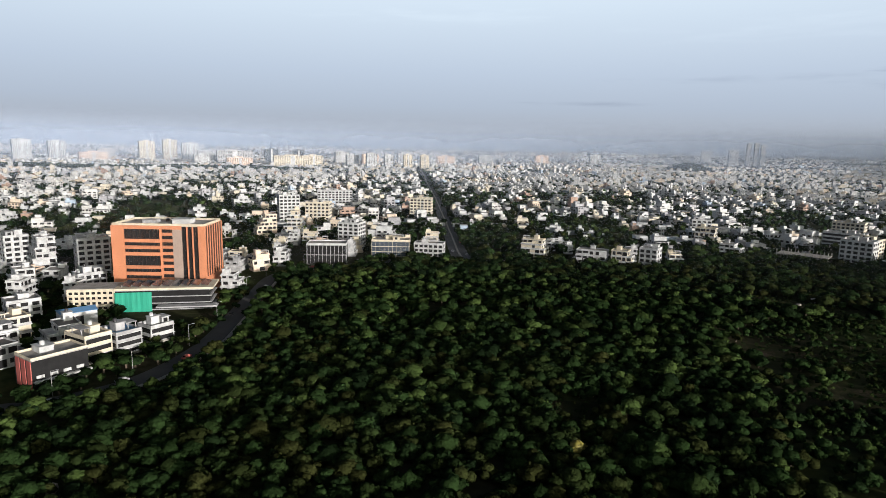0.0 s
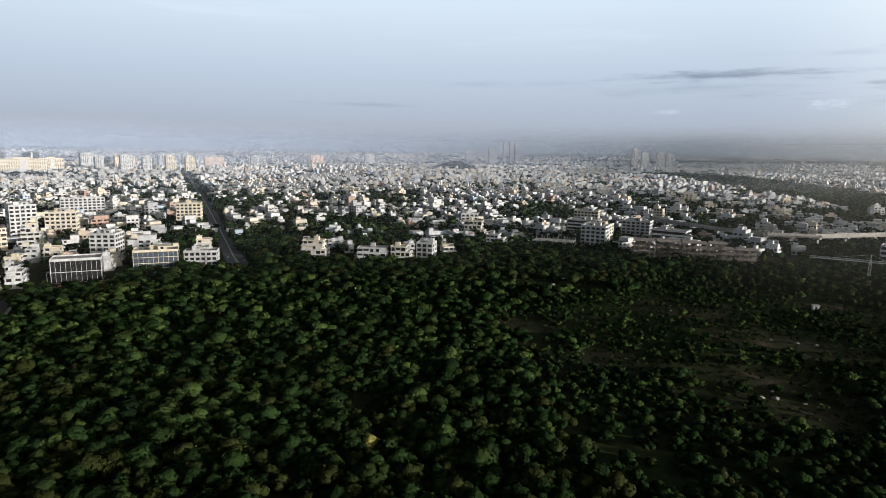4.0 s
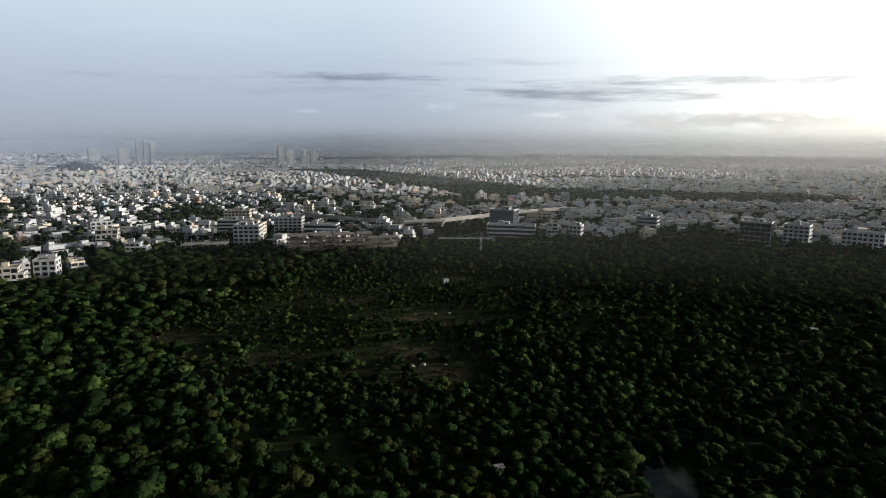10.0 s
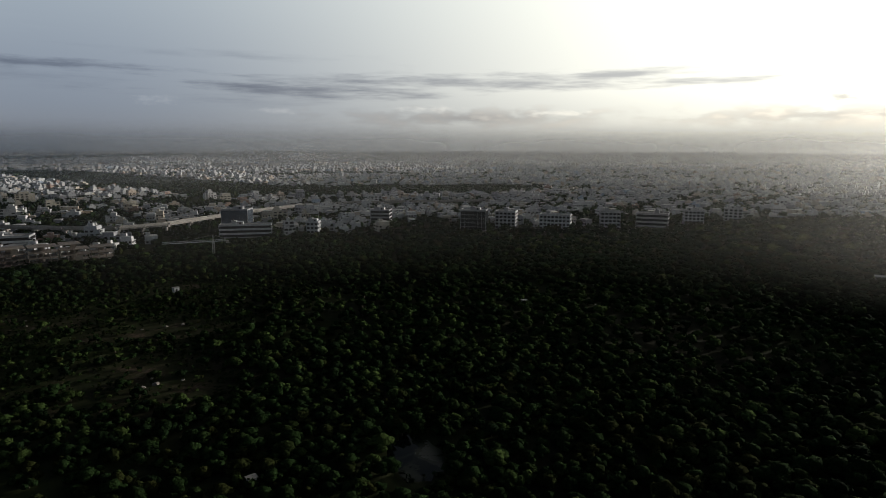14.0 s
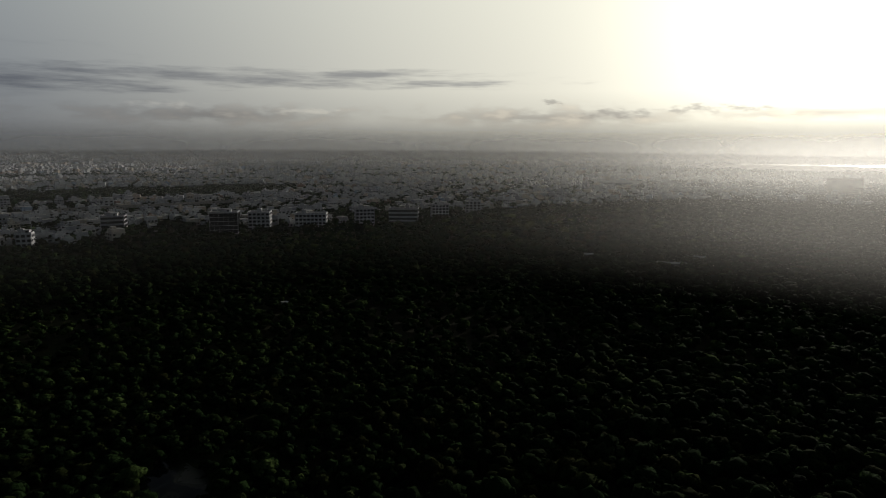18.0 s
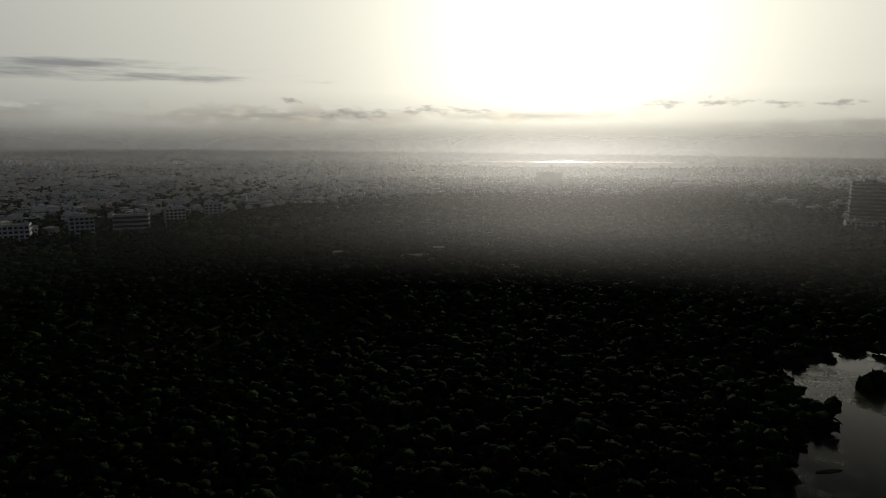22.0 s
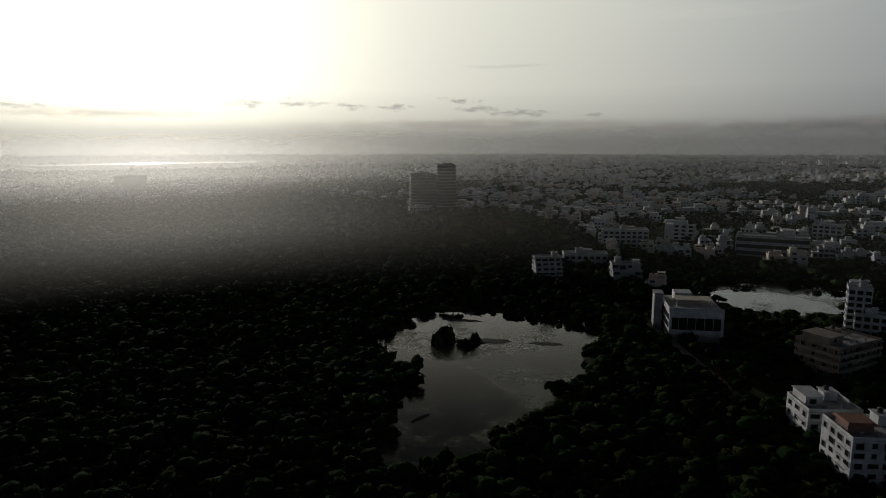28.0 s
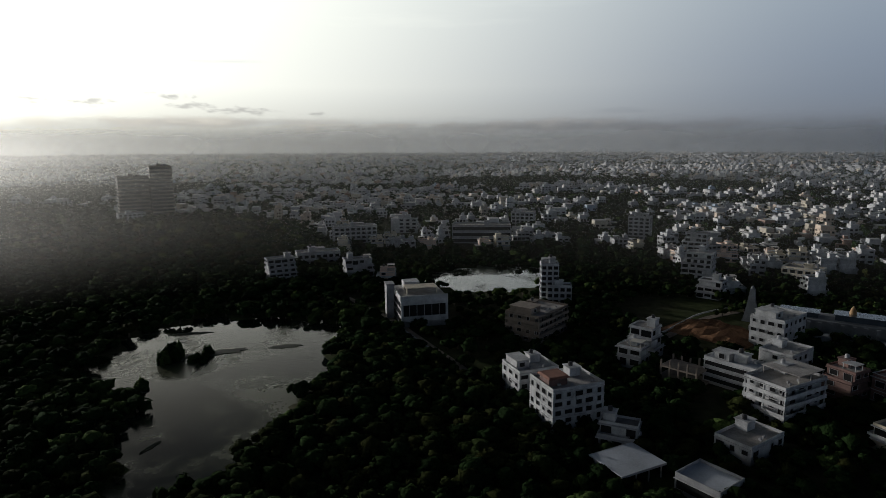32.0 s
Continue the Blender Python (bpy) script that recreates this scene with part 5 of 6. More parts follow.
def institute():
    """White-framed institute with a broad dark window and roof structures."""
    t = thing("institute", "white-framed institute with broad dark window and roof rooms", "building", 10, -259, 180 + 12)
    TAKEN.append((1, -274, 15))
    w, d, h = 20, 24, 13.5
    part("wall", Shape().box(0, 0, -1, w, d, h), M["greywall"], t)
    part("front_frame", Shape().box(-0.4, -0.8, 3, 0.6, -0.004, h + 0.8).box(w - 0.6, -0.8, 3, w + 0.4, -0.004, h + 0.8)
         .box(0.61, -0.8, h - 3.2, w - 0.61, -0.004, h + 0.8).box(0.61, -0.8, 3, w - 0.61, -0.004, 5.2), M["white"], t, "white frame")
    part("front_window", Shape().box(0.62, -0.3, 5.21, w - 0.62, -0.01, h - 3.21), M["glass"], t)
    for i in range(5):
        part("mullion", Shape().box(3.2 + i * 3.3, -0.45, 5.22, 3.4 + i * 3.3, -0.31, h - 3.22), M["greywall"], t)
    for i in range(4):
        part("side_band", Shape().box(-0.2, 1, 1.6 + i * 3.5, -0.004, d - 1, 3.6 + i * 3.5), M["glass"], t)
    part("side_frame", Shape().box(-0.6, 0.01, h - 1.5, -0.21, d, h + 0.8), M["white"], t)
    part("roof", Shape().box(0.3, 0.3, h + 0.004, w - 0.3, d - 0.3, h + 0.2), M["roof"], t)
    part("roof_shelter", Shape().box(3, 5, h + 2.6, 17, 13, h + 2.9).box(3.2, 5.2, h + 0.21, 3.6, 5.6, h + 2.6).box(16.4, 5.2, h + 0.21, 16.8, 5.6, h + 2.6)
         .box(3.2, 12.4, h + 0.21, 3.6, 12.8, h + 2.6).box(16.4, 12.4, h + 0.21, 16.8, 12.8, h + 2.6), M["cream"], t)
    part("roof_room", Shape().box(4, 15, h + 0.21, 11, 22, h + 3.4), M["white"], t)
    part("stair_tower", Shape().box(-4, 16, -1, -0.7, 22, h + 2.5).box(-4.3, 15.6, h + 2.5, -0.3, 22.4, h + 2.8), M["greywall"], t)


temple()
institute()

mound = Shape()
for i in range(14):
    for j in range(10):
        def mz(a, b):
            u, v = a / 7 - 1, b / 5 - 1
            return 5.0 * max(0, 1 - u * u) * max(0, 1 - v * v) * (0.8 + 0.35 * math.sin(a * 1.9 + b) * math.cos(b * 2.3 - a * 0.6)) - 0.3
        mound.quad([((a - 7) * 2.6, (b - 5) * 2.6, mz(a, b)) for a, b in ((i, j), (i + 1, j), (i + 1, j + 1), (i, j + 1))])
mo = new("earth_mound", mound.mesh("earth_mound", [M["soil"]]))
mo.matrix_basis = pose(-121, -247, 0, 0, 0, 130)
tagged(mo, "heap of raw brown earth on an open plot", "mound")
TAKEN.append((-121, -247, 24))
ribbon("site_wall", "pale curved boundary wall beside the earth heap", ((-92, -240), (-100, -246), (-112, -258), (-126, -270), (-146, -280)), 0.5, "white", 1.6)
ribbon("site_road", "pale dirt track beside the boundary wall", ((-90, -236), (-99, -242), (-111, -254), (-126, -266), (-146, -276)), 3.4, "dust", 0.16)

# far high-rises on the skyline
for fx, fy, fw, fh, fn, lab in ((-1545, 2240, 60, 68, 18, "pale"), (-1430, 2260, 55, 66, 18, "pale"), (-1165, 2390, 55, 70, 20, "cream"), (-1085, 2410, 50, 77, 22, "cream"), (-1010, 2420, 60, 66, 18, "pale"),
                            (-760, 2195, 120, 44, 10, "grey"), (-520, 2050, 120, 34, 9, "cream"), (-900, 2300, 60, 40, 10, "pale"), (-400, 2300, 50, 46, 12, "pale"), (-330, 2100, 40, 40, 11, "white"),
                            (-260, 2060, 34, 46, 12, "white"), (-205, 2080, 30, 42, 11, "white"), (-140, 2050, 26, 44, 12, "cream"), (-85, 2040, 26, 44, 12, "cream"),
                            (1490, 3160, 20, 112, 28, "pale"), (1520, 3143, 20, 115, 29, "pale"), (1546, 3128, 20, 106, 27, "pale"), (1425, 3180, 45, 80, 20, "pale"),
                            (-1290, 2330, 60, 40, 12, "grey"), (-1240, 2160, 90, 30, 9, "peach"), (-640, 2230, 46, 52, 14, "glass"), (-560, 2300, 40, 48, 13, "glass"), (-470, 2140, 60, 34, 9, "cream"),
                            (-690, 2040, 80, 24, 7, "peach"), (-300, 2330, 60, 40, 11, "peach"), (-180, 2420, 50, 44, 12, "pale"), (-20, 2500, 70, 34, 9, "peach"), (150, 2700, 60, 36, 10, "pale"),
                            (420, 2900, 60, 38, 11, "peach"), (700, 3050, 50, 44, 12, "pale"), (-830, 2080, 50, 30, 8, "pale"), (1500, 3700, 60, 60, 16, "pale"),
                            (1864, 2504, 28, 92, 24, "pale"), (1920, 2504, 32, 72, 18, "pale"), (1992, 2480, 37, 74, 18, "pale"), (2032, 2464, 32, 68, 16, "pale")):
    building("high_rise", ("blue glass" if lab == "glass" else lab) + " high-rise block on the far skyline", fx, fy, fw, 24, fh, max(6, fn), 12, {"cream": "cream", "peach": "pink", "grey": "greywall", "glass": "bluish"}.get(lab, "white"), "far", top=False, group="skyline high-rises",
             z=float(ground_z(np.array(fx), np.array(fy))))


# ---- town houses ----
HOUSE_PAINT = ("white", "white", "cream", "white", "greywall", "white", "pink", "white", "cream", "white")
HOUSE_WORD = {"white": "white", "cream": "cream", "greywall": "grey", "pink": "peach"}


def house_type(i):
    """A template house, with its parts; copied along the streets."""
    r = random.Random(100 + i)
    w, d, floors = r.uniform(9, 14), r.uniform(8, 11), r.choice((2, 2, 3, 3, 3))
    wall = HOUSE_PAINT[i % 10]
    t = villa("house", HOUSE_WORD[wall] + " flat-roofed town house with terraces", 0, 0, w, d, floors * 3.1, floors, 0, wall, group="town houses", seed=150 + i, y0=-d / 2)
    return t, math.hypot(w, d) * 0.5


def free_of(x, y, margin):
    """True where nothing is built yet: no road, building, pool."""
    ok = np.ones(len(x), bool)
    for tx, ty, tr in TAKEN:
        ok &= (x - tx) ** 2 + (y - ty) ** 2 > (tr + margin) ** 2
    near = np.hypot(x, y) < 2400
    for rx, ry, rr in ROADS:
        ok &= ~(near & ((x - rx) ** 2 + (y - ry) ** 2 < (rr * 0.55 + margin) ** 2))
    return ok & (nearest_of(x, y, POOLS, 0.97 if margin < 2 else 1.3) > 1.0)


def jitter_grid(step, d0, d1, amount=0.35, az0=-222.0, az1=46.0):
    """Scattered places in the ring between two distances, over the bearings that are ever seen."""
    n = int(2 * d1 / step) + 2
    gx, gy = np.meshgrid(np.arange(n) - n / 2, np.arange(n) - n / 2)
    gx = (gx + 0.5 * (np.arange(n)[:, None] % 2)) * step
    gy = gy * step
    x = (gx + rng.uniform(-amount, amount, gx.shape) * step).ravel()
    y = (gy + rng.uniform(-amount, amount, gy.shape) * step).ravel()
    d = np.hypot(x, y)
    a = bearing(x, y)
    a = np.where(a > az1, a - 360, a)
    k = (d > d0) & (d < d1) & (a > az0) & (a < az1)
    return x[k], y[k]


def patch(x, y, scale, seed):
    """Smooth random field from 0 to 1."""
    r = np.random.default_rng(seed)
    s = 0
    for _ in range(6):
        k = r.normal(0, 1 / scale, 2)
        s = s + np.sin(k[0] * x + k[1] * y + r.uniform(0, 6.28))
    return 0.5 + s / 7.0


# wooded belts inside the town: centre, half length, half width, turn
WOODS = ((-205, 680, 55, 40, 0), (880, 2330, 90, 75, 0), (-305, 685, 62, 48, 0), (-100, -420, 60, 40, 0), (0, -420, 80, 30, 0), (-165, 470, 30, 25, 0), (-30, 560, 26, 60, 0),
         (30, 515, 30, 40, 0), (119, 637, 45, 25, 0), (175, 560, 45, 28, 0), (251, 545, 45, 24, 0), (-397, 1095, 60, 40, 0), (-282, 839, 45, 40, 0), (-105, 1188, 50, 60, 0),
         (-175, 965, 40, 50, 0), (-110, -300, 40, 25, 0), (2900, 3100, 900, 120, 150), (560, -1000, 260, 160, 45))
# long belts: way-points and half width
BELTS = ((((1589, 1859), (1390, 1390), (1150, 940), (1020, 680), (1010, 550), (1040, 450), (1100, 350), (1150, 250)), 135), (((1604, 910), (1767, 784), (1761, 623)), 80),
         (((-107, -1170), (-233, -1270), (-365, -1134), (-464, -1049)), 115), (((-156, -852), (-263, -815), (-383, -750), (-471, -722)), 50), (((144, -1063), (47, -1050)), 60),
         (((-1264, 1737), (-1042, 1686), (-805, 1778), (-521, 1805)), 120))


def wooded(x, y):
    near = nearest_of(x, y, WOODS) < 1.0
    for pts, half in BELTS:
        for (ax, ay), (bx, by) in zip(pts, pts[1:]):
            t = np.clip(((x - ax) * (bx - ax) + (y - ay) * (by - ay)) / ((bx - ax) ** 2 + (by - ay) ** 2), 0, 1)
            near |= np.hypot(x - ax - t * (bx - ax), y - ay - t * (by - ay)) < half * (0.8 + 0.4 * patch(x, y, 60, 61))
    return near


def town_density(x, y):
    d = np.hypot(x, y)
    dens = np.interp(d, (100, 400, 900, 1500, 3000, 5000), (0.30, 0.38, 0.52, 0.70, 0.82, 0.88))
    b = bearing(x, y)
    dens = np.where((b < -160) & (d < 300), 0.0, np.where((b < -160) & (d < 400), 0.08, np.where((b < -150) & (d < 900), dens * 1.35, dens)))
    dens = np.where((b > 20) & (b < 33) & (d < 300), 0.0, dens)
    dens = np.where((b < -60) & (b > -128) & (d < 1500), dens * 1.5, dens)
    dens = np.where((b < -140) & (d > 1350), dens * 0.6, dens)
    clump = np.where(d < 2500, np.clip(patch(x, y, 30, 6) * 2.0 - 0.25, 0.15, 1.6), 1.0)
    return dens * np.clip(0.45 + 1.1 * patch(x, y, 120, 5), 0.25, 1.25) * clump


FLATS = ((1960, -1800, 680, 440, 48),)   # open low ground before the reservoir


def town_sites(step, d0, d1, margin, amount=0.22):
    x, y = jitter_grid(step, d0, d1, amount)
    d = np.hypot(x, y)
    k = (d > forest_edge(x, y) + 9) & ~wooded(x, y) & (nearest_of(x, y, FLATS) > 1.0)
    x, y = x[k], y[k]
    k = free_of(x, y, margin)
    x, y = x[k], y[k]
    k = rng.uniform(0, 1, len(x)) < town_density(x, y)
    return x[k], y[k]


def street_angle(x, y):
    return np.degrees(np.floor(patch(x, y, 380, 11) * 6) * 0.33)


types = [house_type(i) for i in range(10)]
hx, hy = town_sites(14.5, 118, 1300, 6.0, 0.25)
order = np.argsort(np.hypot(hx, hy))
hx, hy = hx[order], hy[order]
N_THINGS = 100
for i in range(min(N_THINGS, len(hx))):
    src = types[int(rng.integers(0, 10))][0]
    turn = float(street_angle(hx[i], hy[i])) + float(rng.choice([0, 90, 180, 270])) + float(rng.normal(0, 4))
    copy_thing(src, pose(float(hx[i]), float(hy[i]), float(ground_z(hx[i], hy[i])), 0, 0, turn))
    TAKEN.append((float(hx[i]), float(hy[i]), 7.0))
for src, _ in types:
    for o in (*src.children_recursive, src):
        bpy.data.objects.remove(o)


def box_quads(x, y, z0, z1, w, d, ang, ox=0.0, oy=0.0):
    """Boxes without floors, as (n, 5, 4, 3)."""
    c, s = np.cos(ang), np.sin(ang)
    sx = np.array([-1, 1, 1, -1.0])
    sy = np.array([-1, -1, 1, 1.0])
    lx, ly = np.asarray(ox)[..., None] + sx * np.asarray(w)[..., None] / 2, np.asarray(oy)[..., None] + sy * np.asarray(d)[..., None] / 2
    px, py = x[:, None] + lx * c[:, None] - ly * s[:, None], y[:, None] + lx * s[:, None] + ly * c[:, None]
    lo = np.stack([px, py, np.broadcast_to(np.asarray(z0)[:, None], px.shape)], -1)
    hi = np.stack([px, py, np.broadcast_to(np.asarray(z1)[:, None], px.shape)], -1)
    faces = [hi]
    for a in range(4):
        b = (a + 1) % 4
        faces.append(np.stack([lo[:, a], lo[:, b], hi[:, b], hi[:, a]], 1))
    return np.stack(faces, 1)


def town_block(name, label, x, y, scale, detail):
    """Many flat-roofed houses as one mesh: bodies, upper storeys, stair heads, slabs, windows."""
    n = len(x)
    ang = np.radians(street_angle(x, y) + rng.choice([0, 90], n) + rng.normal(0, 4, n))
    w, d = rng.uniform(8, 18, n) * scale, rng.uniform(6.5, 11, n) * scale
    fl = rng.choice([1, 2, 3, 4, 5], n, p=[.24, .50, .20, .05, .01])
    fh = 3.2 * scale ** 0.35
    g = ground_z(x, y)
    tint = rng.uniform(0, 1, n)
    Q, S, T = [], [], []

    def add(q, slot, top=None):
        k = q.shape[1]
        sl = np.full((len(q), k), slot)
        if top is not None:
            sl[:, 0] = top
        return q.reshape(-1, 4, 3), sl.ravel()

    def push(q, slot, top, keep):
        a, b = add(q[keep], slot, top)
        Q.append(a)
        S.append(b)
        T.append(np.repeat(tint[keep], q.shape[1]))
    every = np.ones(n, bool)
    h = fl * fh
    cut = rng.uniform(0.15, 0.5, n) * w
    side = rng.choice([-1, 1], n)
    push(box_quads(x, y, g - 1.5, g + h - fh, w, d, ang), 0, 2, every)
    if detail > 0:
        ww, wd = w * rng.uniform(0.4, 0.75, n), d * rng.uniform(0.5, 0.9, n)
        push(box_quads(x, y, g - 1.5, g + np.maximum(h - fh * rng.choice([1, 2], n), fh), ww, wd, ang, side * (w + ww) * 0.38, d * rng.uniform(-0.3, 0.3, n)), 0, 2, rng.uniform(0, 1, n) < 0.6)
    if detail >= 0:
        push(box_quads(x, y, g + h - fh - 0.05, g + h, w - cut, d, ang, side * cut / 2), 0, 2, every)
    if detail > 0:
        push(box_quads(x, y, g + h, g + h + 2.3 * scale ** 0.5, w * 0.3, d * 0.35, ang, side * cut / 2, d * 0.2), 0, 2, rng.uniform(0, 1, n) < 0.6)
    if detail > 1:
        for f in range(1, 5):
            push(box_quads(x, y, g + f * fh - 0.3, g + f * fh, w + 1.4, d + 1.2, ang), 0, 0, fl > f)
        push(box_quads(x, y, g + h + 2.5, g + h + 3.8, np.full(n, 1.4), np.full(n, 1.4), ang, side * cut / 2, d * 0.2), 1, 1, tint < 0.5)
    if detail > 0:
        c, s = np.cos(ang), np.sin(ang)
        bays = 3 if detail > 1 else 1
        for f in range(4):
            for k in range(4):
                along, out = (w, d) if k % 2 == 0 else (d, w)
                sg = 1 if k < 2 else -1
                for b in range(bays if f < 1 or detail > 1 else 0):
                    u = (b + 0.5) / bays - 0.5
                    hw = (0.28 if bays > 1 else 0.38) / bays
                    lx0, lx1 = (u - hw) * along, (u + hw) * along
                    off = (out / 2 + 0.06) * sg
                    pts = []
                    for l, zz in ((lx0, 0.28), (lx1, 0.28), (lx1, 0.78), (lx0, 0.78)):
                        ax, ay = (l, off) if k % 2 == 0 else (off, l)
                        pts.append(np.stack([x + ax * c - ay * s, y + ax * s + ay * c, g + (f + zz) * fh], -1))
                    q = np.stack(pts, 1)[:, None]
                    keep = (fl - 1 > f) & (rng.uniform(0, 1, n) < 0.85)
                    push(q, 1, None, keep)
    soup(name, np.concatenate(Q), [M["town"], M["glass"], M["terrace"]], np.concatenate(S), np.concatenate(T), label, "houses")


town_block("near_houses", "crowded white flat-roofed houses of the nearer town", hx[N_THINGS:], hy[N_THINGS:], 1.0, 2)
mx, my = town_sites(16.5, 1300, 2500, 9.0, 0.3)
k = np.hypot(mx, my) < 1800
town_block("middle_houses", "crowded white houses of the town beyond", mx[k], my[k], 0.85, 1)
town_block("outer_houses", "crowded small white houses of the outer town", mx[~k], my[~k], 0.9, 0)
fx, fy = town_sites(29.0, 2500, 4850, 12.0, 0.35)
k = np.hypot(fx, fy) < 3000
town_block("far_houses", "countless pale houses of the far city", fx[k], fy[k], 1.05, 0)
town_block("skyline_houses", "countless tiny pale houses towards the horizon", fx[~k], fy[~k], 1.1, -1)


# ---- trees: a template is (corner points, four-cornered faces, which faces are rounded) ----
def joined(parts):
    V, F, S, base = [], [], [], 0
    for v, f, sm in parts:
        V.append(v)
        F.append(f + base)
        S.append(sm)
        base += len(v)
    return np.concatenate(V), np.concatenate(F), np.concatenate(S)


def crown(n, seed, size, lumps=7, flat=0.8):
    """A leafy crown of radius about 1: sprays of leaves over several lumps."""
    r = np.random.default_rng(seed)
    c = r.normal(0, 1, (lumps, 3))
    c /= np.linalg.norm(c, axis=1)[:, None]
    c *= r.uniform(0.25, 0.60, (lumps, 1))
    c[:, 2] = np.abs(c[:, 2]) * 0.8 + 0.0
    rad = r.uniform(0.36, 0.58, lumps)
    return sprays(r, n, c, rad, size, flat)


def sprays(r, n, c, rad, size, flat=0.8):
    """Small tilted leaf sprays, thrown over the upper sides of the lumps."""
    which = r.integers(0, len(c), n)
    v = r.normal(0, 1, (n, 3))
    v[:, 2] += 0.45
    v /= np.linalg.norm(v, axis=1)[:, None]
    p = c[which] + v * rad[which][:, None] * r.uniform(0.88, 1.16, (n, 1))
    nrm = v + r.normal(0, 0.30, (n, 3))
    nrm /= np.linalg.norm(nrm, axis=1)[:, None]
    a = np.cross(nrm, r.normal(0, 1, (n, 3)))
    a /= np.linalg.norm(a, axis=1)[:, None]
    b = np.cross(nrm, a)
    sz = size * r.uniform(0.5, 1.3, (n, 1))
    q = np.stack([p - a * sz, p - b * sz * 0.62 + nrm * sz * 0.2, p + a * sz, p + b * sz * 0.62 - nrm * sz * 0.16], 1)
    q[..., 2] = (q[..., 2] * flat + 0.52)
    return q.reshape(-1, 3), np.arange(n * 4).reshape(-1, 4), np.zeros(n, bool)


def lump(r, centre, rad, cuts=2, rough=0.26, flat=0.8):
    """A rounded, uneven mass of leaves without an underside, with cuts x cuts faces on each of five sides."""
    ph = r.uniform(0, 6.28, 4)
    index, verts, faces = {}, [], []
    for ax, sg in ((2, 1), (0, 1), (0, -1), (1, 1), (1, -1)):
        for i in range(cuts):
            for j in range(cuts):
                q = []
                for a, b in ((i, j), (i + 1, j), (i + 1, j + 1), (i, j + 1)):
                    ga, gb = 2 * a / cuts - 1, 2 * b / cuts - 1
                    p = {2: (ga, gb, 1.0), 0: (float(sg), sg * ga, gb), 1: (-sg * ga, float(sg), gb)}[ax]
                    key = tuple(round(c, 3) + 0.0 for c in p)
                    if key not in index:
                        index[key] = len(verts)
                        verts.append(p)
                    q.append(index[key])
                faces.append(q)
    v = np.array(verts, dtype=float)
    v /= np.linalg.norm(v, axis=-1, keepdims=True)
    k = 1 + rough * (np.sin(v[..., 0] * 5.3 + ph[0]) * np.sin(v[..., 1] * 6.1 + ph[1]) + 0.8 * np.sin(v[..., 2] * 7.7 + v[..., 0] * 4.9 + ph[2]) * np.cos(v[..., 1] * 8.3 + ph[3]))
    k = k + r.uniform(-0.13, 0.13, len(v))
    p = centre + v * rad * k[..., None]
    p[..., 2] = p[..., 2] * flat + 0.50
    return p, np.array(faces), np.ones(len(faces), bool)


def bushy(lumps, leaves_on, seed, size, cuts=2):
    """A broad domed crown: a top mass, smaller masses round it like a cauliflower, and leaf sprays over them."""
    r = np.random.default_rng(seed)
    c, rad = [], []
    for i in range(lumps):
        if i == 0:
            c.append((r.uniform(-0.1, 0.1), r.uniform(-0.1, 0.1), r.uniform(0.20, 0.34) if lumps > 1 else 0.1))
            rad.append(r.uniform(0.46, 0.56) if lumps > 1 else r.uniform(0.66, 0.78))
        else:
            a = i * 6.283 / (lumps - 1) + r.uniform(-0.45, 0.45)
            off = r.uniform(0.42, 0.62)
            c.append((math.cos(a) * off, math.sin(a) * off, r.uniform(-0.14, 0.16)))
            rad.append(r.uniform(0.30, 0.44))
    parts = [lump(r, np.array(ci), ri, cuts) for ci, ri in zip(c, rad)]
    parts.append(sprays(r, leaves_on, np.array(c), np.array(rad), size))
    return joined(parts)


def leafy_mesh(name, verts, faces, smooth, mats, slots=None, tint=None):
    me = bpy.data.meshes.new(name)
    n = len(faces)
    me.vertices.add(len(verts))
    me.vertices.foreach_set("co", np.ascontiguousarray(verts, dtype=np.float32).ravel())
    me.loops.add(n * 4)
    me.loops.foreach_set("vertex_index", np.ascontiguousarray(faces, dtype=np.int32).ravel())
    me.polygons.add(n)
    me.polygons.foreach_set("loop_start", np.arange(0, n * 4, 4, dtype=np.int32))
    me.polygons.foreach_set("use_smooth", np.ascontiguousarray(smooth, dtype=bool))
    for m in mats:
        me.materials.append(m)
    if slots is not None:
        me.polygons.foreach_set("material_index", np.asarray(slots, dtype=np.int32))
    a = me.attributes.new("tint", "FLOAT", "FACE")
    a.data.foreach_set("value", np.asarray(tint, dtype=np.float32))
    me.update(calc_edges=True)
    return me


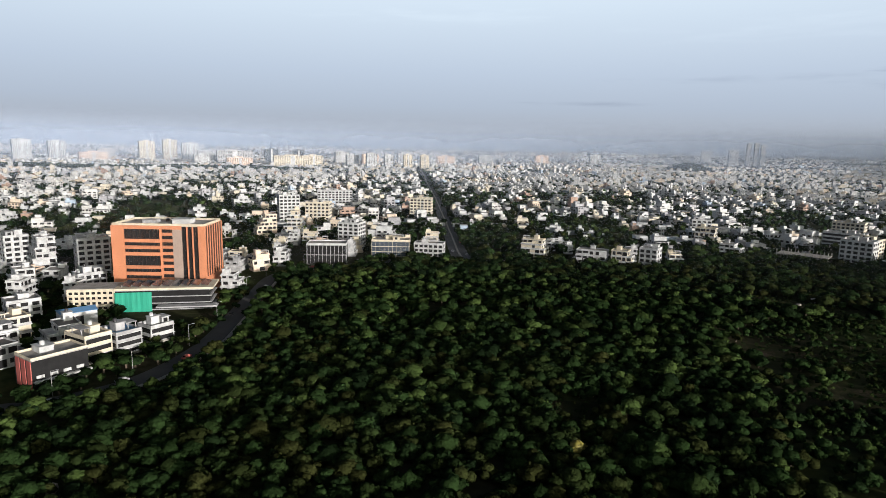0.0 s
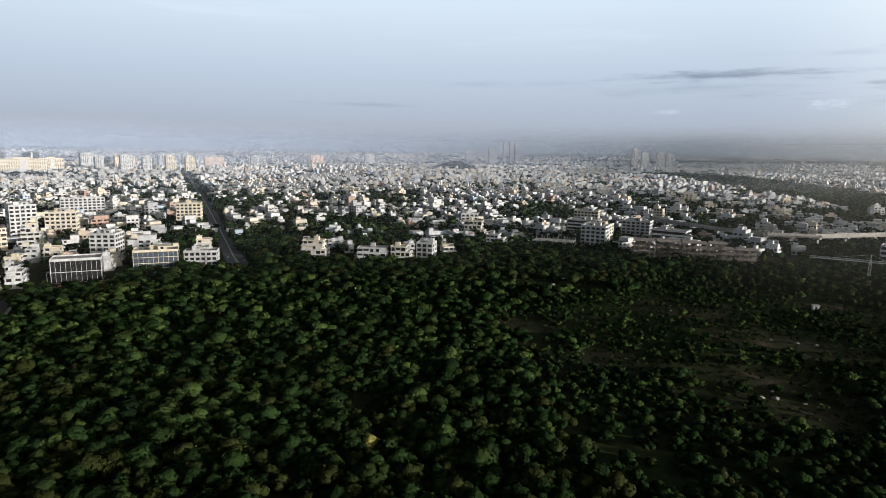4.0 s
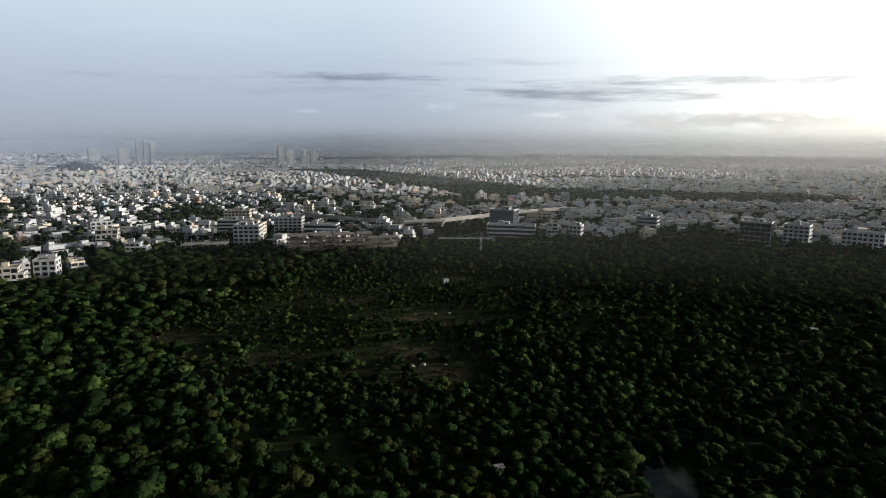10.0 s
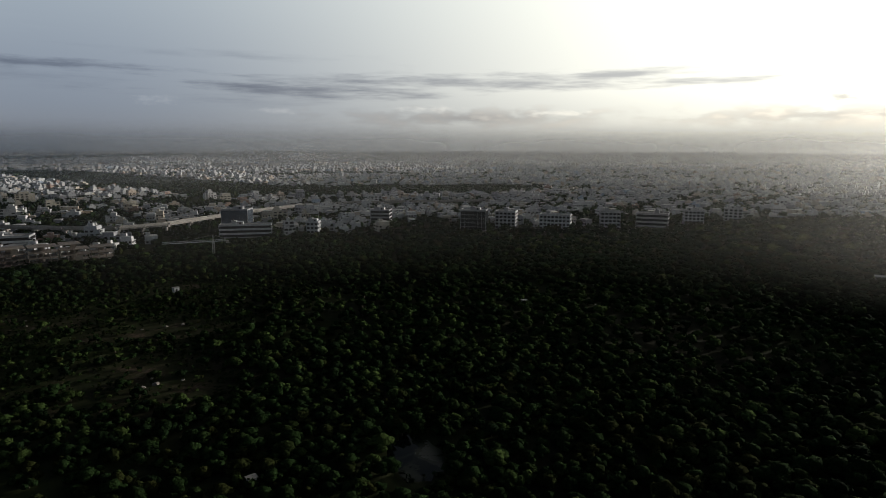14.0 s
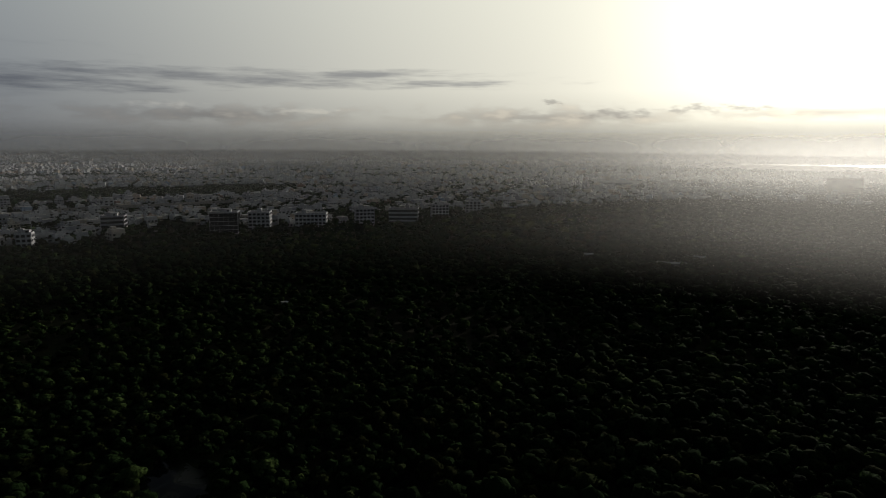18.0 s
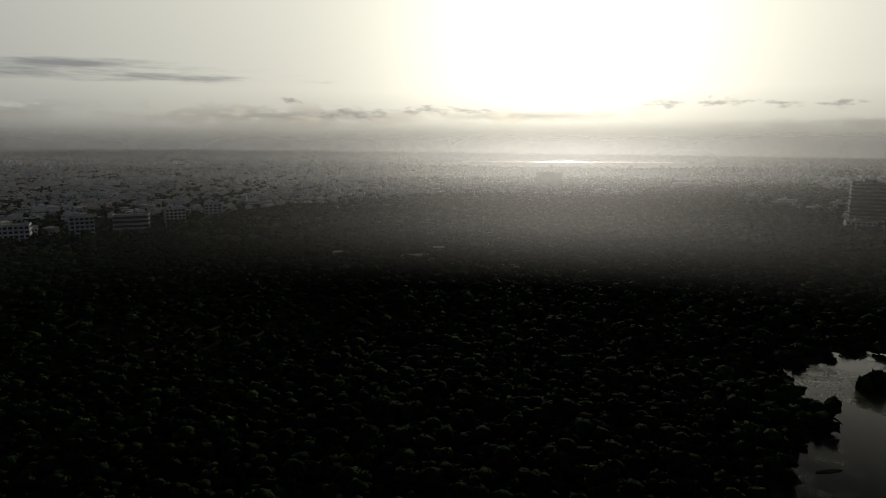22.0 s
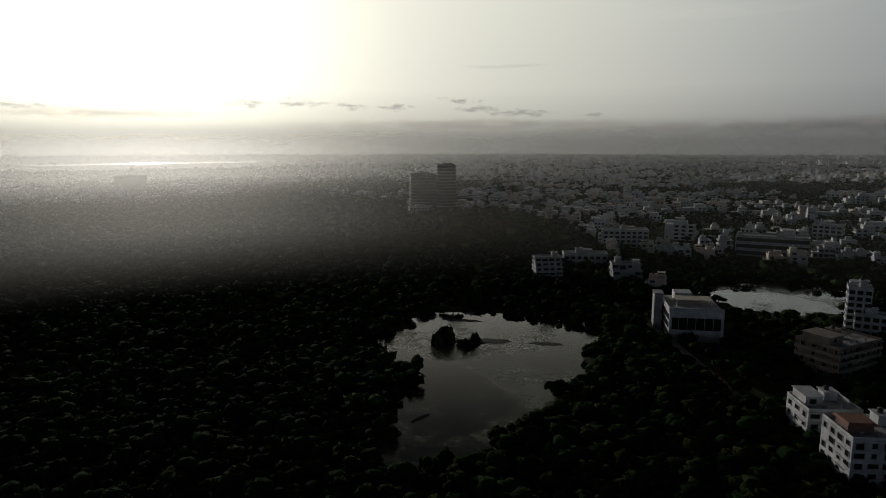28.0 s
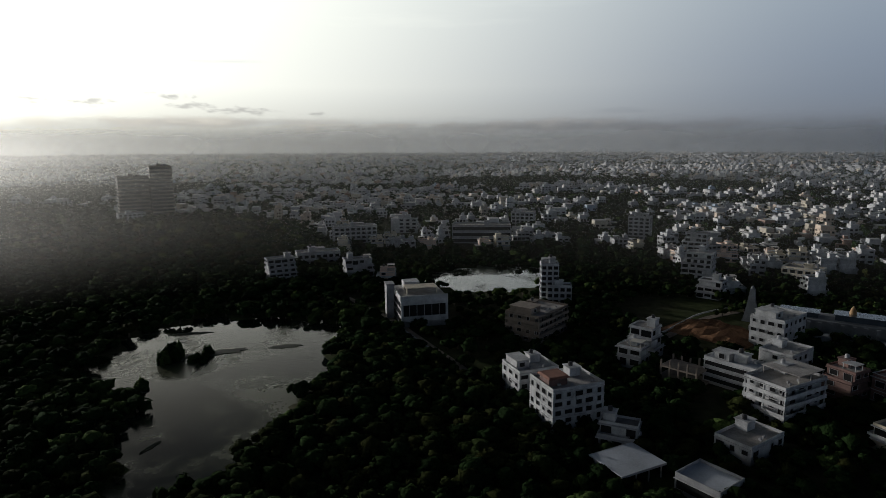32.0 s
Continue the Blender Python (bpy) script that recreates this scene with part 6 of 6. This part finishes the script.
def grow(name, label, x, y, radius, height, kinds, trunks=False, category="trees", mats=("leaf",)):
    """Many trees as one mesh: a crown of its own turn and size for each place."""
    n = len(x)
    turn = rng.uniform(0, 6.283, n)
    pick = rng.integers(0, len(kinds), n)
    g = ground_z(x, y)
    tint = np.clip(rng.normal(0.42, 0.20, n) + 0.35 * (patch(x, y, 35, 21) - 0.5), 0, 0.99)
    V, F, SM, T, S, base = [], [], [], [], [], 0
    for k, (tv, tf, ts) in enumerate(kinds):
        i = np.where(pick == k)[0]
        if not len(i):
            continue
        c, s = np.cos(turn[i])[:, None], np.sin(turn[i])[:, None]
        q = np.empty((len(i), *tv.shape), np.float32)
        rr = radius[i][:, None]
        q[..., 0] = (tv[:, 0] * c - tv[:, 1] * s) * rr + x[i][:, None]
        q[..., 1] = (tv[:, 0] * s + tv[:, 1] * c) * rr + y[i][:, None]
        q[..., 2] = tv[:, 2] * (height[i] / 1.45)[:, None] + g[i][:, None]
        V.append(q.reshape(-1, 3))
        F.append((tf[None] + (np.arange(len(i)) * len(tv))[:, None, None]).reshape(-1, 4) + base)
        base += len(i) * len(tv)
        SM.append(np.tile(ts, len(i)))
        T.append(np.repeat(tint[i], len(tf)))
        S.append(np.zeros(len(i) * len(tf), np.int32))
    if trunks:
        t = box_quads(x, y, g - 0.4, g + height * 0.55, radius * 0.11, radius * 0.11, turn)[:, 1:]
        V.append(t.reshape(-1, 3))
        F.append(np.arange(n * 16).reshape(-1, 4) + base)
        SM.append(np.zeros(n * 4, bool))
        T.append(np.zeros(n * 4))
        S.append(np.ones(n * 4, np.int32))
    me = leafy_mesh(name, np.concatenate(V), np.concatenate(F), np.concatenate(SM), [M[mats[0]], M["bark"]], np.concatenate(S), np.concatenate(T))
    return tagged(new(name, me), label, category, "", "stuff")


def forest_sites(step, d0, d1, amount=0.42):
    x, y = jitter_grid(step, d0, d1, amount)
    d = np.hypot(x, y)
    k = (d < forest_edge(x, y) - 1)
    x, y = x[k], y[k]
    ok = free_of(x, y, 1.0)
    x, y = x[ok], y[ok]
    k = nearest_of(x, y, OPEN) > 1.0
    x, y = x[k], y[k]
    clear = clearing_value(x, y)
    thin = nearest_of(x, y, THIN)
    p = np.where(clear < 1.0, 0.05, np.where(thin < 1.0, 0.78, 0.98)) * np.where(patch(x, y, 22, 31) < 0.22, 0.75, 1.0)
    k = rng.uniform(0, 1, len(x)) < p
    return x[k], y[k]


def tree_sizes(x, y, lo, hi):
    low = np.where(nearest_of(x, y, SCRUBLAND) < 1.0, 0.50, np.where(nearest_of(x, y, ((340, 120, 250, 230, 0),)) < 1.0, 0.78, 1.0))
    u = rng.beta(1.1, 1.7, len(x)) * 1.15 - 0.22 + 0.25 * np.clip(patch(x, y, 40, 41), 0, 1)
    r = (lo + (hi - lo) * u) * low
    return r * 1.3, r * rng.uniform(0.95, 1.5, len(x)) + 1.1 * low


def tree_thing(seed, mat="leaf"):
    """A single tree: tapered, leaning trunk with limbs, and a crown of leaf sprays."""
    r = random.Random(seed)
    t = thing("tree", "rounded dark green tree in dense dry forest" if mat == "leaf" else "yellow-flowering tree in dark forest", "tree", 0, 0, 0, 0, "forest trees")
    s = Shape()
    top = Vector((r.uniform(-0.3, 0.3), r.uniform(-0.3, 0.3), 3.2))
    s.ring(0, 0, -0.6, 1.2, 0.26, 0.19, 7)
    s.bar((0, 0, 1.1), top, 0.26)
    for i in range(5):
        a = i * 1.26 + r.uniform(-0.3, 0.3)
        z = r.uniform(1.4, 2.6)
        s.bar((top.x * z / 3.2, top.y * z / 3.2, z), (math.cos(a) * r.uniform(1.2, 2.0), math.sin(a) * r.uniform(1.2, 2.0), z + r.uniform(0.9, 1.8)), 0.14)
    part("trunk", s, M["bark"], t)
    v, f, sm = bushy(8, 560, seed, 0.105, 4)
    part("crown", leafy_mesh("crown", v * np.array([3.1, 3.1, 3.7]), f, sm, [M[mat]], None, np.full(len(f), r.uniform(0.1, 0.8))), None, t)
    return t


x1, y1 = forest_sites(4.9, 112, 250)
d1 = np.hypot(x1, y1)
o = np.argsort(d1)
x1, y1 = x1[o], y1[o]
N_TREES = 225
tree_types = [tree_thing(300 + i) for i in range(6)]
for i in range(N_TREES):
    t = copy_thing(tree_types[int(rng.integers(0, 6))], pose(float(x1[i]), float(y1[i]), float(ground_z(x1[i], y1[i])), 0, 0, float(rng.uniform(0, 360))))
    k = float(rng.uniform(0.72, 1.25))
    t.scale = (k, k, k * float(rng.uniform(0.9, 1.15)))
ye = tree_thing(411, "leaf_yellow")
ye.matrix_basis = pose(35.0, 152.0, 0, 0, 0, 40)
for src in tree_types:
    for ob in (*src.children_recursive, src):
        bpy.data.objects.remove(ob)
x1, y1 = x1[N_TREES:], y1[N_TREES:]
r1, h1 = tree_sizes(x1, y1, 2.3, 4.4)
CLOSE = [bushy(5, 96, 480 + i, 0.15) for i in range(8)]
NEAR = [bushy(4, 48, 500 + i, 0.18) for i in range(8)]
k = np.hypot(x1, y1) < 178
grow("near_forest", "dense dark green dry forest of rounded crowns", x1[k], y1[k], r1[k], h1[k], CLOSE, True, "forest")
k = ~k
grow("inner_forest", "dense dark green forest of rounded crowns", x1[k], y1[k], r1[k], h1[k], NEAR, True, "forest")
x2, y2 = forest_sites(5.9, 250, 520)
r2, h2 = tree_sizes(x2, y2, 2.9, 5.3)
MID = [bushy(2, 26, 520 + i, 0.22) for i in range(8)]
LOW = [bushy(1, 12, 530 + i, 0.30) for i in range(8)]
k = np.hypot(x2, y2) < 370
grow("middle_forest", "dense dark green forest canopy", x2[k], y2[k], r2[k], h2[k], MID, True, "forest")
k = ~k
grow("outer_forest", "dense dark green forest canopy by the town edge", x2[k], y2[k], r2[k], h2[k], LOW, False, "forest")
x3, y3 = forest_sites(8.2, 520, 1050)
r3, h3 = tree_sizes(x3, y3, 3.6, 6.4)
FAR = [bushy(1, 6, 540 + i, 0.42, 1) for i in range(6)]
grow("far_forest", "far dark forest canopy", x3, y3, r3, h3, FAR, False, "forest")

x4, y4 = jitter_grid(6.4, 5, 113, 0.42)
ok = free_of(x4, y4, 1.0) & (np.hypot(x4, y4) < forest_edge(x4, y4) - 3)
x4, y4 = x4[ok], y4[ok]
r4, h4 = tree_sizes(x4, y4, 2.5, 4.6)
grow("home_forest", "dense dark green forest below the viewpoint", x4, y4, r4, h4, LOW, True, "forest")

# low scrub in the thin places
sx, sy = jitter_grid(2.6, 118, 480, 0.5)
k = (np.hypot(sx, sy) < forest_edge(sx, sy) - 2) & ((nearest_of(sx, sy, THIN) < 1.0) | (nearest_of(sx, sy, SCRUBLAND) < 1.0) | (clearing_value(sx, sy) < 1.3) | (nearest_of(sx, sy, OPEN) < 1.0))
k &= rng.uniform(0, 1, len(sx)) < np.where(clearing_value(sx, sy) < 0.8, 0.50, 0.9) * np.clip(0.3 + 1.4 * patch(sx, sy, 8, 77), 0, 1.5)
sx, sy = sx[k], sy[k]
k = nearest_of(sx, sy, POOLS, 1.02) > 1.0
sx, sy = sx[k], sy[k]
grow("scrub", "low dry green and brown scrub in forest clearings", sx, sy, rng.uniform(0.6, 1.7, len(sx)), rng.uniform(0.7, 2.0, len(sx)), [crown(12, 590 + i, 0.5, 3) for i in range(6)], False, "scrub")

# trees between the houses
def town_trees(step, d0, d1, lo, hi, p, name, label, kinds, trunks=False):
    x, y = jitter_grid(step, d0, d1, 0.45)
    k = (np.hypot(x, y) > forest_edge(x, y) - 2) & (nearest_of(x, y, FLATS) > 1.0)
    x, y = x[k], y[k]
    k = free_of(x, y, -0.6 if d0 < 1000 else -3)
    x, y = x[k], y[k]
    k = nearest_of(x, y, OPEN) > 1.0
    x, y = x[k], y[k]
    want = np.where(wooded(x, y), 0.97, p * np.clip(0.35 + 1.3 * patch(x, y, 90, 51), 0.2, 1.4))
    k = rng.uniform(0, 1, len(x)) < want
    x, y = x[k], y[k]
    r, h = tree_sizes(x, y, lo, hi)
    grow(name, label, x, y, r, h, kinds, trunks, "trees")


town_trees(5.4, 118, 215, 2.2, 4.2, 1.4, "garden_trees", "dark garden trees between the nearest houses", CLOSE, True)
town_trees(6.2, 215, 420, 2.3, 4.8, 1.3, "lane_trees", "dark trees between the near houses and lanes", MID, True)
town_trees(11.0, 420, 1300, 3.4, 6.4, 0.8, "street_trees", "dark street and garden trees between houses", FAR)
town_trees(19.0, 1300, 2500, 3.6, 6.4, 0.42, "distant_trees", "dark trees among distant houses", [crown(9, 560 + i, 0.78, 3, 0.6) for i in range(4)])
town_trees(46.0, 2500, 4800, 5.5, 10.0, 0.40, "skyline_trees", "hazy dark trees of the far city", [crown(8, 570 + i, 0.8, 3, 0.45) for i in range(4)])

# islands in the pond: trees standing in the water, mats of weed
for name, ix, iy, n, spread in (("island_trees", 95, -225, 9, 3.6), ("island_trees", 84, -229, 6, 3.4), ("shore_trees", 97, -192, 8, 4.0), ("shore_trees", 58, -131, 6, 3.0)):
    ix2, iy2 = ix + rng.normal(0, spread * 0.5, n), iy + rng.normal(0, spread, n)
    grow(name, "dark trees on a small island in the pond", ix2, iy2, rng.uniform(2.2, 3.6, n), rng.uniform(6.5, 11.0, n) if ix == 95 else rng.uniform(3.5, 6.0, n), NEAR, True, "trees")
for wx, wy, wa, wb, wr in ((56, -239, 6, 2.0, 10), (80, -233, 10, 2.8, 20), (94, -226, 6, 4, 60), (97, -192, 6, 4, 50), (74, -157, 3.5, 0.7, 70), (100, -258, 8, 1.6, 10)):
    s = Shape()
    n = 22
    rim = [(wa * (1 + 0.22 * math.sin(i * 2.7 + wx)) * math.cos(2 * math.pi * i / n), wb * (1 + 0.3 * math.sin(i * 4.1 + wy)) * math.sin(2 * math.pi * i / n)) for i in range(n)]
    s.quad([(a, b, 0.16) for a, b in rim])
    for i in range(n):
        (a, b), (c, d) = rim[i], rim[(i + 1) % n]
        s.quad([(a, b, 0.16), (a * 1.03, b * 1.03, -0.1), (c * 1.03, d * 1.03, -0.1), (c, d, 0.16)])
    ob = new("weed_mat", s.mesh("weed_mat", [M["weed"]]))
    ob.matrix_basis = pose(wx, wy, -0.45, 0, 0, wr)
    tagged(ob, "dark mat of weed floating on the pond", "weed", "pond weed")


# ---- small things ----
def boulder(x, y, size, seed, label="pale granite boulder between trees"):
    r = np.random.default_rng(seed)
    bm = bmesh.new()
    bmesh.ops.create_icosphere(bm, subdivisions=2, radius=1.0)
    ph = r.uniform(0, 6.28, 4)
    for v in bm.verts:
        p = v.co
        k = 1 + 0.22 * math.sin(p.x * 3.1 + ph[0]) * math.cos(p.y * 2.7 + ph[1]) + 0.10 * math.sin(p.z * 6.0 + p.x * 5 + ph[2])
        v.co = Vector((p.x * k * 1.2, p.y * k, p.z * k * 0.75 + 0.35)) * size
    me = bpy.data.meshes.new("boulder")
    bm.to_mesh(me)
    bm.free()
    me.materials.append(M["rock"])
    ob = new("boulder", me)
    ob.matrix_basis = pose(x, y, float(ground_z(np.array(x), np.array(y))) - 0.2, 0, 0, float(r.uniform(0, 360)))
    tagged(ob, label, "boulder", "boulders")


for i, (bx, by, bs) in enumerate(((77, 337, 3.2), (72, 258, 2.4), (74, 260, 1.6), (166, 148, 1.5), (170, 146, 1.8), (174, 151, 1.2), (186, 322, 2.0), (229, 189, 1.3), (234, 184, 1.5),
                                  (222, 196, 1.1), (213, 250, 1.2), (220, 258, 1.0), (176, 140, 1.0), (-58, 418, 2.6), (-54, 421, 2.2), (-62, 417, 2.0), (-90, 128, 2.4), (-93, 126, 1.8))):
    boulder(bx, by, bs * (0.55 if bx > 60 else 0.9), 900 + i)


def hut(x, y, w, label):
    t = thing("hut", label, "hut", x, y, math.degrees(math.atan2(-x, y)) + 20)
    part("wall", Shape().box(-w / 2, 0, -0.5, w / 2, w * 0.8, 2.6), M["white"], t)
    part("roof", Shape().box(-w / 2 - 0.3, -0.3, 2.6, w / 2 + 0.3, w * 0.8 + 0.3, 2.8), M["roof"], t)
    part("door", Shape().box(-0.45, -0.05, -0.3, 0.45, -0.004, 2.0), M["glass"], t)


for hx0, hy0, hw in ((288, 229, 3.0), (310, 38, 2.6), (309, 1, 2.4), (310, -19, 3.2), (196, 326, 2.5), (120, 78, 2.0), (35, 418, 6.0)):
    hut(hx0, hy0, hw, "small white hut among forest trees")


def car(x, y, turn, paint):
    t = thing("car", paint + " car on the asphalt road", "car", x, y, turn, float(ground_z(np.array(x), np.array(y))) + 0.16, "cars on the road")
    s = Shape()
    s.box(-2.1, -0.85, 0.35, 2.1, 0.85, 0.85).box(-1.4, -0.78, 0.85, 1.1, 0.78, 1.42, taper=0.22)
    part("body", s, M["white" if paint == "white" else "carpaint" if paint == "grey" else "red" if paint == "red" else "tank"], t)
    part("windscreen", Shape().quad([(1.12, -0.6, 0.88), (1.12, 0.6, 0.88), (0.92, 0.52, 1.36), (0.92, -0.52, 1.36)]).quad([(-1.42, 0.6, 0.88), (-1.42, -0.6, 0.88), (-1.22, -0.52, 1.36), (-1.22, 0.52, 1.36)]), M["glass"], t)
    for wx in (-1.3, 1.3):
        for wy in (-0.8, 0.8):
            w = part("wheel", WHEEL, None, t, "", pose(wx, wy, 0.32, 90, 0, 0))
            part("rim", RIM, None, w, "pale metal rim")


RIM = Shape().ring(0, 0, -0.112, 0.112, 0.19, 0.19, 10).mesh("rim", [M["steel"]])
WHEEL = Shape().ring(0, 0, -0.1, 0.1, 0.32, 0.32, 12).mesh("wheel", [M["tyre"]])
for line, lane, picks in ((PARK, 1.9, (0.18, 0.27, 0.36, 0.52, 0.63, 0.72, 0.80, 0.9)), (MAIN, 4.5, (0.06, 0.12, 0.2, 0.3))):
    p = [Vector((*q, 0)) for q in line]
    for i, f in enumerate(picks):
        k = f * (len(p) - 1)
        a, b2 = p[int(k)], p[int(k) + 1]
        c2 = a.lerp(b2, k - int(k))
        d2 = (b2 - a).normalized()
        e = lane if i % 2 else -lane
        car(c2.x - d2.y * e, c2.y + d2.x * e, math.degrees(math.atan2(d2.y, d2.x)) + (180 if i % 2 else 0), ("white", "grey", "red", "black")[i % 4])


def street_lamp(x, y, turn):
    t = thing("street_lamp", "tall grey street lamp beside the road", "street lamp", x, y, turn, 0, "street lamps")
    part("pole", Shape().ring(0, 0, -0.5, 8.5, 0.09, 0.06, 8), M["greywall"], t)
    part("arm", Shape().bar((0, 0, 8.4), (1.8, 0, 8.9), 0.07), M["greywall"], t)
    part("lamp_head", Shape().box(1.6, -0.15, 8.82, 2.4, 0.15, 8.98), M["greywall"], t)


for i in range(9):
    q = PARK[2 + min(i, 7)] if i < 8 else PARK[9]
    street_lamp(q[0] - 5.6, q[1] + 1.5, 0)


# ---- haze stand-in: upright see-through rings, pale with sun behind the eye, glowing towards it ----
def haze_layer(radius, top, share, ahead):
    m = bpy.data.materials.new("haze_stand_in")
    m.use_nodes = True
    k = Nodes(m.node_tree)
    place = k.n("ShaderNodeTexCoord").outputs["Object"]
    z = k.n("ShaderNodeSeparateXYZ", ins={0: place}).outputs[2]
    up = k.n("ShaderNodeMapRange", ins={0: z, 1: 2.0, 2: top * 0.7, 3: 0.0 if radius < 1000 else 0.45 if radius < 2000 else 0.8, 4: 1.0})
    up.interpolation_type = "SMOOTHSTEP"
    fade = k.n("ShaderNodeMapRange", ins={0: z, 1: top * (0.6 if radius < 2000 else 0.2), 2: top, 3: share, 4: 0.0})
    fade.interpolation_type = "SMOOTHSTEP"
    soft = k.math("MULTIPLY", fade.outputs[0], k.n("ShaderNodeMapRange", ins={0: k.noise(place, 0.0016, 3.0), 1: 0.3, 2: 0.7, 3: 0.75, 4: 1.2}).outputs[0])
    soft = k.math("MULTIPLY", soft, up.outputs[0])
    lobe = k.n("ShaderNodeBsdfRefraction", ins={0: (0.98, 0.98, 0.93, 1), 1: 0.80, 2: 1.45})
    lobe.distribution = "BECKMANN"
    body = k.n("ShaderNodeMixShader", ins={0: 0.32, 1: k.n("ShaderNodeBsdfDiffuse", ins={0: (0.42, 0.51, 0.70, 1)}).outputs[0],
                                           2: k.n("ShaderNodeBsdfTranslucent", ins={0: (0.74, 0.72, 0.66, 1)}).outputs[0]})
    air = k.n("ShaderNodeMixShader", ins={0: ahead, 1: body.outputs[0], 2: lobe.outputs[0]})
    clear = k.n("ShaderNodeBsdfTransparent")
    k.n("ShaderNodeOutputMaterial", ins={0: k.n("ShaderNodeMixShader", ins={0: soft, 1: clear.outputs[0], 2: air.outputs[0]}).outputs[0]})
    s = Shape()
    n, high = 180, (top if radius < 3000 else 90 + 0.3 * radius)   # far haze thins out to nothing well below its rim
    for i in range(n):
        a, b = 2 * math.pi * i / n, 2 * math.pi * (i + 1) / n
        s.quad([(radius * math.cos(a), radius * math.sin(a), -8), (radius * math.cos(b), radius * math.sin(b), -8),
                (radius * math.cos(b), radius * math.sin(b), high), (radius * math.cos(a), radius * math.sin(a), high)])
    tagged(new("haze_layer", s.mesh("haze_layer", [m])), "upright see-through sheet standing in for thin pale morning haze", "haze", "", "structure")


# the nearer rings also stand in for the veil of glare round the sun
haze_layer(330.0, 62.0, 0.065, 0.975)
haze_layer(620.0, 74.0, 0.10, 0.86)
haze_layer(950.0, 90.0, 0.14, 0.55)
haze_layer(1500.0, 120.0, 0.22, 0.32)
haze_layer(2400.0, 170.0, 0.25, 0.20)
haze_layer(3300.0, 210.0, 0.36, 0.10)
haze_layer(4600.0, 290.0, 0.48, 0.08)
